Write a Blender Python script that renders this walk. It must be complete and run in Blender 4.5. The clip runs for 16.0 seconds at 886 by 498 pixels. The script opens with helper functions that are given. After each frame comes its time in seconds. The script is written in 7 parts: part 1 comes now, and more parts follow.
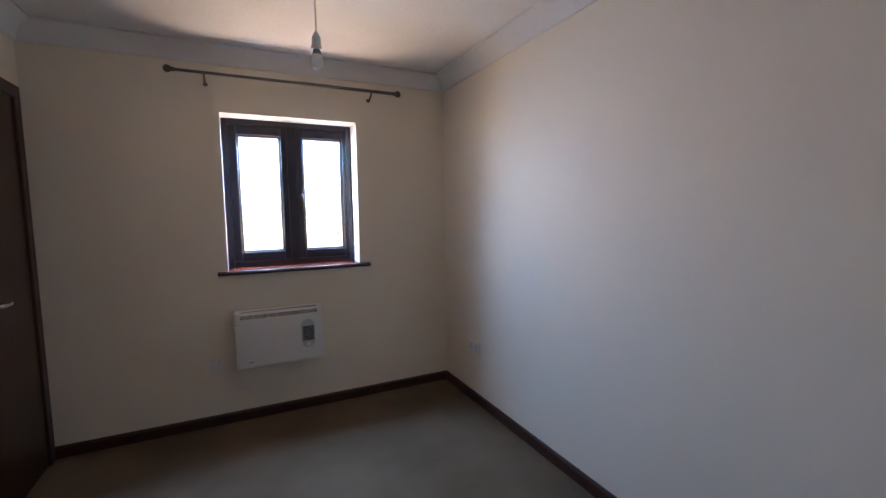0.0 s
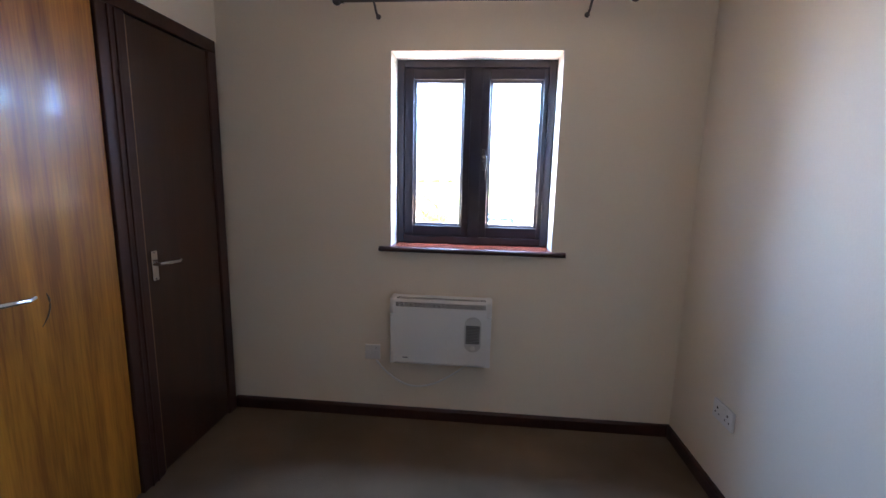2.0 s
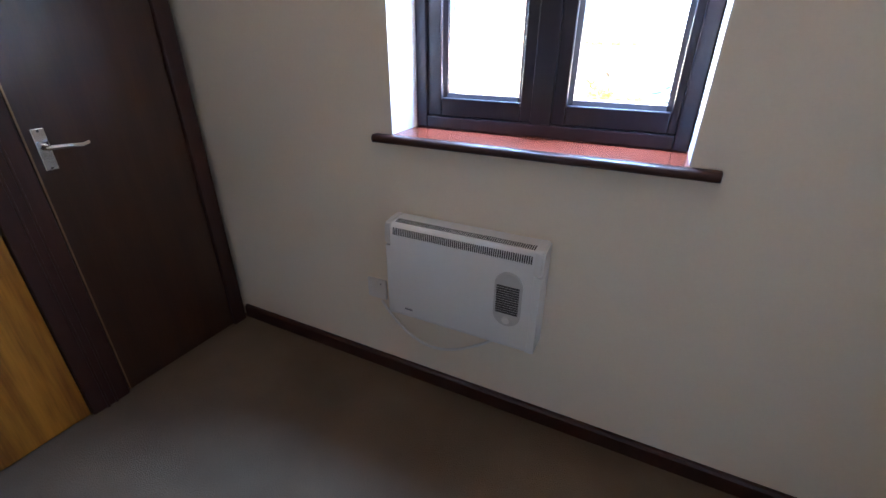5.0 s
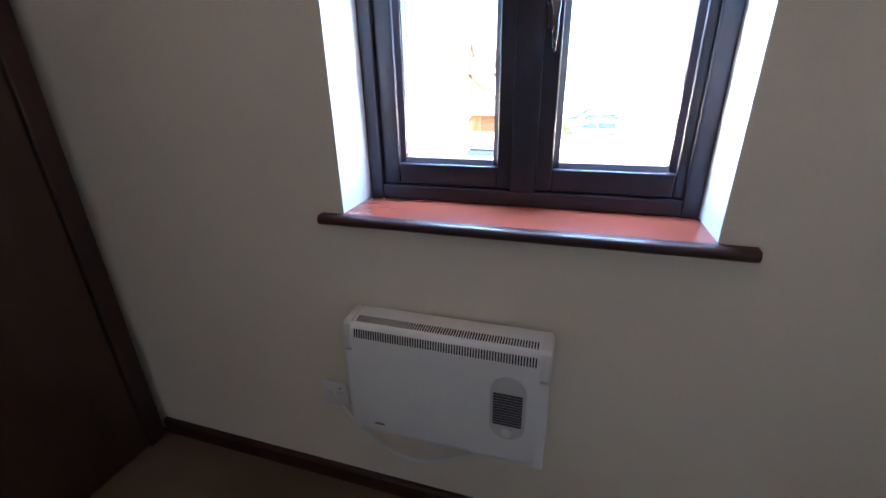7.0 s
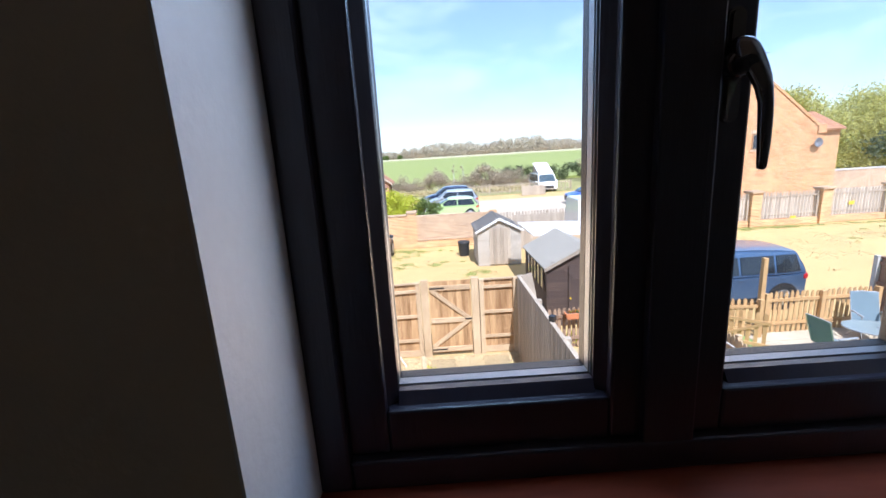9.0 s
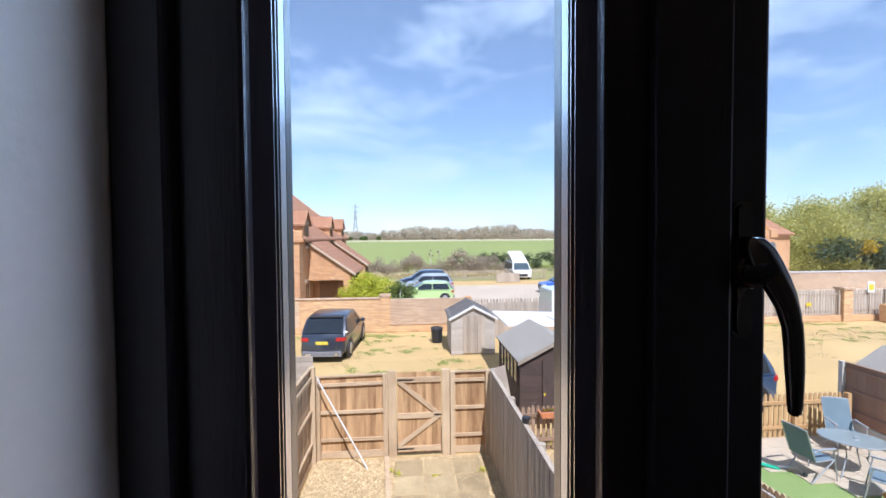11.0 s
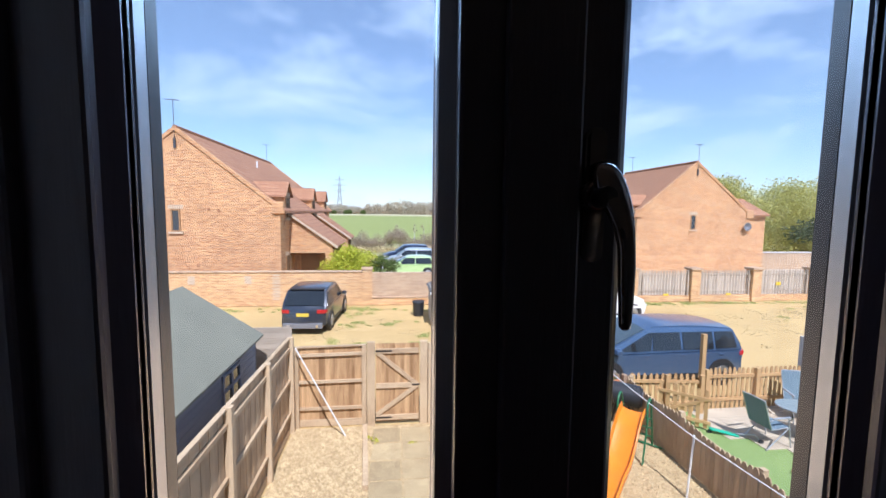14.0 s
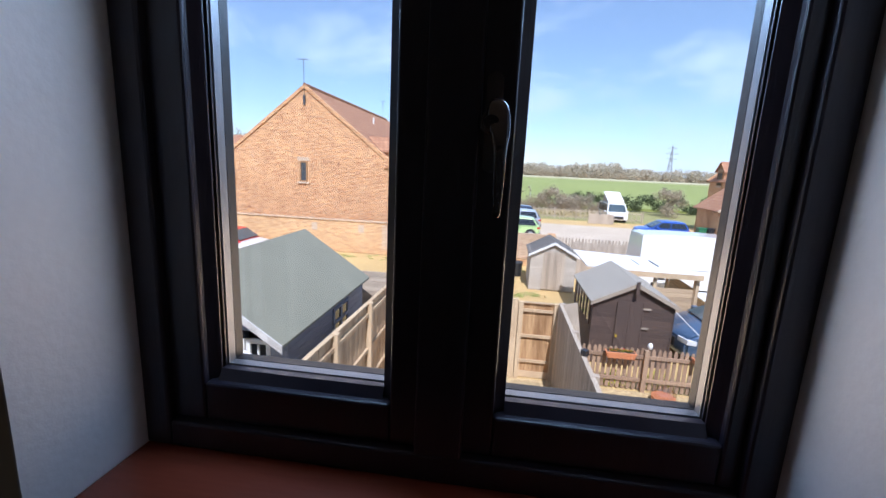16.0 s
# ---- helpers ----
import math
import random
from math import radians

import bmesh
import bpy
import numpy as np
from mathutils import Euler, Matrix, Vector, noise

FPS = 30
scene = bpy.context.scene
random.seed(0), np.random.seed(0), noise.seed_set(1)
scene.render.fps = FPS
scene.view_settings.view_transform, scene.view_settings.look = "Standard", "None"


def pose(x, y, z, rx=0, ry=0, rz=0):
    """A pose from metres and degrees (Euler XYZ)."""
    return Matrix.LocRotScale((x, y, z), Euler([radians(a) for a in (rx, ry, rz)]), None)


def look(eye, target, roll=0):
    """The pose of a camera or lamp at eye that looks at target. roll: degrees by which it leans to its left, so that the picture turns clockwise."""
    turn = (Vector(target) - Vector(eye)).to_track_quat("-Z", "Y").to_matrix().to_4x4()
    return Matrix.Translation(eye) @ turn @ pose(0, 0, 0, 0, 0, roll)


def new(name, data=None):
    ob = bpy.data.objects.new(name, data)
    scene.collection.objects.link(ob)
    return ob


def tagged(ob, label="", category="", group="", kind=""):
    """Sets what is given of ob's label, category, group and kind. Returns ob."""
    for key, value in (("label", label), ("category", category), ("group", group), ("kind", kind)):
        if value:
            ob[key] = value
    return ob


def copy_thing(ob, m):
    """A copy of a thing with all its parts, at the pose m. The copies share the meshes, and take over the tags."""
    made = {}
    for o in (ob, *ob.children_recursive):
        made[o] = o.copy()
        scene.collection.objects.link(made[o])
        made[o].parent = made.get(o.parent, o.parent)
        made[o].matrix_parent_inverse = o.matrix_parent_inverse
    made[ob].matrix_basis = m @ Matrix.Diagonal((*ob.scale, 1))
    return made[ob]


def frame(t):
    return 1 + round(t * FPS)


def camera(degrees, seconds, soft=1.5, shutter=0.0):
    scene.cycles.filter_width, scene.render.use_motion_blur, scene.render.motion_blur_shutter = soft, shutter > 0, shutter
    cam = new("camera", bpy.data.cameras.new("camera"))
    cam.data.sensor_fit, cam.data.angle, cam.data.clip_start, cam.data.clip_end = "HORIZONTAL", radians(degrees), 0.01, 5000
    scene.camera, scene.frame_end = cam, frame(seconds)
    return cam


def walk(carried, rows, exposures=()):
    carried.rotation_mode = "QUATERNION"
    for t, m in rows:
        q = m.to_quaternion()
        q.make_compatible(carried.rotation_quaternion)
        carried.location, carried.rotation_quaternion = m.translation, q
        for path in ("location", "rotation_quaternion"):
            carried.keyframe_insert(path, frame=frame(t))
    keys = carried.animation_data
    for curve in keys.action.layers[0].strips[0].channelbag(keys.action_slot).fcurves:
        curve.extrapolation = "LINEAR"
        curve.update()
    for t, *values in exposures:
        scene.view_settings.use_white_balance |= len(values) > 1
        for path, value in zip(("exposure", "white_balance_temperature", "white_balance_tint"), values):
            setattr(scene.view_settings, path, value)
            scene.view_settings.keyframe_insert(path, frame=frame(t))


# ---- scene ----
cam = camera(92.7, 16.0)
# ---- camera ----
PATH = [
    (0, (0.731, -0.246, 1.366), (1.596, 1.548, 1.187), -0.8),
    (0.5, (0.841, -0.139, 1.353), (1.497, 1.734, 1.105), -0.7),
    (1, (0.898, 0.09, 1.355), (1.396, 2.007, 1.08), -0.4),
    (1.5, (0.976, 0.294, 1.349), (1.204, 2.257, 1.038), -0.6),
    (2, (1.135, 0.542, 1.363), (0.965, 2.508, 1.038), 1.3),
    (2.5, (1.202, 0.847, 1.32), (0.864, 2.772, 0.894), 1.3),
    (3, (1.23, 1.161, 1.298), (0.849, 3.022, 0.672), 1.5),
    (3.5, (1.34, 1.446, 1.259), (0.815, 3.218, 0.493), 2.6),
    (6, (1.431, 1.653, 1.288), (0.588, 3.235, 0.401), -1.0),
    (6.5, (1.337, 1.733, 1.301), (0.537, 3.369, 0.473), -0.5),
    (7, (1.219, 1.848, 1.332), (0.662, 3.607, 0.562), -1.3),
    (7.5, (1.132, 2.003, 1.318), (0.655, 3.792, 0.56), -0.8),
    (8, (1.057, 2.209, 1.356), (0.556, 4.03, 0.697), 0.3),
    (8.5, (0.918, 2.385, 1.385), (0.553, 4.297, 0.928), -1.8),
    (9, (0.822, 2.486, 1.406), (0.848, 4.436, 0.962), -3.5),
    (9.5, (0.845, 2.535, 1.452), (0.957, 4.505, 1.125), -2.7),
    (10, (0.879, 2.573, 1.476), (1.002, 4.557, 1.251), -1.2),
    (12.5, (0.838, 2.641, 1.526), (1.035, 4.631, 1.591), 0.6),
    (13, (0.832, 2.641, 1.5), (1.112, 4.622, 1.501), 0.5),
    (13.5, (0.847, 2.626, 1.474), (1.202, 4.591, 1.362), 0.1),
    (14, (0.973, 2.604, 1.461), (1.2, 4.583, 1.282), 0.7),
    (14.5, (1.086, 2.597, 1.45), (1.07, 4.58, 1.189), 1.2),
    (15, (1.101, 2.575, 1.437), (0.988, 4.547, 1.121), 1.5),
    (15.5, (1.105, 2.512, 1.426), (0.896, 4.47, 1.071), 1.8),
    (16, (1.156, 2.436, 1.423), (0.899, 4.383, 1.043), 2.7),
]
EXPOSURES = [(0, 3.95, 5320, 26), (1.5, 4.05, 5300, 26), (2.5, 4.4, 5120, 24), (3.5, 4.6, 5020, 23), (6, 4.55, 4980, 22), (7, 4.1, 4960, 21), (7.5, 3.6, 4980, 20), (8, 2.5, 5120, 21),
             (8.5, 1.25, 5350, 22), (9, 0.82, 5500, 23), (10, 0.47, 5580, 25), (12.5, 0.45, 5540, 25), (14.5, 0.43, 5500, 25), (16, 0.43, 5480, 25)]
walk(cam, [(t, look(eye, target, roll)) for t, eye, target, roll in PATH], EXPOSURES)

# ---- light ----
SUN_EL, SUN_AZ = radians(54), radians(172)   # from behind the house, to the right
world = bpy.data.worlds.new("world")
scene.world = world
world.use_nodes = True
wn, wl = world.node_tree.nodes, world.node_tree.links
wn.clear()
sky = wn.new("ShaderNodeTexSky")
sky.sky_type, sky.sun_disc = "NISHITA", False
sky.sun_elevation, sky.sun_rotation = SUN_EL, SUN_AZ
sky.air_density, sky.dust_density, sky.ozone_density = 1.0, 0.25, 0.6
wco = wn.new("ShaderNodeTexCoord")
wmap = wn.new("ShaderNodeMapping")
wmap.inputs["Scale"].default_value = (1.0, 1.0, 2.6)
wno = wn.new("ShaderNodeTexNoise")
wno.inputs["Scale"].default_value, wno.inputs["Detail"].default_value, wno.inputs["Roughness"].default_value = 3.6, 8.0, 0.60
wno.inputs["Distortion"].default_value = 0.35
wra = wn.new("ShaderNodeValToRGB")
wra.color_ramp.elements[0].position, wra.color_ramp.elements[1].position = 0.48, 0.70
wra.color_ramp.elements[0].color, wra.color_ramp.elements[1].color = (0.20, 0.20, 0.20, 1), (0.90, 0.90, 0.90, 1)
wmix = wn.new("ShaderNodeMix")
wmix.data_type = "RGBA"
wmix.inputs[7].default_value = (6.1, 6.7, 7.5, 1)
wbg, wout = wn.new("ShaderNodeBackground"), wn.new("ShaderNodeOutputWorld")
wbg.inputs["Strength"].default_value = 0.120
wl.new(wco.outputs["Generated"], wmap.inputs["Vector"])
wl.new(wmap.outputs["Vector"], wno.inputs["Vector"])
wl.new(wno.outputs["Fac"], wra.inputs["Fac"])
wl.new(wra.outputs["Color"], wmix.inputs[0])
wl.new(sky.outputs["Color"], wmix.inputs[6])
wtone = wn.new("ShaderNodeMix")
wtone.data_type, wtone.blend_type = "RGBA", "MULTIPLY"
wtone.inputs[0].default_value = 1.0
wtone.inputs[7].default_value = (0.92, 1.01, 1.03, 1)
wl.new(wmix.outputs[2], wtone.inputs[6])
wl.new(wtone.outputs[2], wbg.inputs["Color"])
wl.new(wbg.outputs["Background"], wout.inputs["Surface"])
sun = new("sun", bpy.data.lights.new("sun", "SUN"))
sun.data.energy, sun.data.angle, sun.data.color = 5.0, radians(0.5), (1.0, 0.94, 0.84)
sun_way = Vector((math.sin(SUN_AZ) * math.cos(SUN_EL), math.cos(SUN_AZ) * math.cos(SUN_EL), math.sin(SUN_EL)))
sun.matrix_world = look(sun_way * 60, (0, 0, 0))


# unseen fill lamps added outside the window: cool from above like the sky's light, warm from below like the sunlit
# yard's
for name, watts, tint, z, aim in (("window_sky_light", 3.5, (0.55, 0.80, 1.0), 1.80, 0.20), ("window_ground_light", 1.7, (1.0, 0.68, 0.38), 1.18, 2.90)):
    lamp = new(name, bpy.data.lights.new(name, "AREA"))
    lamp.data.shape, lamp.data.size, lamp.data.size_y = "RECTANGLE", 0.86, 0.30
    lamp.data.energy, lamp.data.color = watts, tint
    lamp.matrix_world = look((1.086, 3.19, z), (1.086, 1.9, aim))

# ---- materials ----
def mat(name, a, b=None, rough=0.7, metal=0.0, scale=4.0, stretch=(1, 1, 1), bump=0.0, fine=60.0, spread=0.5, island=0.0,
        per_object=0.0, coat=0.0, spec=0.5, fac=None):
    """Two tones mixed by noise, with finer grain in tone and relief."""
    m = bpy.data.materials.new(name)
    m.use_nodes = True
    n, l = m.node_tree.nodes, m.node_tree.links
    p = n["Principled BSDF"]
    b = b or tuple(c * 0.8 for c in a)
    co, mp = n.new("ShaderNodeTexCoord"), n.new("ShaderNodeMapping")
    mp.inputs["Scale"].default_value = stretch
    l.new(co.outputs["Object"], mp.inputs["Vector"])
    where = mp.outputs["Vector"]
    if per_object:
        far, sh = n.new("ShaderNodeObjectInfo"), n.new("ShaderNodeVectorMath")
        sh.operation = "MULTIPLY_ADD"
        l.new(far.outputs["Random"], sh.inputs[0])
        sh.inputs[1].default_value = (53.0, 31.0, 17.0)
        l.new(where, sh.inputs[2])
        where = sh.outputs["Vector"]
    big, small = n.new("ShaderNodeTexNoise"), n.new("ShaderNodeTexNoise")
    for t, sc, d in ((big, scale, 5), (small, fine, 3)):
        t.inputs["Scale"].default_value, t.inputs["Detail"].default_value = sc, d
        l.new(where, t.inputs["Vector"])
    add = n.new("ShaderNodeMath")
    add.operation = "MULTIPLY_ADD"
    l.new(small.outputs["Fac"], add.inputs[0])
    add.inputs[1].default_value = 0.45
    l.new(big.outputs["Fac"], add.inputs[2])
    last = add.outputs[0]
    if island or per_object:
        src = n.new("ShaderNodeNewGeometry").outputs["Random Per Island"] if island else n.new("ShaderNodeObjectInfo").outputs["Random"]
        ma = n.new("ShaderNodeMath")
        ma.operation = "MULTIPLY_ADD"
        l.new(src, ma.inputs[0])
        ma.inputs[1].default_value = island or per_object
        l.new(last, ma.inputs[2])
        last = ma.outputs[0]
    ra = n.new("ShaderNodeMapRange")
    mid = 0.725 + 0.5 * (island or per_object)
    ra.inputs["From Min"].default_value, ra.inputs["From Max"].default_value = mid - spread / 2, mid + spread / 2
    l.new(last, ra.inputs["Value"])
    mx = n.new("ShaderNodeMix")
    mx.data_type = "RGBA"
    mx.inputs[6].default_value, mx.inputs[7].default_value = (*a, 1), (*b, 1)
    l.new(ra.outputs["Result"], mx.inputs[0])
    l.new(mx.outputs[2], p.inputs["Base Color"])
    p.inputs["Roughness"].default_value, p.inputs["Metallic"].default_value = rough, metal
    p.inputs["Coat Weight"].default_value = coat
    p.inputs["Coat Roughness"].default_value = 0.12
    p.inputs["Specular IOR Level"].default_value = spec
    if bump:
        bu = n.new("ShaderNodeBump")
        bu.inputs["Strength"].default_value, bu.inputs["Distance"].default_value = min(1.0, bump), 0.01
        l.new(small.outputs["Fac"], bu.inputs["Height"])
        l.new(bu.outputs["Normal"], p.inputs["Normal"])
    return m


WALL = mat("cream_wall_paint", (0.84, 0.765, 0.635), (0.79, 0.715, 0.585), 0.6, scale=1.3, fine=140, bump=0.06)
REVEAL = mat("white_reveal_paint", (0.84, 0.84, 0.82), (0.78, 0.78, 0.76), 0.55, scale=5, fine=90, bump=0.08)
CEIL = mat("white_ceiling_paint", (0.82, 0.81, 0.79), (0.76, 0.75, 0.73), 0.8, scale=3, fine=45, bump=0.25)
CARPET = mat("grey_brown_carpet", (0.235, 0.172, 0.112), (0.115, 0.085, 0.055), 0.95, scale=2.2, fine=260, bump=0.9, spread=0.7, spec=0.1)
MAHOGANY = mat("dark_mahogany_trim", (0.055, 0.020, 0.014), (0.032, 0.012, 0.009), 0.35, scale=5, stretch=(1, 1, 0.2), fine=80, bump=0.05)
SILLWOOD = mat("red_mahogany_sill", (0.27, 0.06, 0.03), (0.2, 0.042, 0.021), 0.25, scale=3, stretch=(0.25, 2, 2), fine=60, bump=0.004, coat=0.15)
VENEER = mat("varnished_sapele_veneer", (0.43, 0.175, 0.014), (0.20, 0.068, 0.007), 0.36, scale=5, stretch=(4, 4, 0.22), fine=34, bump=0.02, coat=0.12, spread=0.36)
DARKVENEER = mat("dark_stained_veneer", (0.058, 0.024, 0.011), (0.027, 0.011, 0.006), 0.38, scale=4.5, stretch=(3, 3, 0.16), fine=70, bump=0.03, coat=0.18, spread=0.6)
# brown foil, lifted towards purple to carry the window's veiling glare
FRAME = mat("glare_tinted_brown_foil", (0.028, 0.024, 0.034), (0.017, 0.014, 0.021), 0.34, scale=6, stretch=(3, 3, 0.2), fine=120, bump=0.05)
GASKET = mat("black_rubber_gasket", (0.012, 0.012, 0.014), rough=0.5)
SPACER = mat("bare_aluminium_spacer", (0.28, 0.29, 0.31), rough=0.45, metal=0.7)
CHROME = mat("polished_chrome", (0.72, 0.72, 0.72), (0.66, 0.66, 0.66), 0.12, metal=1.0)
DARKMETAL = mat("dark_brushed_metal", (0.16, 0.15, 0.15), (0.11, 0.10, 0.10), 0.35, metal=0.9, fine=120)
HANDLE = mat("black_gloss_handle", (0.026, 0.022, 0.026), (0.034, 0.028, 0.032), 0.12, coat=1.0)
WHITE = mat("white_enamel", (0.80, 0.80, 0.79), (0.76, 0.76, 0.75), 0.35, scale=2, fine=60)
PLASTIC = mat("white_plastic", (0.78, 0.77, 0.74), (0.74, 0.73, 0.70), 0.4)
GREY = mat("grey_plastic", (0.2, 0.2, 0.21), (0.16, 0.16, 0.17), 0.45)
DARK = mat("recess_shade_black", (0.02, 0.02, 0.02), rough=0.8)
FABRICGREY = mat("grey_lettering", (0.25, 0.25, 0.27), rough=0.6)
PANELGREY = mat("pale_grey_plastic", (0.60, 0.595, 0.585), (0.55, 0.545, 0.535), 0.4)
LOUVRE = mat("dark_grey_louvre", (0.085, 0.08, 0.085), (0.06, 0.058, 0.06), 0.5)
WORNEDGE = mat("worn_pale_wood_edge", (0.36, 0.23, 0.11), (0.22, 0.13, 0.06), 0.6, scale=3, stretch=(1, 1, 0.4))
BULB = mat("white_opal_glass", (0.86, 0.86, 0.84), (0.82, 0.82, 0.80), 0.15)


def glass_mat(name, tint=(1, 1, 1), gloss=0.02):
    m = bpy.data.materials.new(name)
    m.use_nodes = True
    n, l = m.node_tree.nodes, m.node_tree.links
    n.remove(n["Principled BSDF"])
    t, g, mx, fr = n.new("ShaderNodeBsdfTransparent"), n.new("ShaderNodeBsdfGlossy"), n.new("ShaderNodeMixShader"), n.new("ShaderNodeLayerWeight")
    t.inputs["Color"].default_value = (*tint, 1)
    g.inputs["Roughness"].default_value = 0.02
    fr.inputs["Blend"].default_value = 0.5
    pw, ad = n.new("ShaderNodeMath"), n.new("ShaderNodeMath")
    pw.operation, pw.inputs[1].default_value = "POWER", 5.0
    ad.operation, ad.inputs[1].default_value, ad.inputs[2].default_value = "MULTIPLY_ADD", 0.5, gloss
    l.new(fr.outputs["Facing"], pw.inputs[0])
    l.new(pw.outputs[0], ad.inputs[0])
    l.new(ad.outputs[0], mx.inputs[0])
    l.new(t.outputs[0], mx.inputs[1])
    l.new(g.outputs[0], mx.inputs[2])
    l.new(mx.outputs[0], n["Material Output"].inputs["Surface"])
    return m


GLASS = glass_mat("clear_window_glass", (0.97, 0.985, 0.98))


# ---- mesh helpers ----
def box(bm, x0, x1, y0, y1, z0, z1, bevel=0.0, turn=None):
    r = bmesh.ops.create_cube(bm, size=1.0, matrix=Matrix.Translation(((x0 + x1) / 2, (y0 + y1) / 2, (z0 + z1) / 2)) @ Matrix.Diagonal((x1 - x0, y1 - y0, z1 - z0, 1)))
    vs = r["verts"]
    if bevel:
        es = list({e for v in vs for e in v.link_edges})
        out = bmesh.ops.bevel(bm, geom=es, offset=bevel, segments=2, profile=0.5, affect="EDGES")
        vs = list({v for f in out["faces"] for v in f.verts} | {v for v in vs if v.is_valid})
    if turn is not None:
        bmesh.ops.transform(bm, matrix=turn, verts=vs)
    return vs


def B(*args, **kw):
    bm = bmesh.new()
    box(bm, *args, **kw)
    return bm


def rod(bm, p, q, r0, r1=None, seg=12, caps=True):
    p, q = Vector(p), Vector(q)
    d = q - p
    m = Matrix.Translation((p + q) / 2) @ d.to_track_quat("Z", "Y").to_matrix().to_4x4()
    return bmesh.ops.create_cone(bm, cap_ends=caps, segments=seg, radius1=r0, radius2=r0 if r1 is None else r1, depth=d.length, matrix=m)["verts"]


def tube(bm, pts, r, seg=10):
    """A round tube along points; r is one radius or one for each point."""
    pts = [Vector(p) for p in pts]
    rings = []
    for i, p in enumerate(pts):
        d = (pts[min(i + 1, len(pts) - 1)] - pts[max(i - 1, 0)]).normalized()
        q = d.to_track_quat("Z", "Y")
        rr = r[i] if isinstance(r, (list, tuple)) else r
        rings.append([bm.verts.new(p + q @ Vector((rr * math.cos(a), rr * math.sin(a), 0))) for a in (2 * math.pi * k / seg for k in range(seg))])
    for a, b in zip(rings, rings[1:]):
        for k in range(seg):
            bm.faces.new((a[k], a[(k + 1) % seg], b[(k + 1) % seg], b[k]))
    bm.faces.new(rings[0][::-1])
    bm.faces.new(rings[-1])


def ball(bm, c, r, seg=14, squash=(1, 1, 1)):
    return bmesh.ops.create_uvsphere(bm, u_segments=seg, v_segments=max(6, seg * 2 // 3), radius=r, matrix=Matrix.Translation(c) @ Matrix.Diagonal((*squash, 1)))["verts"]


def prism(bm, outline, axis, a, b):
    """A solid from a closed outline, drawn out along an axis from a to b."""
    def at(u, v, w):
        return {"x": (w, u, v), "y": (u, w, v), "z": (u, v, w)}[axis]
    lo, hi = [bm.verts.new(at(u, v, a)) for u, v in outline], [bm.verts.new(at(u, v, b)) for u, v in outline]
    n = len(outline)
    for k in range(n):
        bm.faces.new((lo[k], lo[(k + 1) % n], hi[(k + 1) % n], hi[k]))
    bm.faces.new(lo[::-1])
    bm.faces.new(hi)
    bmesh.ops.recalc_face_normals(bm, faces=bm.faces)


def mesh_of(name, bm, material, smooth=False):
    me = bpy.data.meshes.new(name)
    bmesh.ops.recalc_face_normals(bm, faces=bm.faces)
    bm.to_mesh(me)
    bm.free()
    for mt in material if isinstance(material, (list, tuple)) else (material,):
        me.materials.append(mt)
    if smooth:
        for p in me.polygons:
            p.use_smooth = True
        me.set_sharp_from_angle(angle=radians(40))
    return me


def part(name, bm, material, parent=None, label="", smooth=False):
    ob = new(name, mesh_of(name, bm, material, smooth))
    ob.parent = parent
    if parent is not None:
        ob.matrix_parent_inverse = Matrix.Identity(4)
    return tagged(ob, label)


def thing(name, label, category, m=None, group="", kind=""):
    ob = tagged(new(name), label, category, group, kind)
    ob.empty_display_size = 0.1
    if m is not None:
        ob.matrix_basis = m
    return ob


def solid(name, bm, material, label, category, group="", kind="", smooth=False):
    return tagged(part(name, bm, material, None, "", smooth), label, category, group, kind)


def piece(name, mesh, parent, m):
    ob = new(name, mesh)
    ob.parent = parent
    ob.matrix_basis = m
    return ob


# ---- the room: walls, floor, ceiling ----
XL, XR, YS, YN, YO, H = -0.27, 2.206, -1.5, 2.775, 3.045, 2.38
WX0, WX1, WZ0, WZ1 = 0.655, 1.516, 1.0, 2.0
bm = bmesh.new()
box(bm, XL - 0.75, WX0, YN, YO, -0.25, H + 0.1)
box(bm, WX1, XR + 0.12, YN, YO, -0.25, H + 0.1)
box(bm, WX0, WX1, YN, YO, -0.25, WZ0 - 0.028)
box(bm, WX0, WX1, YN, YO, WZ1, H + 0.1)
solid("wall_north", bm, WALL, "cream painted plaster wall with a window opening", "wall", kind="structure")
bm = bmesh.new()
for x0, x1, z0, z1 in ((WX0, WX0 + 0.003, WZ0, WZ1), (WX1 - 0.003, WX1, WZ0, WZ1), (WX0 + 0.003, WX1 - 0.003, WZ1 - 0.003, WZ1)):
    box(bm, x0, x1, YN - 0.001, YO, z0, z1)
solid("window_reveal", bm, REVEAL, "white painted window reveal", "reveal", kind="structure")
solid("wall_east", B(XR, XR + 0.12, YS, YN, -0.25, H + 0.1), WALL, "plain cream painted plaster wall", "wall", kind="structure")
solid("wall_south", B(XL - 0.75, XR + 0.12, YS - 0.12, YS, -0.25, H + 0.1), WALL, "plain cream painted wall behind the walker", "wall", kind="structure")
solid("floor", B(XL - 0.75, XR, YS, YN, -0.25, 0.0), CARPET, "worn grey-brown fitted carpet", "carpet", kind="structure")
solid("ceiling", B(XL - 0.75, XR, YS, YN, H, H + 0.1), CEIL, "white painted ceiling", "ceiling", kind="structure")
bm = bmesh.new()
box(bm, XL - 0.12, XL, YS, YN, 2.035, H)
box(bm, XL - 0.12, XL, YS, 0.90, 0.0, 2.035)
solid("wall_west", bm, WALL, "cream painted wall above the fitted wardrobe", "wall", kind="structure")
solid("wall_closet", B(XL - 0.75, XL - 0.63, YS, YN, 0.0, H), WALL, "back wall of the fitted wardrobe", "wall", kind="structure")


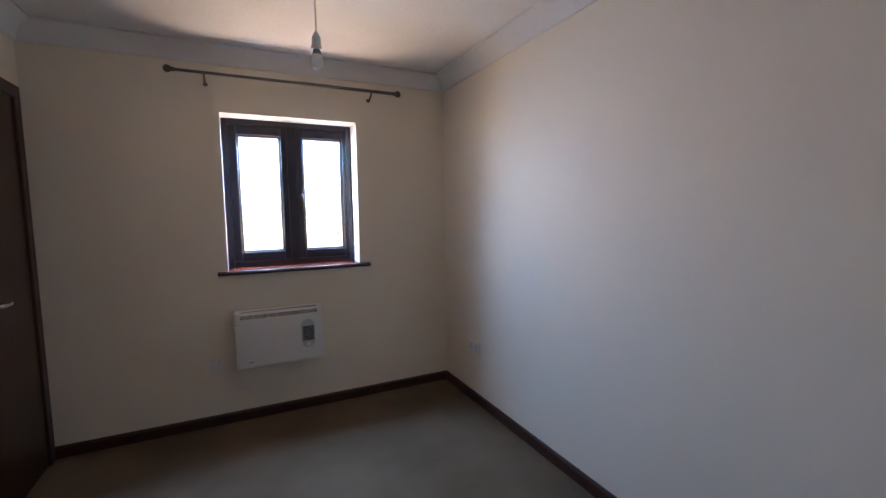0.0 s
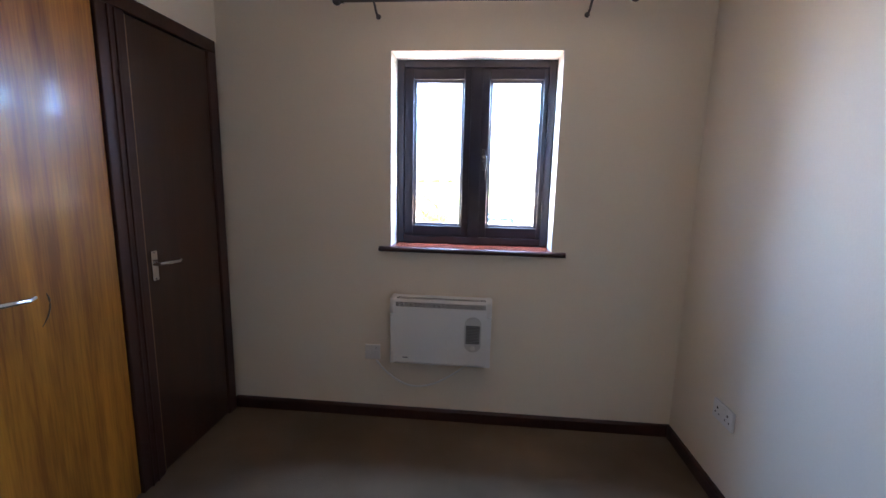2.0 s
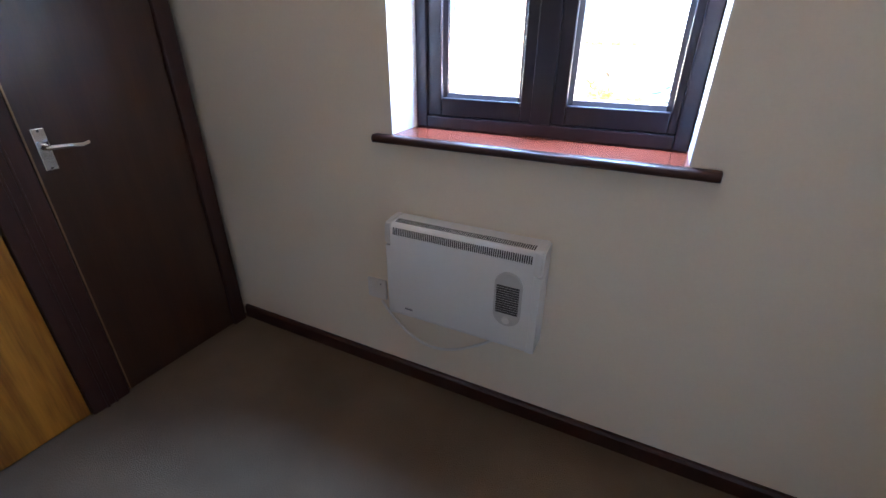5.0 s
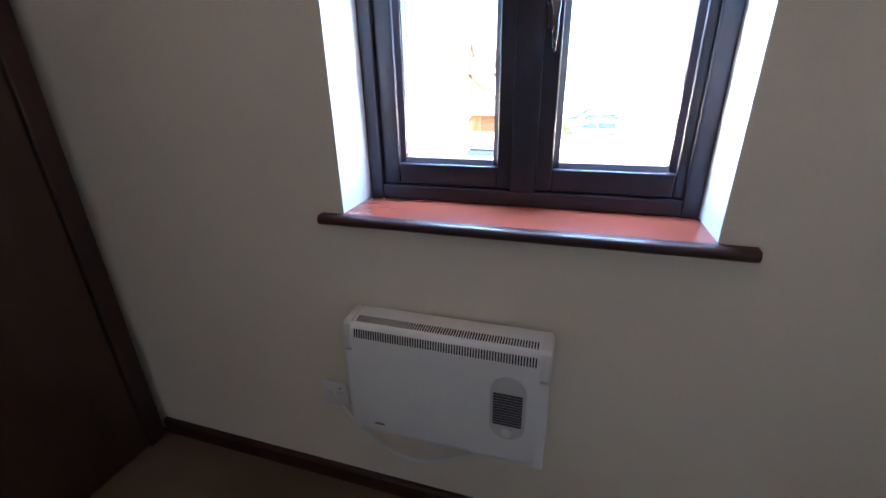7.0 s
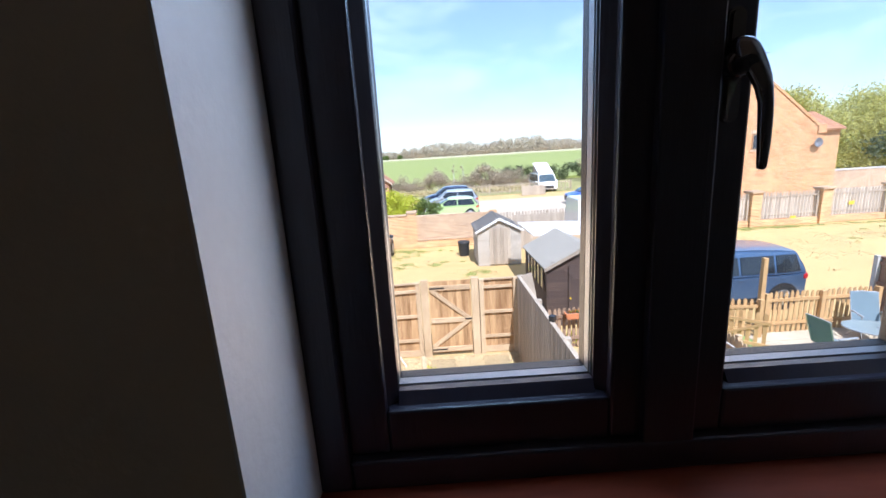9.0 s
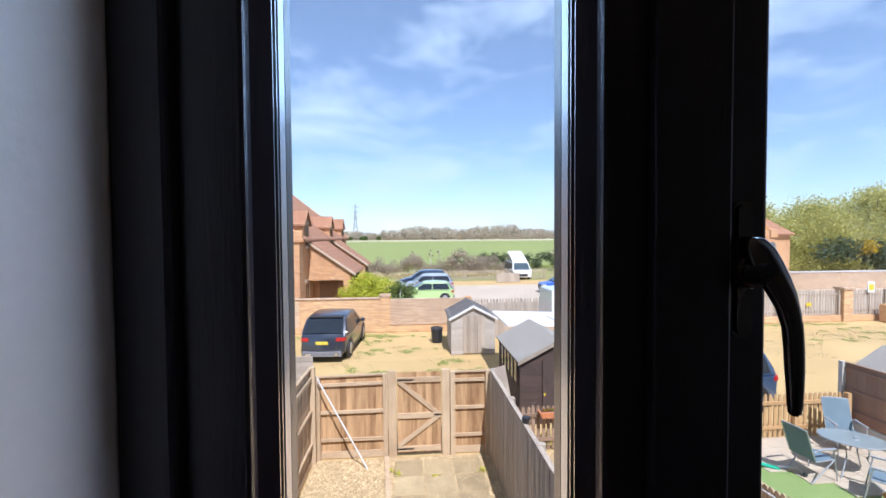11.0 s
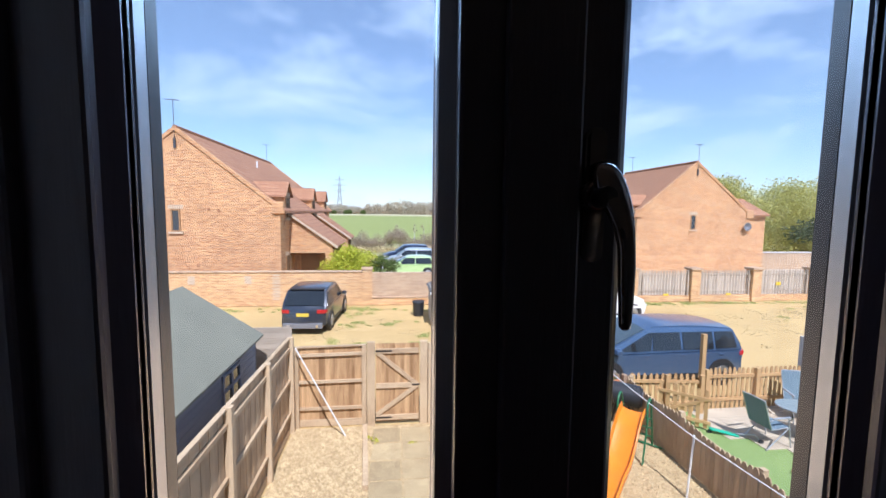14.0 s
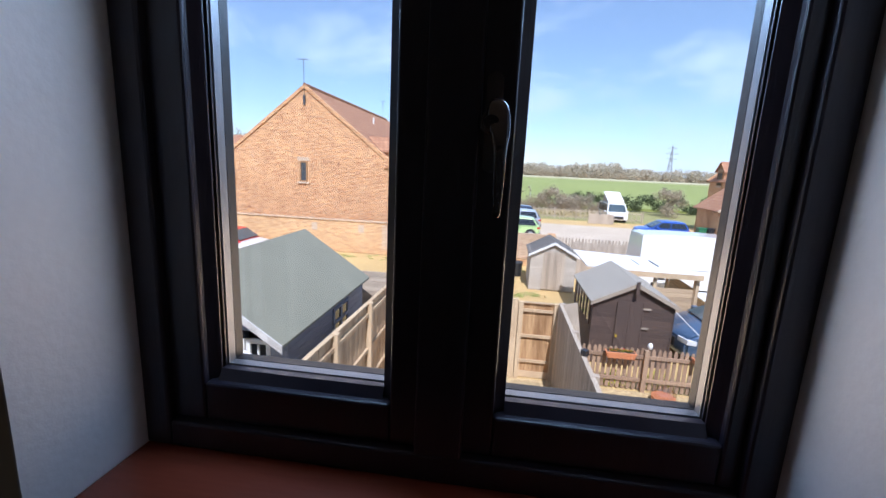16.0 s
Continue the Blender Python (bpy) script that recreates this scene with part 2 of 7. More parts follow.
def cove_outline(flip):
    pts = [(0.0, -0.10)] + [(0.10 - 0.088 * math.cos(a) * 1.0, -0.10 + 0.088 * math.sin(a)) for a in (radians(k * 18) for k in range(0, 6))] + [(0.10, 0.0), (0.0, 0.0)]
    return [(-u if flip else u, v) for u, v in pts]


bm = bmesh.new()
prism(bm, [(YN + u, H + v) for u, v in cove_outline(True)], "x", XL, XR)
prism(bm, [(XR + u, H + v) for u, v in cove_outline(True)], "y", YS, YN)
prism(bm, [(XL + u, H + v) for u, v in cove_outline(False)], "y", YS, YN)
prism(bm, [(YS + u, H + v) for u, v in cove_outline(False)], "x", XL, XR)
solid("coving", bm, CEIL, "white moulded plaster coving under the ceiling", "coving", kind="structure", smooth=True)


def skirt(name, along, fixed, a, b, sgn):
    bm = bmesh.new()
    o = [(fixed, 0.0), (fixed + sgn * 0.016, 0.0), (fixed + sgn * 0.016, 0.055), (fixed + sgn * 0.010, 0.065), (fixed, 0.067)]
    prism(bm, o, along, a, b)
    solid(name, bm, MAHOGANY, "dark mahogany-stained skirting board", "skirting board", kind="structure")


skirt("baseboard_north", "x", YN, XL, XR, -1)
skirt("baseboard_east", "y", XR, YS, YN - 0.016, -1)
skirt("baseboard_south", "x", YS, XL, XR, 1)

# ---- the window ----
FY, GY, BY = 2.937, 2.985, 3.031           # inner face of the frame, plane of the glass
win = thing("window_1", "dark brown double casement window with clear panes", "window", kind="structure")
FX0, FX1, FZ0, FZ1 = WX0 + 0.003, WX1 - 0.003, WZ0, WZ1 - 0.003


def ring(bm, x0, x1, z0, z1, w, y0, y1, bevel=0.004):
    box(bm, x0, x0 + w, y0, y1, z0, z1, bevel)
    box(bm, x1 - w, x1, y0, y1, z0, z1, bevel)
    box(bm, x0 + w, x1 - w, y0 + 0.0005, y1, z0, z0 + w, bevel)
    box(bm, x0 + w, x1 - w, y0 + 0.0005, y1, z1 - w, z1, bevel)


bm = bmesh.new()
ring(bm, FX0, FX1, FZ0, FZ1, 0.040, FY, BY)
box(bm, 1.062, 1.126, FY + 0.002, BY - 0.001, FZ0 + 0.034, FZ1 - 0.034, 0.003)
box(bm, FX0 + 0.001, FX1 - 0.001, FY + 0.006, BY - 0.002, WZ0 - 0.028, WZ0 + 0.003)
part("window_frame", bm, FRAME, win)
for k, (a, b) in enumerate(((0.761, 1.010), (1.180, 1.437))):
    z0, z1 = 1.113, 1.886
    s0, s1 = (FX0 + 0.038, 1.066) if k == 0 else (1.122, FX1 - 0.038)
    bm = bmesh.new()
    yy = FY + 0.014
    # sash: four members of their own widths, chamfered down to the glass
    for x0, x1, q0, q1 in ((s0, a - 0.014, 1.040, 1.960), (b + 0.014, s1, 1.040, 1.960), (a - 0.014, b + 0.014, 1.040, z0 - 0.014), (a - 0.014, b + 0.014, z1 + 0.014, 1.960)):
        box(bm, x0, x1, yy, BY + 0.001, q0, q1, 0.004)
    sash = part("sash", bm, FRAME, win)
    bm = bmesh.new()
    for u0, u1 in ((a - 0.016, a), (b, b + 0.016)):
        o = [(u0, yy + 0.010), (u1, GY - 0.012), (u1, GY), (u0, GY)] if u1 == a else [(u1, yy + 0.010), (u0, GY - 0.012), (u0, GY), (u1, GY)]
        prism(bm, o, "z", z0 - 0.014, z1 + 0.014)
    for w0, w1 in ((z0 - 0.016, z0), (z1, z1 + 0.016)):
        o = [(yy + 0.010, w0), (GY - 0.012, w1), (GY, w1), (GY, w0)] if w1 == z0 else [(yy + 0.010, w1), (GY - 0.012, w0), (GY, w0), (GY, w1)]
        prism(bm, o, "x", a, b)
    part("glazing_bead", bm, FRAME, sash)
    bm = bmesh.new()
    ring(bm, a - 0.004, b + 0.004, z0 - 0.004, z1 + 0.004, 0.004, GY - 0.010, GY - 0.003, 0)
    part("gasket", bm, GASKET, sash, "black rubber gasket")
    bm = bmesh.new()
    ring(bm, a - 0.008, b + 0.008, z0 - 0.008, z1 + 0.008, 0.008, GY + 0.005, GY + 0.021, 0)
    part("spacer_bar", bm, SPACER, sash, "silver aluminium spacer bar inside the glazing")
    bm = bmesh.new()
    ring(bm, a - 0.010, b + 0.010, z0 - 0.010, z1 + 0.010, 0.010, GY + 0.0225, 3.0255, 0)
    part("outer_gasket", bm, GASKET, sash, "black outer rubber gasket")
    for off in (0.0, 0.030):
        pane = part("pane", B(a - 0.001, b + 0.001, GY + off - 0.001, GY + off + 0.001, z0 - 0.001, z1 + 0.001), GLASS, sash, "clear glass pane")
        pane.visible_shadow = False
# espagnolette handle: backplate, boss with a lock button, and a cranked lever hanging down off the sash
hx, hy, hz = 1.1400, FY + 0.014, 1.4755
bm = bmesh.new()
prism(bm, [(hx + 0.0095 * math.cos(t), hz + (0.047 if math.sin(t) > 0 else -0.047) + 0.0095 * math.sin(t)) for t in (radians(k * 20 + 10) for k in range(18))], "y", hy - 0.008, hy)
bmesh.ops.bevel(bm, geom=[e for e in bm.edges if all(v.co.y < hy - 0.007 for v in e.verts)], offset=0.003, segments=2, affect="EDGES")
hnd = part("handle", bm, HANDLE, win, "glossy black espagnolette window handle", smooth=True)
bm = bmesh.new()
rod(bm, (hx, hy - 0.007, hz), (hx, hy - 0.018, hz), 0.0150, 0.0145, 28)
bmesh.ops.bevel(bm, geom=[e for e in bm.edges if all(v.co.y < hy - 0.017 for v in e.verts)], offset=0.004, segments=3, affect="EDGES")
part("boss", bm, HANDLE, hnd, smooth=True)
bm = bmesh.new()
# centre line x, depth, height; half-width, half-thickness
spine = [(0.003, -0.011, 0.0275, 0.0030, 0.0020), (0.004, -0.013, 0.0250, 0.0080, 0.0040), (0.005, -0.016, 0.0180, 0.0120, 0.0055), (0.006, -0.020, 0.0080, 0.0135, 0.0065), (0.0075, -0.025, -0.0030, 0.0130, 0.0070),
         (0.0095, -0.031, -0.0150, 0.0105, 0.0068), (0.0105, -0.036, -0.0270, 0.0080, 0.0060), (0.0110, -0.0395, -0.0400, 0.0068, 0.0055), (0.0112, -0.0410, -0.0560, 0.0066, 0.0052), (0.0112, -0.0418, -0.0720, 0.0062, 0.0050),
         (0.0112, -0.0424, -0.0860, 0.0054, 0.0046), (0.0112, -0.0424, -0.0980, 0.0048, 0.0042), (0.0112, -0.0424, -0.1030, 0.0042, 0.0036), (0.0112, -0.0424, -0.1050, 0.0025, 0.0022)]
rings = []
for u, d, v, w, th in spine:
    rings.append([bm.verts.new((hx + u + w * math.copysign(abs(math.cos(t)) ** 0.8, math.cos(t)), hy + d + th * math.copysign(abs(math.sin(t)) ** 0.8, math.sin(t)), hz + v)) for t in (2 * math.pi * k / 20 for k in range(20))])
for p, q in zip(rings, rings[1:]):
    for k in range(20):
        bm.faces.new((p[k], p[(k + 1) % 20], q[(k + 1) % 20], q[k]))
bm.faces.new(rings[0])
bm.faces.new(rings[-1][::-1])
part("lever", bm, HANDLE, hnd, smooth=True)
bm = bmesh.new()
rod(bm, (hx - 0.001, hy - 0.017, hz - 0.002), (hx - 0.001, hy - 0.0315, hz - 0.002), 0.0090, 0.0084, 24)
rod(bm, (hx - 0.001, hy - 0.0310, hz - 0.002), (hx - 0.001, hy - 0.0325, hz - 0.002), 0.0034, 0.0030, 14)
bmesh.ops.bevel(bm, geom=[e for e in bm.edges if all(v.co.y < hy - 0.0312 for v in e.verts)], offset=0.0008, segments=2, affect="EDGES")
part("lock_button", bm, GASKET, hnd, "small round black lock button", smooth=True)
bm = bmesh.new()
box(bm, WX0 + 0.003, WX1 - 0.003, YN - 0.004, FY + 0.004, WZ0 - 0.027, WZ0 - 0.001)
o = [(YN - 0.004, WZ0 - 0.027)] + [(YN - 0.022 - 0.0125 * math.cos(t), WZ0 - 0.014 + 0.013 * math.sin(t)) for t in (radians(-90 + 20 * k) for k in range(10))] + [(YN - 0.004, WZ0 - 0.001)]
sill = solid("window_sill", bm, SILLWOOD, "red mahogany-varnished wooden window sill with dark nosing", "window sill", kind="structure")
bm = bmesh.new()
prism(bm, o, "x", 0.597, 1.583)
part("nosing", bm, MAHOGANY, sill, "dark rounded sill nosing", smooth=True)

# ---- fitted wardrobe on the west side ----
ward = thing("fitted_wardrobe", "built-in wardrobe with varnished wooden doors in dark frames", "wardrobe")
bm = bmesh.new()
for y0, y1 in ((2.68, 2.745), (2.045, 2.175), (1.435, 1.50), (0.90, 0.965)):
    box(bm, XL - 0.10, XL + 0.012, y0, y1, 0.0, 1.975, 0.004)
box(bm, XL - 0.10, XL + 0.0125, 0.90, 2.745, 1.975, 2.037, 0.004)
part("frame", bm, MAHOGANY, ward, "dark mahogany-stained door frame")
bm = bmesh.new()
for y in (2.095, 2.125):
    box(bm, XL + 0.011, XL + 0.018, y - 0.004, y + 0.004, 0.0, 1.97, 0.002)
part("stop_bead", bm, MAHOGANY, ward)
for k, (y0, y1, hy0, sg) in enumerate(((2.180, 2.676, 2.222, 1), (1.504, 2.041, 1.580, 1), (0.969, 1.431, 1.39, -1))):
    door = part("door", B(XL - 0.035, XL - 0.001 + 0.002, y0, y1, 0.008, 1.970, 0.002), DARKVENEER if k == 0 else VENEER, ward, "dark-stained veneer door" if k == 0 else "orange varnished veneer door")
    hp = part("handle", B(XL + 0.001, XL + 0.009, hy0 - 0.018, hy0 + 0.018, 0.90, 1.03, 0.003), CHROME, door, "chrome lever handle on a backplate")
    bm = bmesh.new()
    tube(bm, [(XL + 0.006, hy0, 0.975), (XL + 0.042, hy0, 0.975), (XL + 0.052, hy0 + sg * 0.012, 0.976), (XL + 0.054, hy0 + sg * 0.05, 0.974), (XL + 0.053, hy0 + sg * 0.085, 0.971), (XL + 0.050, hy0 + sg * 0.105, 0.976)], [0.011, 0.009, 0.009, 0.008, 0.0075, 0.006], 12)
    part("lever", bm, CHROME, hp, smooth=True)
    for z in (0.908, 1.022):
        bm = bmesh.new()
        rod(bm, (XL + 0.008, hy0, z), (XL + 0.0105, hy0, z), 0.005, 0.004, 8)
        part("screw", bm, DARKMETAL, hp)
    if k == 0:
        part("worn_edge", B(XL + 0.0005, XL + 0.0035, 2.1815, 2.1865, 0.01, 1.968), WORNEDGE, door, "pale worn door edge")
    if k == 1:
        # the handle's reflection in the varnish, modelled as a thin dark curve
        bm = bmesh.new()
        tube(bm, [(XL + 0.001, 1.735 - 0.0011 * j * j + 0.012 * j, 0.86 + 0.0135 * j) for j in range(9)], [0.0012, 0.002, 0.003, 0.0034, 0.003, 0.0034, 0.004, 0.003, 0.001], 6)
        part("scuff_mark", bm, DARKVENEER, door, "dark curved mark for the handle's reflection in the varnish")
bm = bmesh.new()
for yy in (0.95, 1.48, 2.11, 2.7):
    box(bm, XL - 0.62, XL - 0.11, yy - 0.01, yy + 0.01, 0.0, 1.97)
box(bm, XL - 0.62, XL - 0.11, 0.96, 2.69, 1.60, 1.62)
part("carcass", bm, VENEER, ward)

# ---- room fittings ----
def curtain_rod():
    t = thing("curtain_rod", "dark metal curtain rod with ball finials above the window", "curtain rod")
    y, z = 2.690, 2.202
    bm = bmesh.new()
    rod(bm, (0.429, y, z), (1.782, y, z), 0.0088, None, 14)
    rod(bm, (1.134, y, z), (1.782, y, z), 0.0106, None, 14)
    part("pole", bm, DARKMETAL, t, smooth=True)
    for x, s in ((0.408, -1), (1.803, 1)):
        bm = bmesh.new()
        ball(bm, (x, y, z), 0.022)
        rod(bm, (x - s * 0.034, y, z), (x - s * 0.018, y, z), 0.014, 0.012, 14)
        part("finial", bm, DARKMETAL, t, "ball finial", smooth=True)
    for x in (0.592, 1.610):
        bm = bmesh.new()
        rod(bm, (x, YN, z - 0.045), (x, YN - 0.005, z - 0.045), 0.013, 0.011, 18)
        tube(bm, [(x, YN - 0.004, z - 0.045), (x, YN - 0.035, z - 0.044), (x, y + 0.030, z - 0.036), (x, y + 0.010, z - 0.020), (x, y - 0.010, z - 0.012), (x, y - 0.014, z + 0.004)], 0.0058, 8)
        part("bracket", bm, DARKMETAL, t, smooth=True)


def panel_heater():
    t = thing("panel_heater", "white wall-mounted electric panel heater with top grille", "heater")
    x0, x1, z0, z1, yf, yb = 0.680, 1.208, 0.374, 0.737, 2.668, YN - 0.012
    o = [(yb, z0 + 0.01), (yf + 0.012, z0), (yf + 0.003, z0 + 0.008), (yf, z0 + 0.02), (yf, z1 - 0.050), (yf + 0.006, z1 - 0.014), (yf + 0.015, z1 - 0.004), (yf + 0.052, z1), (yb, z1)]
    bm = bmesh.new()
    prism(bm, o, "x", x0 + 0.018, x1 - 0.018)
    body = part("body", bm, WHITE, t, smooth=True)
    for a, b in ((x0 - 0.006, x0 + 0.022), (x1 - 0.026, x1 + 0.006)):
        bm = bmesh.new()
        prism(bm, [(yb, z1 - 0.085), (yf + 0.002, z1 - 0.082), (yf - 0.003, z1 - 0.06), (yf + 0.002, z1 - 0.016), (yf + 0.012, z1 - 0.001), (yf + 0.05, z1 + 0.004), (yb, z1 + 0.004)], "x", a, b)
        bmesh.ops.bevel(bm, geom=bm.edges[:], offset=0.006, segments=3, affect="EDGES")
        part("end_cap", bm, PLASTIC, t, "white plastic end cap", smooth=True)
        part("side_panel", B(a + 0.002, b - 0.002 + 0.001, yf + 0.002, yb, z0 + 0.004, z1 - 0.085, 0.002), WHITE, t)
    # grille: dark strips in two rows round the curved top edge, for the shade inside the slots
    n = 70
    for yy, zz, tilt, name in ((yf + 0.0036, z1 - 0.029, 9.5, "lower"), (yf + 0.0335, z1 - 0.0020, 83.8, "top")):
        bm = bmesh.new()
        for k in range(n):
            x = x0 + 0.030 + (x1 - x0 - 0.060) * k / (n - 1)
            box(bm, x - 0.0017, x + 0.0017, -0.0012, 0.0008, -0.0122, 0.0122, 0, pose(0, yy, zz, -tilt))
        part("grille", bm, DARK, t, "row of dark strips for the shaded grille slots")
    cx, cz = 1.118, 0.560
    bm = bmesh.new()
    pts = [(cx + 0.044 * math.cos(a), cz + 0.052 + 0.044 * math.sin(a)) for a in (radians(k * 15) for k in range(13))] + [(cx + 0.044 * math.cos(a), cz - 0.052 + 0.044 * math.sin(a)) for a in (radians(180 + k * 15) for k in range(13))]
    prism(bm, pts, "y", yf - 0.007, yf)
    bmesh.ops.bevel(bm, geom=[e for e in bm.edges if all(v.co.y < yf - 0.006 for v in e.verts)], offset=0.003, segments=2, affect="EDGES")
    ctl = part("control_panel", bm, PANELGREY, t, "rounded plastic control panel", smooth=True)
    bm = bmesh.new()
    for k in range(12):
        z = cz - 0.048 + 0.0084 * k
        box(bm, cx - 0.036, cx + 0.036, yf - 0.0085, yf - 0.0065, z, z + 0.0056)
    part("louvres", bm, LOUVRE, ctl, "grey louvred vent slats")
    bm = bmesh.new()
    rod(bm, (cx, yf - 0.010, cz - 0.073), (cx, yf - 0.006, cz - 0.073), 0.012, 0.014, 16)
    part("dial", bm, PLASTIC, ctl, smooth=True)
    part("badge", B(0.745, 0.775, yf - 0.0008, yf, 0.411, 0.417), FABRICGREY, t, "small grey maker's badge")
    part("switch", B(x1 - 0.002, x1 + 0.004, yf + 0.03, yf + 0.055, 0.50, 0.56, 0.002), PLASTIC, t)
    for x in (0.80, 1.10):
        part("wall_bracket", B(x - 0.02, x + 0.02, yb - 0.02, YN, 0.40, 0.72), GREY, t)


def plate_socket(name, label, m, w, switches):
    """A wall plate in the xz plane, its face towards -y."""
    t = thing(name, label, "socket", m)
    part("faceplate", B(-w / 2, w / 2, -0.012, 0, -0.043, 0.043, 0.004), PLASTIC, t)
    if switches:
        for sx in (-0.037, 0.037):
            part("rocker", B(sx - 0.010 + (0.02 if sx < 0 else -0.02), sx + 0.010 + (0.02 if sx < 0 else -0.02), -0.0155, -0.011, 0.012, 0.030, 0.002), PLASTIC, t)
            bm = bmesh.new()
            # thin black blocks stand for the shade inside the pin holes
            box(bm, sx - 0.004, sx + 0.004, -0.0128, -0.0115, 0.006, 0.016)
            box(bm, sx - 0.017, sx - 0.010, -0.0128, -0.0115, -0.016, -0.010)
            box(bm, sx + 0.010, sx + 0.017, -0.0128, -0.0115, -0.016, -0.010)
            part("pin_holes", bm, DARK, t, "dark blocks for the shaded pin holes")
    else:
        part("rocker", B(-0.030, -0.012, -0.0155, -0.011, -0.012, 0.012, 0.002), PLASTIC, t)
        part("fuse_carrier", B(0.005, 0.032, -0.0145, -0.011, -0.010, 0.012, 0.002), PLASTIC, t)
        bm = bmesh.new()
        rod(bm, (0.02, -0.0115, 0.026), (0.02, -0.0130, 0.026), 0.003, 0.003, 8)
        part("screw", bm, DARKMETAL, t)
    return t


def heater_cable():
    bm = bmesh.new()
    pts = [(0.578, YN - 0.012, 0.345)]
    n = 22
    for k in range(1, n):
        u = k / n
        pts.append((0.578 + (1.13 - 0.578) * u, YN - 0.010 - 0.028 * math.sin(math.pi * u), 0.345 - 0.145 * math.sin(math.pi * u ** 0.85) + 0.035 * u))
    pts.append((1.13, YN - 0.03, 0.375))
    tube(bm, pts, 0.0052, 8)
    solid("heater_cable", bm, PLASTIC, "white flex sagging from the fused spur to the heater", "cable", smooth=True)


def pendant():
    x, y = 1.045, 1.53
    t = thing("pendant_light", "bare opal bulb hanging on a white flex", "ceiling light")
    bm = bmesh.new()
    rod(bm, (x, y, H), (x, y, H - 0.022), 0.048, 0.044, 24)
    rod(bm, (x, y, H - 0.022), (x, y, H - 0.04), 0.018, 0.010, 16)
    part("ceiling_rose", bm, PLASTIC, t, smooth=True)
    bm = bmesh.new()
    rod(bm, (x, y, H - 0.03), (x, y, 2.075), 0.0032, None, 8)
    part("flex", bm, PLASTIC, t)
    bm = bmesh.new()
    rod(bm, (x, y, 2.075), (x, y, 2.055), 0.007, 0.016, 16)
    rod(bm, (x, y, 2.055), (x, y, 2.015), 0.018, 0.018, 16)
    rod(bm, (x, y, 2.022), (x, y, 2.008), 0.021, 0.021, 16)
    part("lamp_holder", bm, PLASTIC, t, smooth=True)
    bm = bmesh.new()
    rod(bm, (x, y, 2.010), (x, y, 1.985), 0.013, 0.019, 16)
    part("bulb_collar", bm, GREY, t, smooth=True)
    bm = bmesh.new()
    ball(bm, (x, y, 1.957), 0.0265, 18)
    rod(bm, (x, y, 1.988), (x, y, 1.972), 0.019, 0.0235, 18, False)
    part("bulb", bm, BULB, t, "opal glass bulb, unlit", smooth=True)


curtain_rod()
panel_heater()
heater_cable()
pendant()
plate_socket("fused_spur", "white fused spur switch beside the heater", pose(0.557, YN, 0.391), 0.086, False)
plate_socket("double_socket", "white double wall socket above the skirting", pose(XR, 2.31, 0.40, 0, 0, -90), 0.146, True)

# ---- outdoors ----
G = -3.3


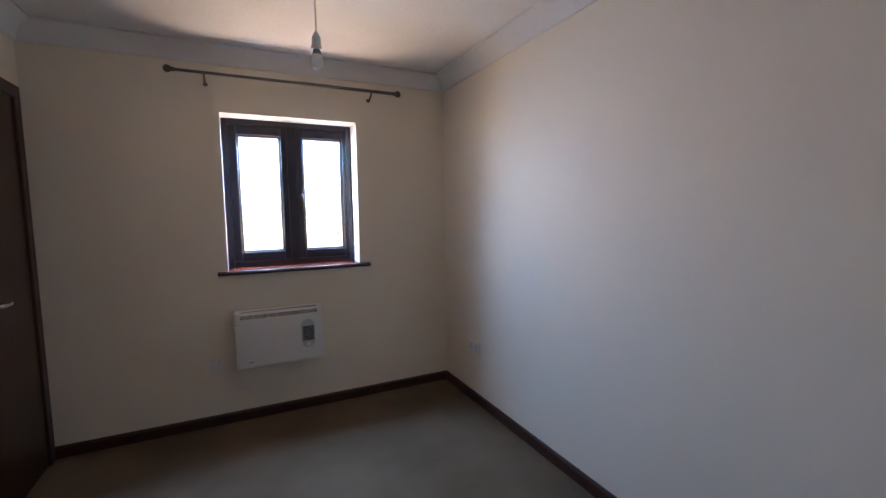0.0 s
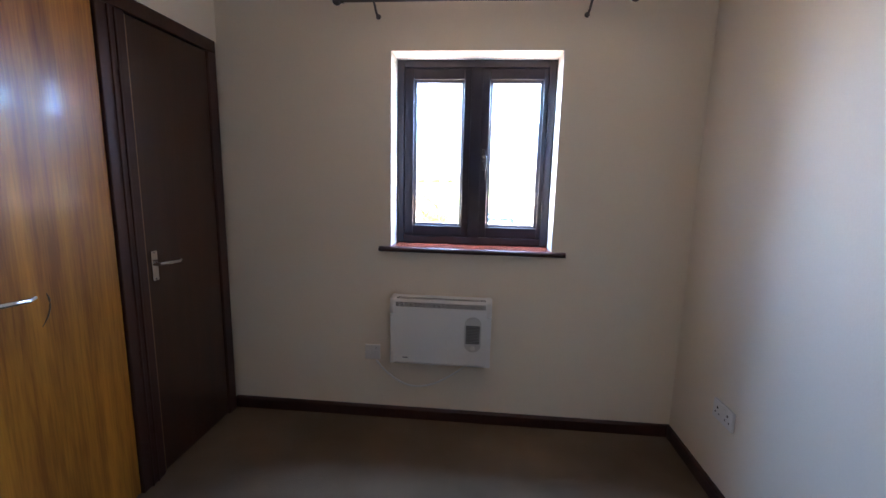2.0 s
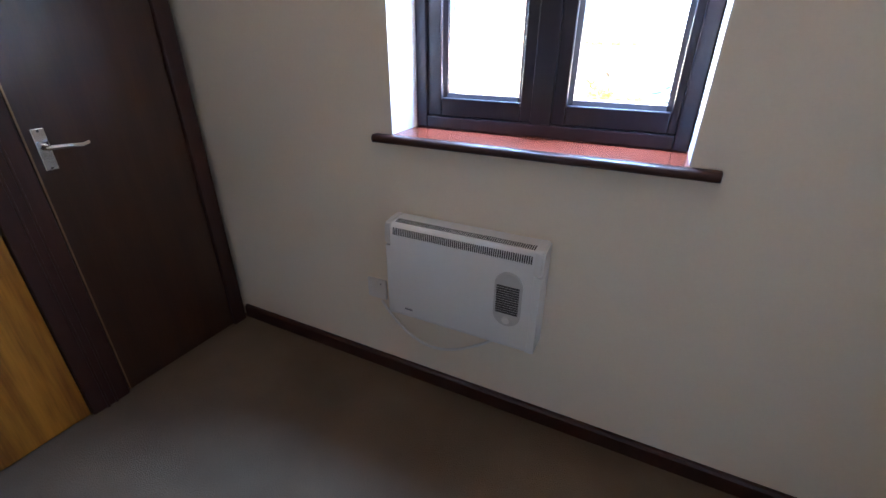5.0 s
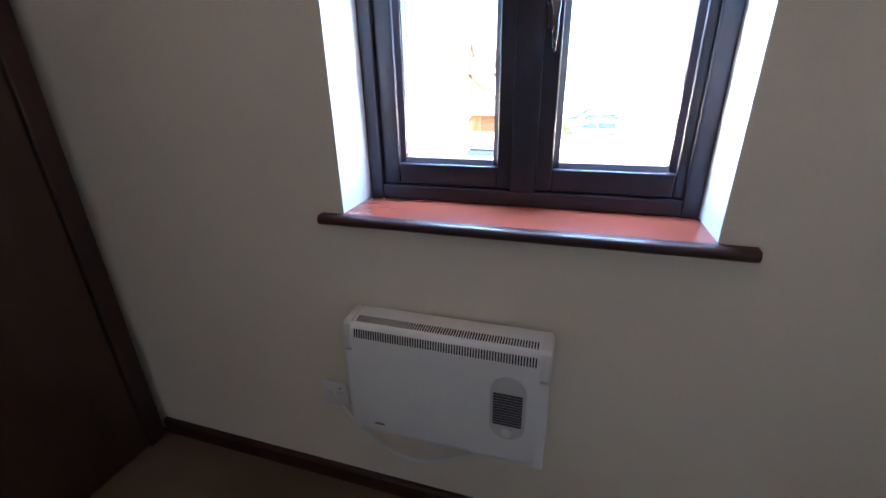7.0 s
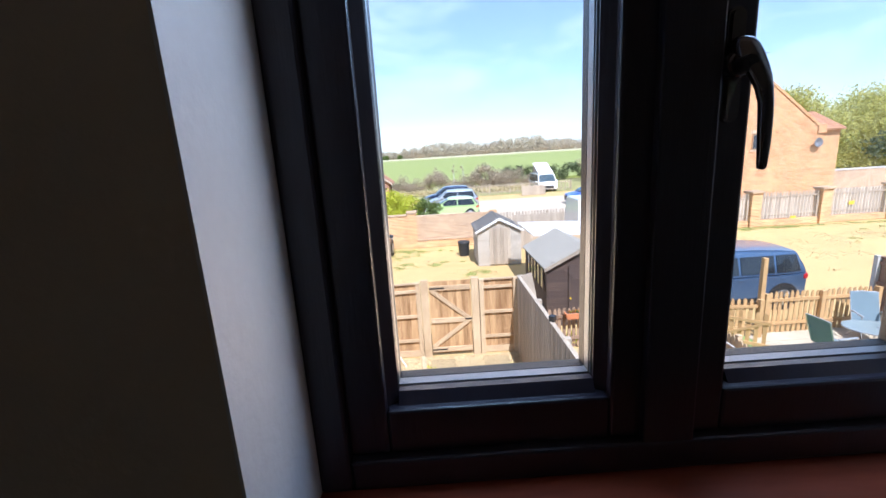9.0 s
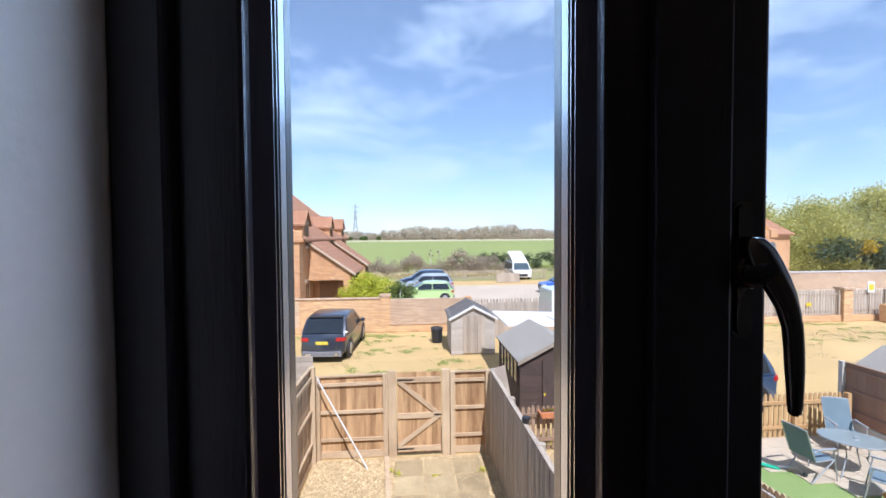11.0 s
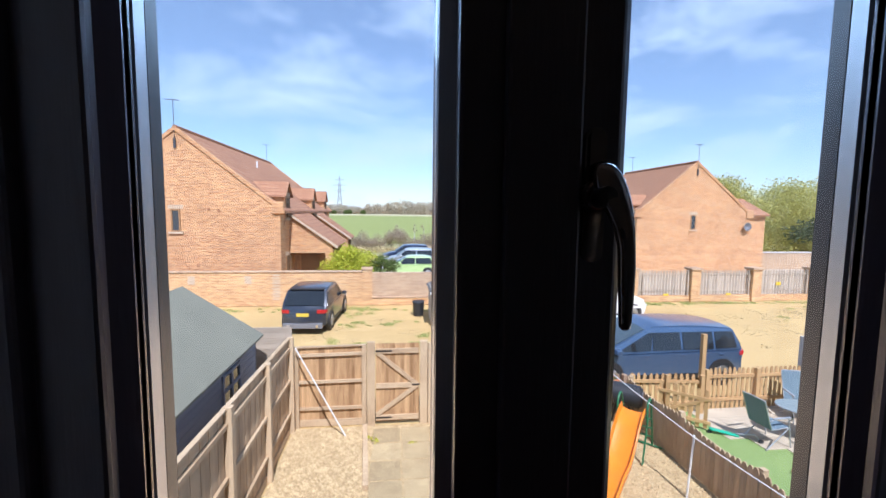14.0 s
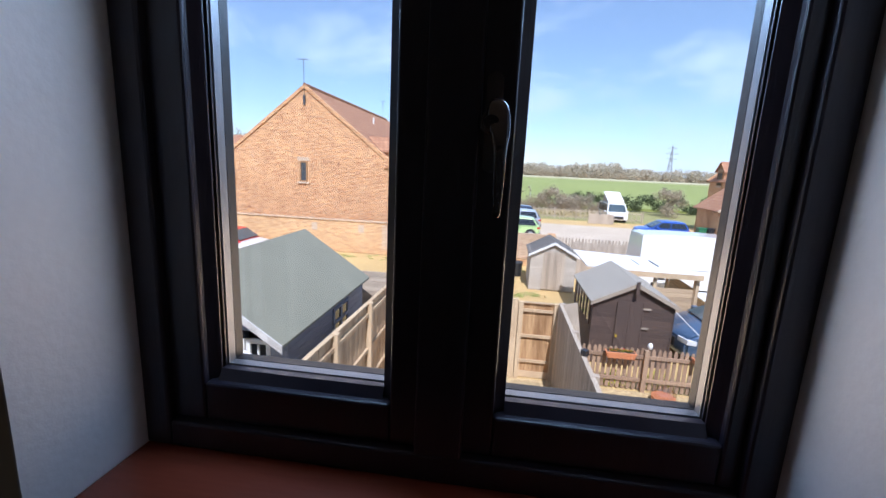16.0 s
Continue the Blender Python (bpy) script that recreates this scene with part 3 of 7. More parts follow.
def brick_mat(name, c1, c2, mortar, w=0.225, h=0.075, rough=0.9, swap=False, bump=0.5, joint=0.010, offset=0.5):
    m = bpy.data.materials.new(name)
    m.use_nodes = True
    n, l = m.node_tree.nodes, m.node_tree.links
    p = n["Principled BSDF"]
    co, sep, com, su = n.new("ShaderNodeTexCoord"), n.new("ShaderNodeSeparateXYZ"), n.new("ShaderNodeCombineXYZ"), n.new("ShaderNodeMath")
    l.new(co.outputs["Object"], sep.inputs[0])
    su.operation = "ADD"
    l.new(sep.outputs["X"], su.inputs[0])
    l.new(sep.outputs["Y"], su.inputs[1])
    l.new(sep.outputs["Y"] if swap else su.outputs[0], com.inputs[0])
    l.new(sep.outputs["Z"], com.inputs[1])
    br = n.new("ShaderNodeTexBrick")
    br.offset = offset
    br.inputs["Scale"].default_value, br.inputs["Brick Width"].default_value, br.inputs["Row Height"].default_value = 1.0, w, h
    br.inputs["Mortar Size"].default_value, br.inputs["Bias"].default_value, br.inputs["Mortar Smooth"].default_value = joint, 0.0, 0.2
    br.inputs["Color1"].default_value, br.inputs["Color2"].default_value, br.inputs["Mortar"].default_value = (*c1, 1), (*c2, 1), (*mortar, 1)
    l.new(com.outputs[0], br.inputs["Vector"])
    no, mx = n.new("ShaderNodeTexNoise"), n.new("ShaderNodeMix")
    no.inputs["Scale"].default_value, no.inputs["Detail"].default_value = 0.7, 6
    l.new(co.outputs["Object"], no.inputs["Vector"])
    mx.data_type, mx.blend_type = "RGBA", "MULTIPLY"
    mx.inputs[0].default_value = 1.0
    ra = n.new("ShaderNodeValToRGB")
    ra.color_ramp.elements[0].position, ra.color_ramp.elements[1].position = 0.3, 0.7
    ra.color_ramp.elements[0].color, ra.color_ramp.elements[1].color = (0.93, 0.90, 0.87, 1), (1.07, 1.06, 1.04, 1)
    l.new(no.outputs["Fac"], ra.inputs[0])
    st, sm, sr, s2 = n.new("ShaderNodeTexNoise"), n.new("ShaderNodeMapping"), n.new("ShaderNodeMapRange"), n.new("ShaderNodeMix")
    sm.inputs["Scale"].default_value = (2.2, 2.2, 13.3)
    st.inputs["Scale"].default_value, st.inputs["Detail"].default_value, st.inputs["Roughness"].default_value = 1.0, 5, 0.7
    sr.inputs["From Min"].default_value, sr.inputs["From Max"].default_value, sr.inputs["To Max"].default_value = 0.50, 0.74, 0.30
    l.new(co.outputs["Object"], sm.inputs[0])
    l.new(sm.outputs[0], st.inputs["Vector"])
    l.new(st.outputs["Fac"], sr.inputs["Value"])
    s2.data_type = "RGBA"
    s2.inputs[7].default_value = (*mortar, 1)
    l.new(sr.outputs[0], s2.inputs[0])
    l.new(br.outputs["Color"], s2.inputs[6])
    l.new(s2.outputs[2], mx.inputs[6])
    l.new(ra.outputs[0], mx.inputs[7])
    l.new(mx.outputs[2], p.inputs["Base Color"])
    p.inputs["Roughness"].default_value = rough
    bu = n.new("ShaderNodeBump")
    bu.inputs["Strength"].default_value, bu.inputs["Distance"].default_value = bump, 0.012
    bu.invert = True
    l.new(br.outputs["Fac"], bu.inputs["Height"])
    l.new(bu.outputs["Normal"], p.inputs["Normal"])
    return m


BRICK = brick_mat("orange_red_brickwork", (0.34, 0.115, 0.040), (0.68, 0.335, 0.130), (0.70, 0.51, 0.31), joint=0.012)
BRICK_YARD = brick_mat("weathered_orange_brick", (0.38, 0.155, 0.052), (0.72, 0.41, 0.175), (0.76, 0.58, 0.35), joint=0.013)
BRICK_PALE = brick_mat("faded_brown_brick", (0.34, 0.20, 0.115), (0.58, 0.40, 0.25), (0.58, 0.47, 0.34), joint=0.012)
TILES = brick_mat("brown_red_roof_tiles", (0.40, 0.195, 0.105), (0.49, 0.26, 0.145), (0.21, 0.10, 0.06), 0.28, 0.20, 0.85, bump=0.9, joint=0.02)
GRAVEL = mat("pale_gravel", (0.60, 0.45, 0.235), (0.33, 0.235, 0.115), 0.95, scale=14, fine=48, bump=1.0, spread=0.5)
SAND = mat("sandy_yard", (0.62, 0.43, 0.18), (0.46, 0.31, 0.125), 0.95, scale=0.35, fine=9, bump=0.6, spread=0.6)
STONE = mat("gravel_stone", (0.66, 0.51, 0.29), (0.36, 0.26, 0.135), 0.9, scale=8, island=0.6)
SLAB = mat("buff_paving_slab", (0.54, 0.42, 0.23), (0.29, 0.215, 0.115), 0.95, scale=3.5, fine=40, bump=0.6, per_object=0.7, spread=0.8)
PATIO = mat("pale_patio_paving", (0.58, 0.49, 0.36), (0.44, 0.36, 0.26), 0.9, scale=3, fine=40, bump=0.3, per_object=0.2)
TARMAC = mat("pale_worn_drive", (0.58, 0.48, 0.36), (0.47, 0.38, 0.28), 0.95, scale=0.5, fine=12, bump=0.4)
FIELD = mat("green_crop_field", (0.275, 0.305, 0.080), (0.235, 0.268, 0.070), 0.95, scale=0.03, fine=2.0, stretch=(1, 0.3, 1))
STUBBLE = mat("pale_bare_field", (0.50, 0.46, 0.28), (0.42, 0.40, 0.22), 0.95, scale=0.05, fine=1.5)
ROUGHGRASS = mat("rough_grass", (0.22, 0.24, 0.07), (0.36, 0.30, 0.13), 0.95, scale=0.8, fine=9, bump=0.8)
TURF = mat("artificial_turf", (0.20, 0.29, 0.085), (0.26, 0.35, 0.11), 0.9, scale=1.5, fine=80, bump=0.6)
FENCE = mat("weathered_brown_fence_wood", (0.62, 0.395, 0.195), (0.27, 0.145, 0.062), 0.85, scale=1.3, stretch=(1.6, 1.6, 2.2), fine=7, bump=0.3, per_object=0.5, spread=0.62)
FENCEOLD = mat("silvered_grey_fence_wood", (0.52, 0.43, 0.33), (0.32, 0.26, 0.195), 0.9, scale=1.3, stretch=(1.6, 1.6, 2.2), fine=7, bump=0.3, per_object=0.5, spread=0.62)
FENCEMID = mat("greyed_tan_fence_wood", (0.60, 0.44, 0.27), (0.38, 0.27, 0.165), 0.9, scale=1.3, stretch=(1.6, 1.6, 2.2), fine=7, bump=0.3, per_object=0.5, spread=0.62)
RAILWOOD = mat("pale_rail_wood", (0.60, 0.45, 0.28), (0.42, 0.29, 0.165), 0.85, scale=1.6, stretch=(2.0, 1.0, 1.2), fine=8, bump=0.3, per_object=0.4, spread=0.6)
PICKET = mat("old_brown_picket_wood", (0.4, 0.27, 0.17), (0.24, 0.155, 0.1), 0.9, scale=1.3, stretch=(1.0, 1.0, 1.6), fine=6, bump=0.3, per_object=0.5, spread=0.6)
PICKETNEW = mat("honey_picket_wood", (0.58, 0.36, 0.16), (0.44, 0.26, 0.11), 0.8, scale=1.3, stretch=(1.0, 1.0, 1.6), fine=6, bump=0.2, per_object=0.5, spread=0.6)
PINKFENCE = mat("rose_brown_fence_wood", (0.36, 0.20, 0.12), (0.26, 0.14, 0.085), 0.85, scale=1.3, stretch=(1.6, 1.6, 2.2), fine=7, bump=0.3, per_object=0.5, spread=0.62)
CONCRETE = mat("pale_concrete", (0.60, 0.57, 0.52), (0.48, 0.45, 0.41), 0.9, scale=4, fine=50, bump=0.3)
SHEDBROWN = mat("dark_brown_shed_cladding", (0.105, 0.068, 0.052), (0.066, 0.044, 0.036), 0.85, scale=1.4, stretch=(2.6, 1.0, 1.0), fine=8, bump=0.3, per_object=0.4, spread=0.7)
SHEDGREY = mat("bleached_grey_shed_cladding", (0.56, 0.50, 0.42), (0.40, 0.35, 0.29), 0.9, scale=1.4, stretch=(2.6, 1.0, 1.0), fine=8, bump=0.3, per_object=0.4, spread=0.7)
FELT = mat("grey_roofing_felt", (0.36, 0.325, 0.27), (0.29, 0.265, 0.22), 0.95, scale=2, fine=120, bump=0.5)
FELTDARK = mat("dark_grey_roofing_felt", (0.15, 0.14, 0.125), (0.11, 0.10, 0.09), 0.95, scale=2, fine=120, bump=0.5)
FELTGREEN = mat("grey_green_roofing_felt", (0.235, 0.23, 0.170), (0.195, 0.192, 0.142), 0.95, scale=1.5, fine=120, bump=0.5)
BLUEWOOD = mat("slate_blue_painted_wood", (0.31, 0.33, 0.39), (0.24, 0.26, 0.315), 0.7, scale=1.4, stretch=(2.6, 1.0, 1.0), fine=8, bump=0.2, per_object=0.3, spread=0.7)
WHITEWOOD = mat("white_painted_wood", (0.78, 0.77, 0.74), (0.68, 0.67, 0.63), 0.6, scale=4, fine=60, bump=0.1)
FLAKING = mat("flaking_white_paint", (0.70, 0.68, 0.64), (0.36, 0.33, 0.29), 0.8, scale=5, fine=26, bump=0.4, spread=0.55)
WHITEROOF = mat("white_corrugated_sheet", (0.80, 0.79, 0.76), (0.70, 0.69, 0.66), 0.6, scale=2, fine=30)
OAK = mat("oak_joinery", (0.36, 0.20, 0.09), (0.26, 0.14, 0.06), 0.6, scale=5, stretch=(3, 3, 0.3))
LEADGLASS = mat("dark_reflecting_glass", (0.035, 0.042, 0.05), (0.05, 0.055, 0.065), 0.06, spec=0.8)
CARGLASS = mat("tinted_car_glass", (0.016, 0.020, 0.024), (0.024, 0.029, 0.034), 0.05, spec=0.55)
# lighter teal base holds the brightness a windscreen reflects
SCREENGLASS = mat("reflection_toned_windscreen", (0.075, 0.105, 0.120), (0.055, 0.080, 0.095), 0.05, spec=0.6)
TYRE = mat("black_tyre_rubber", (0.020, 0.020, 0.021), rough=0.85)
ALLOY = mat("silver_alloy", (0.55, 0.56, 0.58), rough=0.3, metal=0.9)
TRIM = mat("black_car_trim", (0.025, 0.025, 0.027), rough=0.5)
REDLIGHT = mat("red_tail_lamp", (0.50, 0.02, 0.02), (0.40, 0.015, 0.015), 0.15)
HEADLIGHT = mat("clear_headlamp", (0.70, 0.72, 0.74), rough=0.1)
YPLATE = mat("yellow_number_plate", (0.75, 0.55, 0.06), rough=0.5)
ORANGE = mat("orange_plastic", (0.86, 0.25, 0.006), (0.80, 0.21, 0.005), 0.35)
GREENTUBE = mat("green_painted_tube", (0.025, 0.17, 0.07), (0.02, 0.13, 0.055), 0.4)
TEAL = mat("teal_plastic", (0.02, 0.42, 0.26), rough=0.4)
TERRA = mat("terracotta_plastic", (0.56, 0.21, 0.085), (0.48, 0.17, 0.07), 0.7)
BLACKPLASTIC = mat("black_plastic", (0.028, 0.029, 0.032), rough=0.5)
MESHBLUE = mat("blue_grey_sling_fabric", (0.17, 0.235, 0.27), (0.13, 0.185, 0.22), 0.8, fine=200)
TUBEGREY = mat("silver_grey_tube", (0.52, 0.53, 0.54), rough=0.4, metal=0.5)
FROST = mat("frosted_table_glass", (0.26, 0.3, 0.29), (0.22, 0.26, 0.25), 0.3)
SOIL = mat("dark_soil", (0.09, 0.06, 0.04), rough=1.0)
FLOWER = mat("red_and_yellow_flowers", (0.62, 0.08, 0.03), (0.70, 0.50, 0.03), 0.8, island=1.2, spread=0.5)
YELLOWSIGN = mat("yellow_sign", (0.85, 0.58, 0.02), rough=0.5)
RENDER = mat("pale_lime_patch", (0.62, 0.48, 0.34), rough=0.9)
LIME = mat("lime_green_leaves", (0.66, 0.66, 0.07), (0.52, 0.55, 0.05), 0.8, island=0.5)
LEAF = mat("mid_green_leaves", (0.20, 0.26, 0.07), (0.135, 0.185, 0.05), 0.8, island=0.5)
LEAFPALE = mat("fresh_spring_leaves", (0.62, 0.58, 0.20), (0.49, 0.47, 0.15), 0.85, island=0.5)
LEAFDARK = mat("dark_evergreen_leaves", (0.14, 0.165, 0.08), (0.10, 0.125, 0.06), 0.85, island=0.5)
TWIGS = mat("bare_spring_twigs", (0.56, 0.46, 0.33), (0.42, 0.34, 0.24), 0.9, island=0.5)
# twig colour paled to carry the distance haze
FARWOOD = mat("haze_paled_far_wood", (0.66, 0.58, 0.44), (0.50, 0.45, 0.34), 0.95, island=0.6)
GORSE = mat("yellow_gorse_bloom", (0.66, 0.46, 0.03), (0.50, 0.36, 0.03), 0.8, island=0.5)
YARDGRASS = mat("short_yard_grass", (0.30, 0.36, 0.09), (0.42, 0.40, 0.15), 0.9, island=0.6)
STRAW = mat("dry_straw_tufts", (0.58, 0.46, 0.25), (0.44, 0.36, 0.18), 0.9, island=0.6)
BARK = mat("grey_brown_bark", (0.15, 0.115, 0.085), (0.10, 0.075, 0.055), 0.95, scale=6, fine=40, bump=0.5)
for leaf in (LIME, LEAF, LEAFPALE, LEAFDARK, TWIGS, FARWOOD, GORSE, FLOWER):
    n, l = leaf.node_tree.nodes, leaf.node_tree.links
    tr, ms = n.new("ShaderNodeBsdfTranslucent"), n.new("ShaderNodeMixShader")
    src = n["Principled BSDF"].inputs["Base Color"].links[0].from_socket
    l.new(src, tr.inputs["Color"])
    ms.inputs[0].default_value = 0.5
    l.new(n["Principled BSDF"].outputs[0], ms.inputs[1])
    l.new(tr.outputs[0], ms.inputs[2])
    l.new(ms.outputs[0], n["Material Output"].inputs["Surface"])
STEEL = mat("galvanised_lattice_steel", (0.34, 0.36, 0.38), rough=0.6, metal=0.3)


def paint(name, c, flake=0.25):
    return mat(name, c, tuple(k * 0.92 for k in c), 0.32, metal=flake, coat=1.0, scale=1.5)

# ---- outdoors: ground ----
solid("ground", B(-1500, 1500, YO + 0.02, 2500, G - 0.6, G - 0.02), SAND, "sandy yard and open flat land", "ground", kind="structure")
solid("gravel_garden", B(-1.20, 2.60, YO + 0.05, 11.70, G - 0.05, G), GRAVEL, "pale gravel covering the fenced back garden", "gravel", kind="structure")
solid("gravel_garden_next", B(2.66, 6.40, YO + 0.05, 11.66, G - 0.05, G), GRAVEL, "pale gravel covering the next garden", "gravel", kind="structure")
solid("turf", B(6.56, 11.3, YO + 0.05, 11.70, G - 0.05, G + 0.004), TURF, "bright artificial grass in the third garden", "lawn", kind="structure")
solid("road", B(-30, 60, 25.5, 43.0, G - 0.05, G - 0.012), TARMAC, "pale worn gravel drive behind the wall", "road", kind="structure")
solid("field", B(-700, 700, 64, 430, G - 0.05, G + 0.35), FIELD, "wide green crop field", "field", kind="structure")
solid("verge", B(-200, 200, 47.0, 64, G - 0.05, G + 0.02), ROUGHGRASS, "rough grass verge before the field", "verge", kind="structure")
rng = np.random.default_rng(5)


def leaves(name, n, blobs, size, material, parent=None, label="", flat=0.0):
    """Many small leaf quads in round clumps: blobs are (centre, radius, squash)."""
    w = np.array([b[1] ** 2 for b in blobs])
    pick = rng.choice(len(blobs), n, p=w / w.sum())
    d = rng.normal(size=(n, 3))
    d /= np.linalg.norm(d, axis=1)[:, None]
    r = rng.random(n) ** 0.45 * (0.85 + 0.3 * rng.random(n))
    c = np.array([b[0] for b in blobs])[pick]
    rad = np.array([b[1] for b in blobs])[pick]
    sq = np.array([b[2] for b in blobs])[pick]
    pos = c + d * (r * rad)[:, None]
    pos[:, 2] = c[:, 2] + (pos[:, 2] - c[:, 2]) * sq
    a = rng.normal(size=(n, 3))
    a /= np.linalg.norm(a, axis=1)[:, None]
    b = np.cross(a, rng.normal(size=(n, 3)))
    b /= np.linalg.norm(b, axis=1)[:, None]
    s = size * (0.5 + rng.random(n))[:, None]
    v = np.stack([pos - a * s, pos + b * s * 0.55, pos + a * s, pos - b * s * 0.55], 1).reshape(-1, 3)
    me = bpy.data.meshes.new(name)
    me.from_pydata(v.tolist(), [], np.arange(4 * n).reshape(-1, 4).tolist())
    me.materials.append(material)
    ob = new(name, me)
    ob.parent = parent
    return tagged(ob, label)


def crown_blobs(x, y, z, w, h, n, lo=0.25):
    out = []
    for k in range(n):
        u = rng.random()
        a = rng.random() * 2 * math.pi
        zz = lo + (1 - lo) * u
        rr = w * 0.5 * math.sqrt(max(0.05, 1 - (2 * (zz - lo) / (1 - lo) - 0.8) ** 2 * 0.7)) * rng.random() ** 0.5
        out.append(((x + rr * math.cos(a), y + rr * math.sin(a), z + h * zz * 0.88), w * (0.14 + 0.12 * rng.random()), 0.8))
    return out


def tree(name, label, x, y, w, h, material, n=900, size=0.16, blobs=12, lo=0.2, group="", z=G):
    t = thing(name, label, "tree" if "tree" in name else "bush", group=group)
    bm = bmesh.new()
    tube(bm, [(x, y, z - 0.1), (x + 0.02 * w, y, z + h * 0.25), (x - 0.02 * w, y, z + h * 0.6)], [h * 0.028, h * 0.02, h * 0.008], 8)
    for k in range(7):
        a, b = rng.random() * 6.28, 0.25 + 0.3 * rng.random()
        p = Vector((x, y, z + h * b))
        q = p + Vector((math.cos(a) * w * 0.36, math.sin(a) * w * 0.36, h * 0.30))
        tube(bm, [p, (p + q) / 2 + Vector((0, 0, h * 0.03)), q], [h * 0.010, h * 0.007, h * 0.003], 5)
    part("trunk", bm, BARK, t)
    leaves("crown", n, crown_blobs(x, y, z, w, h, blobs, lo), size, material, t)
    return t


# ---- fences ----
def unit_board(material, name="board"):
    return mesh_of(name, B(-0.5, 0.5, -0.5, 0.5, 0.0, 1.0), material)


def unit_picket(material):
    bm = bmesh.new()
    prism(bm, [(-0.5, 0), (0.5, 0), (0.5, 0.93), (0.28, 0.985), (0.0, 1.0), (-0.28, 0.985), (-0.5, 0.93)], "y", -0.5, 0.5)
    return mesh_of("picket", bm, material)


def run(p, q):
    """Matrix with x along the ground from p to q."""
    d = Vector(q) - Vector(p)
    return Matrix.Translation((*p, 0)) @ Matrix.Rotation(math.atan2(d.y, d.x), 4, "Z"), d.length


def scaled(m, x, y, z, sx, sy, sz, tilt=0.0):
    return m @ Matrix.Translation((x, y, z)) @ Matrix.Rotation(tilt, 4, "Y") @ Matrix.Diagonal((sx, sy, sz, 1))


def board_fence(label, p, q, z0, top_a, top_b, board_mat, rail_mat, width=0.12, side=1, posts=1.83, rails=3, post_mat=None, gravel_board=True, cap=True, skip=()):
    """Close-boarded fence: boards on one side of the rails, posts between bays. side: where the rails show (+1: left of the run)."""
    t = thing("fence", label, "fence")
    m, ln = run(p, q)
    me, mr, mp = unit_board(board_mat), unit_board(rail_mat, "rail"), unit_board(post_mat or rail_mat, "post")
    n = int(ln / width)
    w = ln / n
    base = z0 + (0.15 if gravel_board else 0.02)
    for k in range(n):
        x = (k + 0.5) * w
        if any(a < x < b for a, b in skip):
            continue
        top = top_a + (top_b - top_a) * x / ln
        piece("board", me, t, scaled(m, x, -side * (0.030 + 0.006 * (k % 2)), base, w * 1.05, 0.016, top - base - 0.01 * random.random(), random.uniform(-0.006, 0.006)))
    nb = max(1, round(ln / posts))
    bay = ln / nb
    for k in range(nb + 1):
        x = min(max(k * bay, 0.05), ln - 0.05)
        if any(a < x < b for a, b in skip):
            continue
        top = top_a + (top_b - top_a) * x / ln
        piece("post", mp, t, scaled(m, x, side * 0.03, z0 - 0.05, 0.10, 0.10, top - z0 + 0.09))
    for k in range(nb):
        x0, x1 = k * bay, (k + 1) * bay
        if any(a < (x0 + x1) / 2 < b for a, b in skip):
            continue
        for j in range(rails):
            za, zb = ((f := (0.14 + 0.74 * j / (rails - 1))) * (top_a + (top_b - top_a) * xx / ln - base) + base for xx in (x0, x1))
            mm = scaled(m, (x0 + x1) / 2, side * 0.004, (za + zb) / 2, bay - 0.08, 0.045, 0.065, -math.atan2(zb - za, bay))
            piece("rail", mr, t, mm)
        if cap:
            za, zb = (top_a + (top_b - top_a) * xx / ln for xx in (x0, x1))
            piece("capping", mr, t, scaled(m, (x0 + x1) / 2, -side * 0.015, (za + zb) / 2, bay, 0.07, 0.03, -math.atan2(zb - za, bay)))
        if gravel_board:
            piece("gravel_board", mr, t, scaled(m, (x0 + x1) / 2, -side * 0.02, z0, bay - 0.1, 0.03, 0.15))
    return t


def picket_fence(label, p, q, z0, h, material, pitch=0.115, width=0.075, posts=1.8, rail_at=(0.22, 0.78), post_h=1.0, behind=1, sag=None):
    t = thing("picket_fence", label, "fence")
    m, ln = run(p, q)
    me, mr, mp = unit_picket(material), unit_board(material, "rail"), unit_board(material, "post")
    n = int(ln / pitch)
    for k in range(n):
        x = (k + 0.5) * ln / n
        hh = h * (sag(x, ln) if sag else 1.0)
        piece("picket", me, t, scaled(m, x, behind * 0.03, z0 + 0.015, width, 0.02, hh + random.uniform(-0.012, 0.012), random.uniform(-0.012, 0.012)))
    nb = max(1, round(ln / posts))
    for k in range(nb + 1):
        piece("post", mp, t, scaled(m, min(max(k * ln / nb, 0.05), ln - 0.05), -behind * 0.035, z0 - 0.05, 0.09, 0.09, h * post_h + 0.05))
    for k in range(nb):
        for f in rail_at:
            piece("rail", mr, t, scaled(m, (k + 0.5) * ln / nb, 0, z0 + h * f, ln / nb - 0.06, 0.04, 0.075))
    return t


board_fence("weathered tan board fence beside the gravel garden", (-1.22, YO + 0.1), (-1.22, 11.62), G, -1.04, -1.26, FENCEMID, RAILWOOD, side=-1)
board_fence("silvery grey board fence shared with the next garden", (2.62, YO + 0.1), (2.62, 11.62), G, -1.38, -1.42, FENCEOLD, FENCEOLD, width=0.10, side=-1, rails=3, gravel_board=False)
board_fence("brown board fence panel across the garden end", (-1.18, 11.78), (0.36, 11.78), G, -1.53, -1.50, FENCE, RAILWOOD, side=-1, posts=1.7)
board_fence("brown board fence panel beside the garden gate", (1.72, 11.78), (2.60, 11.78), G, -1.50, -1.50, FENCE, RAILWOOD, side=-1, posts=1.0)


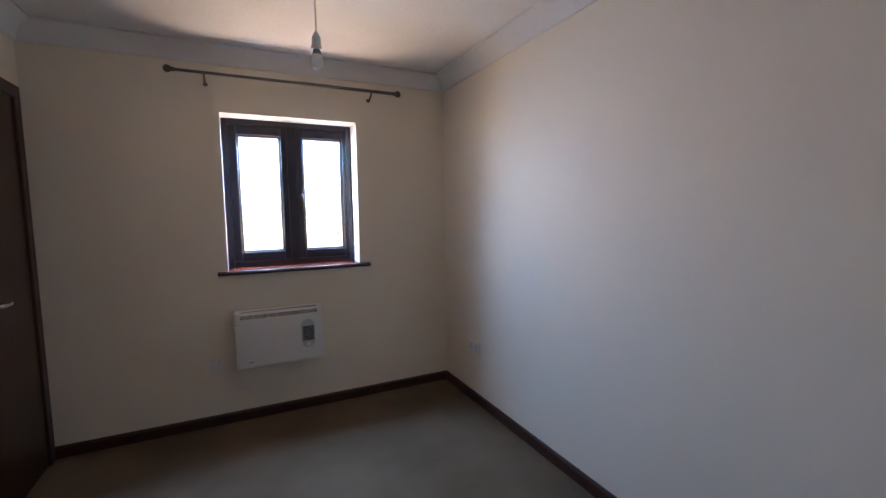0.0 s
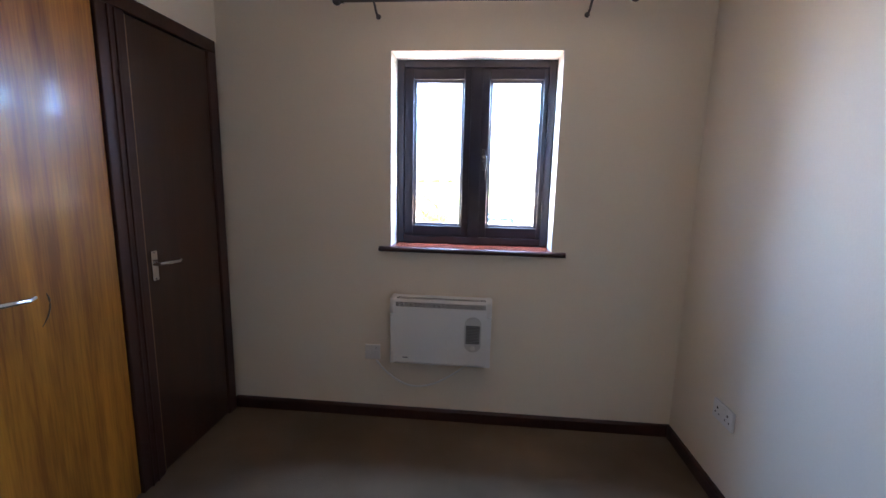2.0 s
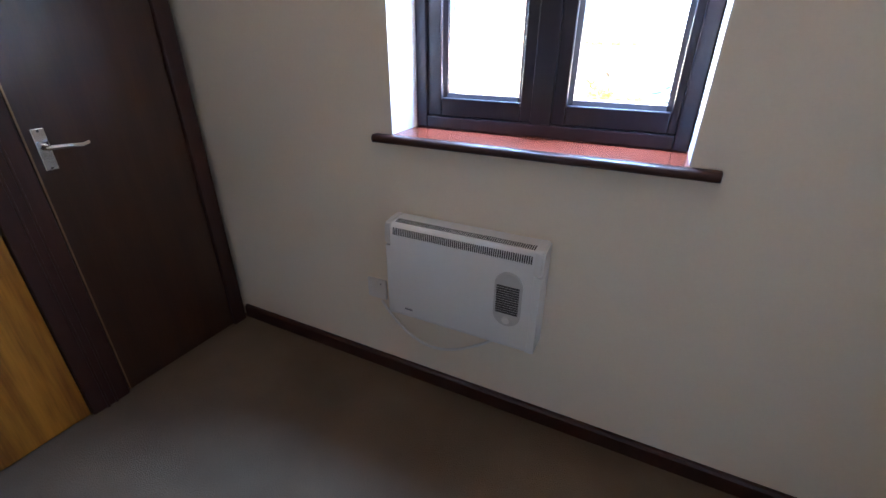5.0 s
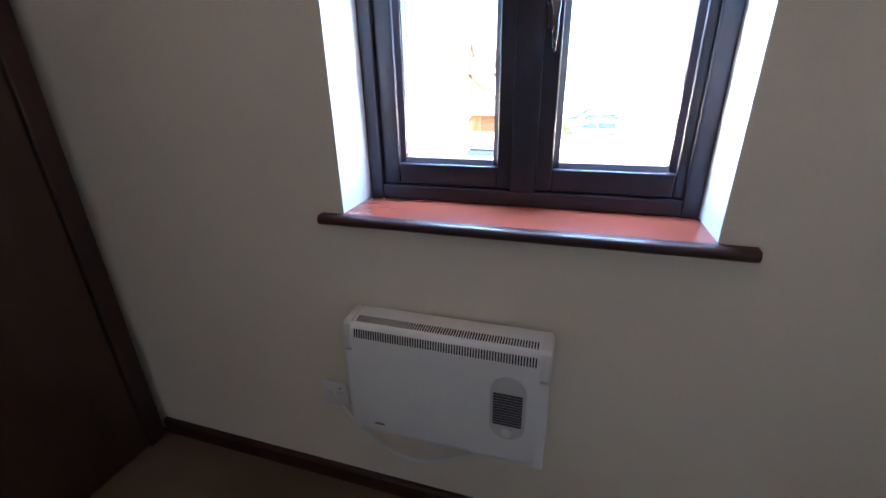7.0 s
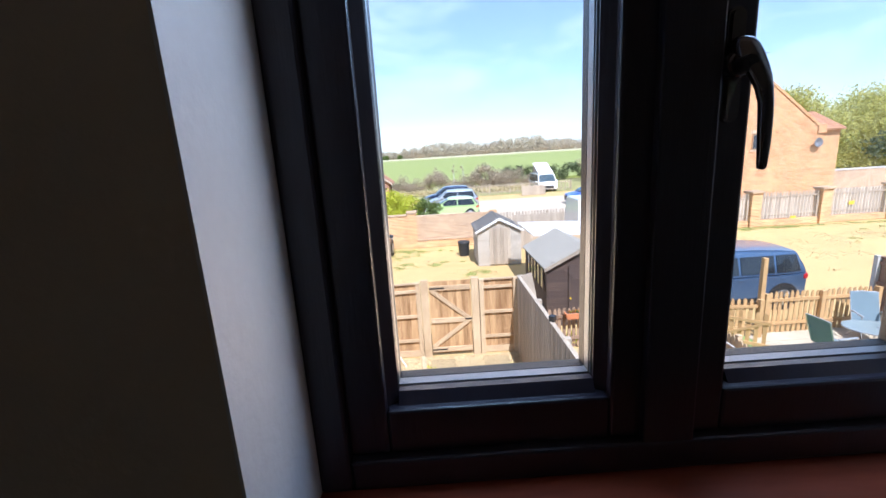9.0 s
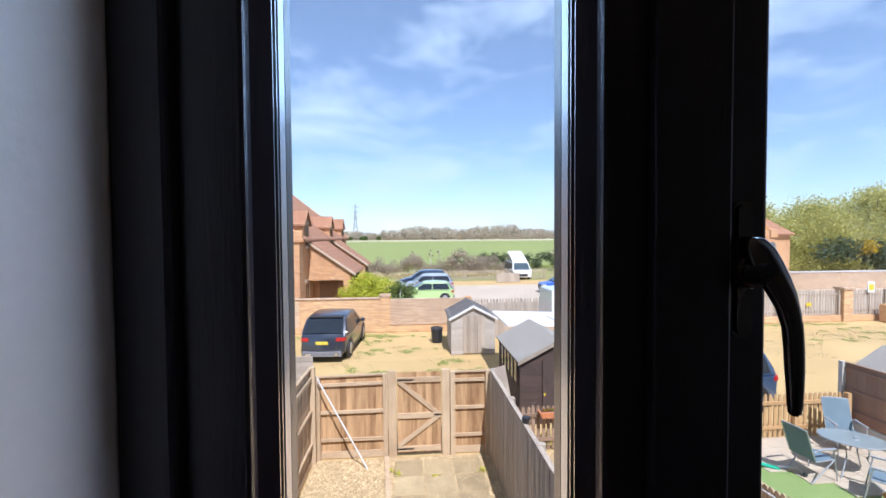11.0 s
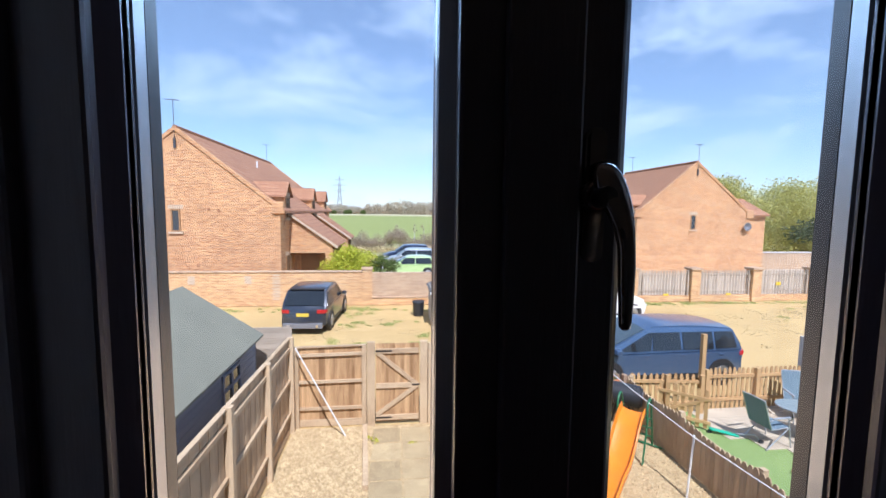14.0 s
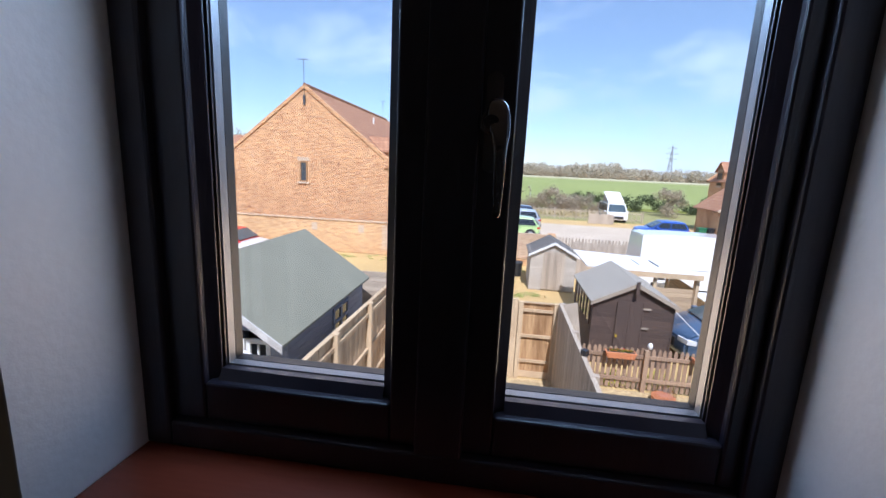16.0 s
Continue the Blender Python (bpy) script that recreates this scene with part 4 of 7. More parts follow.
def gate():
    t = thing("garden_gate", "brown ledged and braced wooden garden gate, shut", "gate")
    me, mr = unit_board(FENCE), unit_board(RAILWOOD, "ledge")
    x0, x1, y, top = 0.56, 1.52, 11.76, -1.46
    n = 9
    for k in range(n):
        piece("board", me, t, scaled(Matrix.Identity(4), x0 + (k + 0.5) * (x1 - x0) / n, y + 0.03, G + 0.05, (x1 - x0) / n * 0.985, 0.02, top - G - 0.05))
    for z in (G + 0.10, G + 0.83, G + 1.62):
        piece("ledge", mr, t, scaled(Matrix.Identity(4), (x0 + x1) / 2, y, z, x1 - x0 - 0.02, 0.04, 0.11))
    for za, zb in ((G + 0.22, G + 0.84), (G + 1.64, G + 0.92)):
        a, b = Vector((x0 + 0.03, y, za)), Vector((x1 - 0.08, y, zb))
        d = b - a
        piece("brace", mr, t, Matrix.Translation(a) @ Matrix.Rotation(-math.atan2(d.z, d.x), 4, "Y") @ Matrix.Translation((d.length / 2, 0, -0.04)) @ Matrix.Diagonal((d.length, 0.035, 0.09, 1)))
    for z in (G + 0.16, G + 1.68):
        part("hinge", B(x0, x0 + 0.36, y - 0.027, y - 0.021, z - 0.018, z + 0.018), DARKMETAL, t, "dark strap hinge")
    part("bolt", B(x1 - 0.16, x1 + 0.04, y - 0.04, y - 0.022, G + 0.89, G + 0.92, 0.004), DARKMETAL, t, "metal sliding bolt")
    for x in (0.46, 1.62):
        part("post", B(x - 0.085, x + 0.085, y - 0.05, y + 0.06, G - 0.1, top + 0.05, 0.006), RAILWOOD, t)


gate()
bm = bmesh.new()
rod(bm, (-1.10, 11.55, -1.45), (-0.05, 11.30, G + 0.01), 0.016, None, 10)
solid("white_pole", bm, WHITEWOOD, "white pole leaning against the garden fence", "pole", smooth=True)
bm = bmesh.new()
box(bm, -0.05, 0.05, -1.05, 1.05, 0.0, 0.10, 0.008, pose(0.41, 10.55, G, 0, 0, 4))
solid("timber_edging", bm, RAILWOOD, "old timber edging lying between gravel and path", "timber edging")
bm = bmesh.new()
box(bm, -0.75, 0.75, -0.035, 0.035, 0.0, 0.07, 0.008, pose(0.95, 8.55, G, 0, 0, 12))
solid("timber_edging", bm, RAILWOOD, "short timber edging across the garden path", "timber edging")
path = thing("garden_path", "worn buff paving slabs half covered with gravel", "path", kind="structure")
slab = mesh_of("slab", B(-0.288, 0.288, -0.288, 0.288, 0.0, 0.016, 0.005), SLAB)
for i in range(3):
    for j in range(12):
        piece("slab", slab, path, pose(0.80 + i * 0.61 + 0.02 * (j % 2), 11.25 - j * 0.61, G - 0.004 + 0.004 * random.random(), random.uniform(-0.4, 0.4), random.uniform(-0.4, 0.4), random.uniform(-1, 1)))


def stones(name, n, x0, x1, y0, y1, size, z, keep=lambda x, y: True):
    vs, fs = [], []
    base = np.array([[1, 0, 0], [-0.5, 0.85, 0], [-0.5, -0.85, 0], [0.1, 0.1, 0.75]])
    for k in range(n):
        x, y = x0 + (x1 - x0) * rng.random(), y0 + (y1 - y0) * rng.random()
        if not keep(x, y):
            continue
        a, s = rng.random() * 6.28, size * (0.5 + rng.random())
        c, q = math.cos(a) * s, math.sin(a) * s
        i = len(vs)
        for u, v, w in base:
            vs.append((x + c * u - q * v, y + q * u + c * v, z + w * s))
        fs += [(i, i + 1, i + 3), (i + 1, i + 2, i + 3), (i + 2, i, i + 3)]
    me = bpy.data.meshes.new(name)
    me.from_pydata(vs, [], fs)
    me.materials.append(STONE)
    return tagged(new(name, me), "loose pale gravel stones", "gravel", kind="stuff")


stones("gravel_stones", 30000, -1.18, 2.58, 6.0, 11.68, 0.023, G, lambda x, y: x < 0.36 or x > 2.3 or rng.random() < 0.30 + 0.35 * math.sin(x * 3.1 + y * 1.7) ** 2)
stones("gravel_stones", 14000, 2.68, 6.38, 7.0, 11.6, 0.020, G)

# picket fences and low fence of the neighbours
picket_fence("old brown picket fence hung with flower boxes", (2.72, 11.72), (6.40, 11.72), G, 0.98, PICKET, posts=1.75)
picket_fence("greyed wavy-topped fence between two gardens", (6.43, 6.2), (6.43, 11.66), G, 0.98, FENCEMID, pitch=0.105, width=0.098, posts=1.8, behind=1,
             sag=lambda x, ln: 0.98 - 0.10 * math.sin(math.pi * ((x / 1.82) % 1.0)))
picket_fence("honey-coloured picket fence at the end of the lawn", (8.42, 11.74), (11.2, 11.74), G, 1.03, PICKETNEW, pitch=0.125, posts=1.4)
picket_fence("short honey-coloured picket return beside the open gate", (6.55, 11.80), (8.30, 11.60), G, 0.95, PICKETNEW, pitch=0.14, posts=0.9)


def picket_gate():
    t = thing("picket_gate", "open honey-coloured picket gate with diagonal brace", "gate")
    m, ln = run((7.05, 11.45), (7.85, 10.75))
    me, mr = unit_picket(PICKETNEW), unit_board(PICKETNEW, "rail")
    for k in range(7):
        piece("picket", me, t, scaled(m, 0.06 + k * 0.15, 0.02, G + 0.05, 0.075, 0.018, 0.88))
    for f in (0.16, 0.68):
        piece("rail", mr, t, scaled(m, ln / 2, 0, G + f, ln, 0.03, 0.07))
    piece("brace", mr, t, scaled(m, ln / 2, -0.002, G + 0.44, ln * 1.02, 0.03, 0.06, -0.5))


picket_gate()
solid("tall_post", B(8.25, 8.35, 11.62, 11.72, G, -1.38, 0.006), PICKETNEW, "tall bare timber post in the picket fence", "post")
t = board_fence("rose-brown board fence with concrete posts", (11.34, 12.05), (11.34, 5.0), G + 0.30, -1.64, -1.62, PINKFENCE, PINKFENCE, width=0.11, side=-1, posts=1.85, post_mat=CONCRETE, gravel_board=False)
part("concrete_gravel_board", B(11.32, 11.37, 5.0, 12.0, G, G + 0.30, 0.006), CONCRETE, t, "pale concrete gravel board")


# ---- sheds ----
def clad(t, mesh, m, ln, z0, top, h=0.12):
    """Horizontal boards along the x of m; top(x) gives the height at x, so that gables are stepped under their roof."""
    k = 0
    while True:
        z = z0 + k * h
        xs = [x for x in np.linspace(0, ln, 60) if top(x) > z + h * 0.5]
        if not xs:
            break
        piece("board", mesh, t, m @ Matrix.Translation(((xs[0] + xs[-1]) / 2, -0.01, z)) @ Matrix.Rotation(radians(4), 4, "X") @ Matrix.Diagonal((xs[-1] - xs[0] + 0.001, 0.018, h * 1.06, 1)))
        k += 1


def shed(name, label, x0, x1, y0, y1, z0, eave, apex, wall_mat, roof_mat, fascia_mat, over=0.10, bw=0.12):
    t = thing(name, label, "shed")
    xm = (x0 + x1) / 2
    bm = bmesh.new()
    prism(bm, [(x0 + 0.03, z0), (x1 - 0.03, z0), (x1 - 0.03, eave), (xm, apex), (x0 + 0.03, eave)], "y", y0 + 0.03, y1 - 0.03)
    part("carcass", bm, wall_mat, t)
    me = unit_board(wall_mat)
    gable = lambda x: eave + (apex - eave) * (1 - abs(2 * x / (x1 - x0) - 1))
    clad(t, me, Matrix.Translation((x0, y0 + 0.02, 0)), x1 - x0, z0, gable, bw)
    clad(t, me, Matrix.Translation((x0 + 0.02, y1, 0)) @ Matrix.Rotation(radians(-90), 4, "Z"), y1 - y0, z0, lambda x: eave, bw)
    clad(t, me, Matrix.Translation((x1 - 0.02, y0, 0)) @ Matrix.Rotation(radians(90), 4, "Z"), y1 - y0, z0, lambda x: eave, bw)
    slope = (apex - eave) / (xm - x0)
    for s, xe in ((-1, x0 - over), (1, x1 + over)):
        ze = eave - slope * over
        bm = bmesh.new()
        prism(bm, [(xm, apex + 0.005), (xe, ze + 0.005), (xe, ze + 0.035), (xm, apex + 0.040)], "y", y0 - over, y1 + over)
        part("roof", bm, roof_mat, t)
        bm = bmesh.new()
        prism(bm, [(xm, apex - 0.065), (xe, ze - 0.065), (xe, ze + 0.032), (xm, apex + 0.037)], "y", y0 - over - 0.022, y0 - over - 0.001)
        part("bargeboard", bm, fascia_mat, t)
    return t


s1 = shed("garden_shed", "small bleached grey wooden shed with a felt roof", 2.50, 4.28, 19.47, 21.4, G, -1.80, -1.33, SHEDGREY, FELTDARK, WHITEWOOD, 0.10, 0.14)
bmd = unit_board(FENCEOLD, "door_board")
for k in range(6):
    piece("door_board", bmd, s1, scaled(Matrix.Identity(4), 3.05 + k * 0.145, 19.44, G + 0.06, 0.138, 0.03, 1.52))
s2 = shed("garden_shed", "dark brown wooden shed with a grey felt roof", 3.62, 5.56, 13.02, 15.55, G, -1.66, -1.17, SHEDBROWN, FELT, FENCEOLD, 0.08, 0.11)
door = part("door", B(4.20, 4.82, 12.985, 13.0, G + 0.08, -1.62, 0.003), SHEDBROWN, s2)
bm = bmesh.new()
for x in (4.20, 4.50, 4.81):
    box(bm, x - 0.012, x + 0.012, 12.972, 12.986, G + 0.08, -1.62)
part("cover_strip", bm, SHEDBROWN, door)
part("padlock", B(4.215, 4.255, 12.955, 12.984, -2.56, -2.50, 0.006), YELLOWSIGN, door, "brass-yellow padlock")
part("finial", B(4.55, 4.63, 12.86, 12.915, -1.42, -1.08, 0.01), SHEDBROWN, s2)
bm = bmesh.new()
for z in (-2.30, -1.80):
    box(bm, 4.80, 4.99, 12.968, 12.985, z, z + 0.04)
part("shutter_rail", bm, FENCEOLD, s2)
w = part("window", B(3.595, 3.615, 13.25, 15.2, -2.32, -1.78), LEADGLASS, s2, "row of dark windows")
for k in range(6):
    y = 13.25 + k * 0.39
    part("mullion", B(3.580, 3.612, y - 0.035, y + 0.035, -2.36, -1.74), SHEDBROWN, w)
# leaning boards by the shed's corner
bm = bmesh.new()
box(bm, 0, 0.65, -0.02, 0.02, 0, 1.5, 0, pose(2.95, 12.6, G, -14, 0, 35))
solid("loose_panel", bm, FENCEOLD, "weathered loose panel leaning by the shed", "panel")


def lean_to():
    t = thing("open_shelter", "timber shelter with a white sheet roof", "shelter")
    bm = bmesh.new()
    prism(bm, [(3.90, -1.36), (7.30, -1.50), (7.30, -1.46), (3.90, -1.32)], "y", 15.65, 18.2)
    roof = part("roof", bm, WHITEROOF, t, "white sheet roof")
    for x in (5.7, 6.3):
        part("roof_slot", B(x, x + 0.05, 16.6, 17.5, -1.41, -1.385), GREY, t)
    mr, mp = unit_board(FENCEMID), unit_board(RAILWOOD, "post")
    for k in range(10):
        piece("board", mr, t, scaled(Matrix.Identity(4), 6.0, 15.85, G + 0.05 + k * 0.135, 2.5, 0.025, 0.125))
    for x in (4.75, 6.0, 7.22):
        piece("post", mp, t, scaled(Matrix.Identity(4), x, 15.8, G, 0.09, 0.09, 1.83))
    for y in (15.85, 18.0):
        piece("post", mp, t, scaled(Matrix.Identity(4), 7.2, y, G, 0.09, 0.09, 1.80))
    for k in range(10):
        piece("board", mr, t, scaled(Matrix.Identity(4) @ Matrix.Translation((7.24, 16.9, 0)) @ Matrix.Rotation(radians(90), 4, "Z"), 0, 0, G + 0.05 + k * 0.135, 2.0, 0.025, 0.125))
    part("fascia", B(3.9, 7.3, 15.62, 15.65, -1.56, -1.40), RAILWOOD, t)


lean_to()


def summerhouse():
    t = thing("summerhouse", "slate blue summerhouse with open white doors and felt roof", "summerhouse")
    x0, x1, y0, y1, eave, apex = -5.05, -2.02, 8.35, 11.95, -1.30, -0.30
    xm = (x0 + x1) / 2
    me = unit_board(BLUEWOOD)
    bm = bmesh.new()
    box(bm, x1 - 0.06, x1 - 0.03, y0, y1, G, eave)
    box(bm, x0, x0 + 0.03, y0, y1, G, eave)
    box(bm, x0, x1, y1 - 0.03, y1, G, eave)
    box(bm, x0, x0 + 0.9, y0, y0 + 0.03, G, eave)
    box(bm, x1 - 0.25, x1 - 0.06, y0 + 0.003, y0 + 0.033, G, eave)
    prism(bm, [(x0, eave), (x1, eave), (xm, apex)], "y", y0 + 0.01, y0 + 0.04)
    prism(bm, [(x0, eave), (x1, eave), (xm, apex)], "y", y1 - 0.04, y1)
    box(bm, x0, x1, y0, y1, G, G + 0.08)
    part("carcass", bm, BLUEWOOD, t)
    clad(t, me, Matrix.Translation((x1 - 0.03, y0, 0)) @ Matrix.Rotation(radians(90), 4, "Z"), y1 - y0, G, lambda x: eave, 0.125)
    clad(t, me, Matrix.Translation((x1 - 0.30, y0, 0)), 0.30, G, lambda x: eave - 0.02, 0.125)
    slope = (apex - eave) / (x1 - xm)
    for xe in (x0 - 0.12, x1 + 0.12):
        ze = eave - slope * 0.12 + 0.05
        bm = bmesh.new()
        prism(bm, [(xm, apex + 0.05), (xe, ze), (xe, ze + 0.04), (xm, apex + 0.09)], "y", y0 - 0.40, y1 + 0.15)
        part("roof", bm, FELTGREEN, t, "grey-green felt roof")
        bm = bmesh.new()
        prism(bm, [(xm, apex - 0.02), (xe, ze - 0.09), (xe, ze + 0.04), (xm, apex + 0.09)], "y", y0 - 0.43, y0 - 0.402)
        part("bargeboard", bm, FLAKING, t, "flaking white bargeboard")
    # side window, white frame
    w = part("window", B(x1 - 0.03, x1 + 0.005, 10.15, 10.95, -2.30, -1.50), LEADGLASS, t)
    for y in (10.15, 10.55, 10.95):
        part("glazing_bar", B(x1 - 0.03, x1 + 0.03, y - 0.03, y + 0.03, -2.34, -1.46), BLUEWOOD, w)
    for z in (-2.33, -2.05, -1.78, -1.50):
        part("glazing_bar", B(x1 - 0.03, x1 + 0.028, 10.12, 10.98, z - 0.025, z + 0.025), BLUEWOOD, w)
    # front doors: a fixed light and a leaf swung open

    for nm, m, wd in (("fixed_light", pose(x1 - 0.72, y0 - 0.01, G + 0.10), 0.42), ("open_door", pose(x1 - 0.74, y0 - 0.02, G + 0.10, 0, 0, 200), 0.62)):
        bm = bmesh.new()
        h = 1.78
        box(bm, 0, 0.075, -0.02, 0.02, 0, h, 0, m)
        box(bm, wd - 0.075, wd, -0.02, 0.02, 0, h, 0, m)
        for z in (0.0, 0.52, 0.94, 1.34, h - 0.07):
            box(bm, 0.075, wd - 0.075, -0.018, 0.018, z, z + (0.08 if z else 0.10), 0, m)
        box(bm, wd / 2 - 0.015, wd / 2 + 0.015, -0.014, 0.014, 0.5, h, 0, m)
        fr = part(nm, bm, WHITEWOOD, t, "white glazed door leaf")
        bm = bmesh.new()
        box(bm, 0.07, wd - 0.07, -0.004, 0.004, 0.56, h - 0.06, 0, m)
        g = part("pane", bm, GLASS, fr)
        g.visible_shadow = False
        bm = bmesh.new()
        box(bm, 0.07, wd - 0.07, -0.006, 0.006, 0.08, 0.54, 0, m)
        part("door_panel", bm, WHITEWOOD, fr)
    part("back_board", B(x0 + 0.05, x1 - 0.08, y1 - 0.06, y1 - 0.035, G + 0.09, eave), SHEDBROWN, t)


summerhouse()


# ---- brick walls of the yard ----
def yard_wall():
    t = thing("brick_wall", "orange brick garden wall with a stone-coloured coping", "wall")
    part("wall_body", B(-30, -0.62, 23.84, 24.06, G, -1.63), BRICK_YARD, t)
    part("coping", B(-30, -0.62, 23.80, 24.10, -1.63, -1.56, 0.01), BRICK_PALE, t, "brown brick coping")
    pier = part("pier", B(-0.62, -0.16, 23.76, 24.14, G, -1.52), BRICK_YARD, t)
    part("pier_cap", B(-0.66, -0.12, 23.72, 24.18, -1.52, -1.40, 0.02), BRICK_PALE, pier)
    for x, z in ((-8.7, -2.0), (-6.1, -2.0)):
        part("patch", B(x - 0.16, x + 0.16, 23.835, 23.85, z - 0.20, z + 0.20), RENDER, t, "pale square patch on the brick")
    bm = bmesh.new()
    for k in range(10):
        box(bm, -4.98 + 0.03 * (k % 2), -4.62 + 0.03 * (k % 2), 23.832, 23.86, G + 0.3 + k * 0.132, G + 0.39 + k * 0.132)
    part("toothing", bm, RENDER, t, "pale toothed brick joint")
    u = thing("brick_wall", "faded brown brick panel on a low orange plinth", "wall")
    part("wall_body", B(-0.16, 3.6, 23.90, 24.08, G + 0.42, -1.66), BRICK_PALE, u)
    part("plinth", B(-0.16, 3.6, 23.80, 24.08, G, G + 0.36), BRICK_YARD, u)
    part("plinth_coping", B(-0.16, 3.6, 23.76, 24.08, G + 0.36, G + 0.42, 0.008), BRICK_PALE, u)
    part("pier", B(3.6, 3.95, 23.8, 24.12, G, -1.60), BRICK_YARD, u)


yard_wall()
picket_fence("old grey-brown palings behind the sheds", (3.95, 24.0), (14.4, 24.0), G, 1.55, FENCEOLD, pitch=0.16, width=0.10, posts=2.4)


def right_wall():
    piers = [13.6, 17.21, 20.85, 24.45]
    for k, x in enumerate(piers):
        t = thing("brick_pier", "orange brick pier with a flat coping beside the yard", "pier", group="piers of the yard wall")
        part("shaft", B(x - 0.26, x + 0.26, 23.55, 24.05, G, -1.56), BRICK_YARD, t)
        part("cap", B(x - 0.34, x + 0.34, 23.47, 24.13, -1.56, -1.44, 0.02), BRICK_PALE, t)
    for a, b in zip(piers, piers[1:] + [27.2]):
        solid("dwarf_wall", B(a + 0.26, b - 0.26, 23.68, 23.92, G, G + 0.33, 0.01), BRICK_YARD, "low orange brick wall under a picket panel", "wall", group="dwarf walls of the yard")
        picket_fence("weathered grey-green picket panel between brick piers", (a + 0.30, 23.78), (b - 0.30, 23.78), G + 0.33, 1.38, FENCEOLD, pitch=0.165, width=0.11, posts=4.0, rail_at=(0.16, 0.80))
    for x, z in ((15.6, -2.95), (19.3, -2.95), (22.3, -2.35)):
        solid("warning_sign", B(x - 0.14, x + 0.14, 23.70, 23.725, z - 0.09, z + 0.09), YELLOWSIGN, "small yellow sign on the picket panel", "sign")
    s = solid("warning_sign", B(25.7, 26.1, 23.66, 23.685, -1.75, -1.15), WHITEWOOD, "white and yellow warning notice on a post", "sign")
    part("symbol", B(25.76, 26.04, 23.645, 23.659, -1.62, -1.30), YELLOWSIGN, s, "yellow triangle panel")
    part("post", B(25.86, 25.94, 23.69, 23.75, G, -1.15), FENCEOLD, s)
    w = thing("far_wall", "long pale brown wall beyond the yard", "wall")
    part("wall_body", B(30, 62, 36.0, 36.3, G, -1.86), BRICK_PALE, w)
    part("coping", B(30, 62, 35.95, 36.35, -1.86, -1.76), CONCRETE, w)


right_wall()
board_fence("dark grey board fence along the far plot", (29.5, 25.0), (44, 24.0), G, -1.75, -1.55, FENCEOLD, FENCEOLD, width=0.3, posts=2.4, gravel_board=False)
picket_fence("low grey paling fence by the plot", (27.4, 23.7), (29.4, 25.0), G, 1.2, FENCEOLD, pitch=0.2, width=0.1)
solid("planter_box", B(26.2, 27.6, 22.6, 23.5, G, G + 0.95, 0.02), BRICK_YARD, "brick-coloured planter box in the far plot", "planter")
for x in (28.4, 29.4):
    bm = bmesh.new()
    rod(bm, (x, 22.6, G), (x, 22.6, G + 0.85), 0.33, 0.27, 16)
    rod(bm, (x, 22.6, G + 0.85), (x, 22.6, G + 0.95), 0.28, 0.18, 16)
    solid("compost_bin", bm, GREY, "dark grey round compost bin with lid", "bin", group="compost bins", smooth=True)
bm = bmesh.new()
prism(bm, [(12.20, -1.96), (13.10, -1.42), (15.6, -1.96), (15.6, -2.04), (13.10, -1.50), (12.20, -2.04)], "y", 8.6, 12.6)
gr = thing("low_shed", "low shed with a pale grey felt roof behind the fence", "shed")
part("roof", bm, FELT, gr)
bm = bmesh.new()
prism(bm, [(12.35, G), (15.4, G), (15.4, -2.02), (13.10, -1.52), (12.35, -1.97)], "y", 8.75, 12.45)
part("wall", bm, SHEDBROWN, gr)


# ---- houses ----
def roof_slab(bm, pts, th=0.10):
    """A roof plane from four corners, given thickness downwards."""
    top = [bm.verts.new(p) for p in pts]
    low = [bm.verts.new(Vector(p) - Vector((0, 0, th))) for p in pts]
    bm.faces.new(top)
    bm.faces.new(low[::-1])
    for k in range(4):
        bm.faces.new((top[k], top[(k + 1) % 4], low[(k + 1) % 4], low[k]))


def small_window(t, m, w, h, bars=1, label="oak-framed window"):
    """Window in the xz plane of m, facing -y."""
    bm = bmesh.new()
    for a, b, c, d in ((-w / 2, -w / 2 + 0.08, 0, h), (w / 2 - 0.08, w / 2, 0, h), (-w / 2 + 0.08, w / 2 - 0.08, 0, 0.08), (-w / 2 + 0.08, w / 2 - 0.08, h - 0.08, h)):
        box(bm, a, b, -0.04, 0.03, c, d, 0, m)
    for k in range(1, bars):
        x = -w / 2 + w * k / bars
        box(bm, x - 0.035, x + 0.035, -0.035, 0.03, 0.08, h - 0.08, 0, m)
    f = part("window", bm, OAK, t, label)
    bm = bmesh.new()
    box(bm, -w / 2 + 0.06, w / 2 - 0.06, -0.012, 0.008, 0.06, h - 0.06, 0, m)
    part("pane", bm, LEADGLASS, f)
    bm = bmesh.new()
    box(bm, -w / 2 - 0.12, w / 2 + 0.12, -0.09, 0.0, -0.10, 0.0, 0, m)
    part("sill", bm, RENDER, f)
    bm = bmesh.new()
    for k in range(9):
        x = -w / 2 - 0.1 + (w + 0.2) * k / 8
        box(bm, x - 0.035, x + 0.035, -0.012, 0.0, h + 0.01, h + 0.22, 0, m)
    part("soldier_course", bm, RENDER, f)


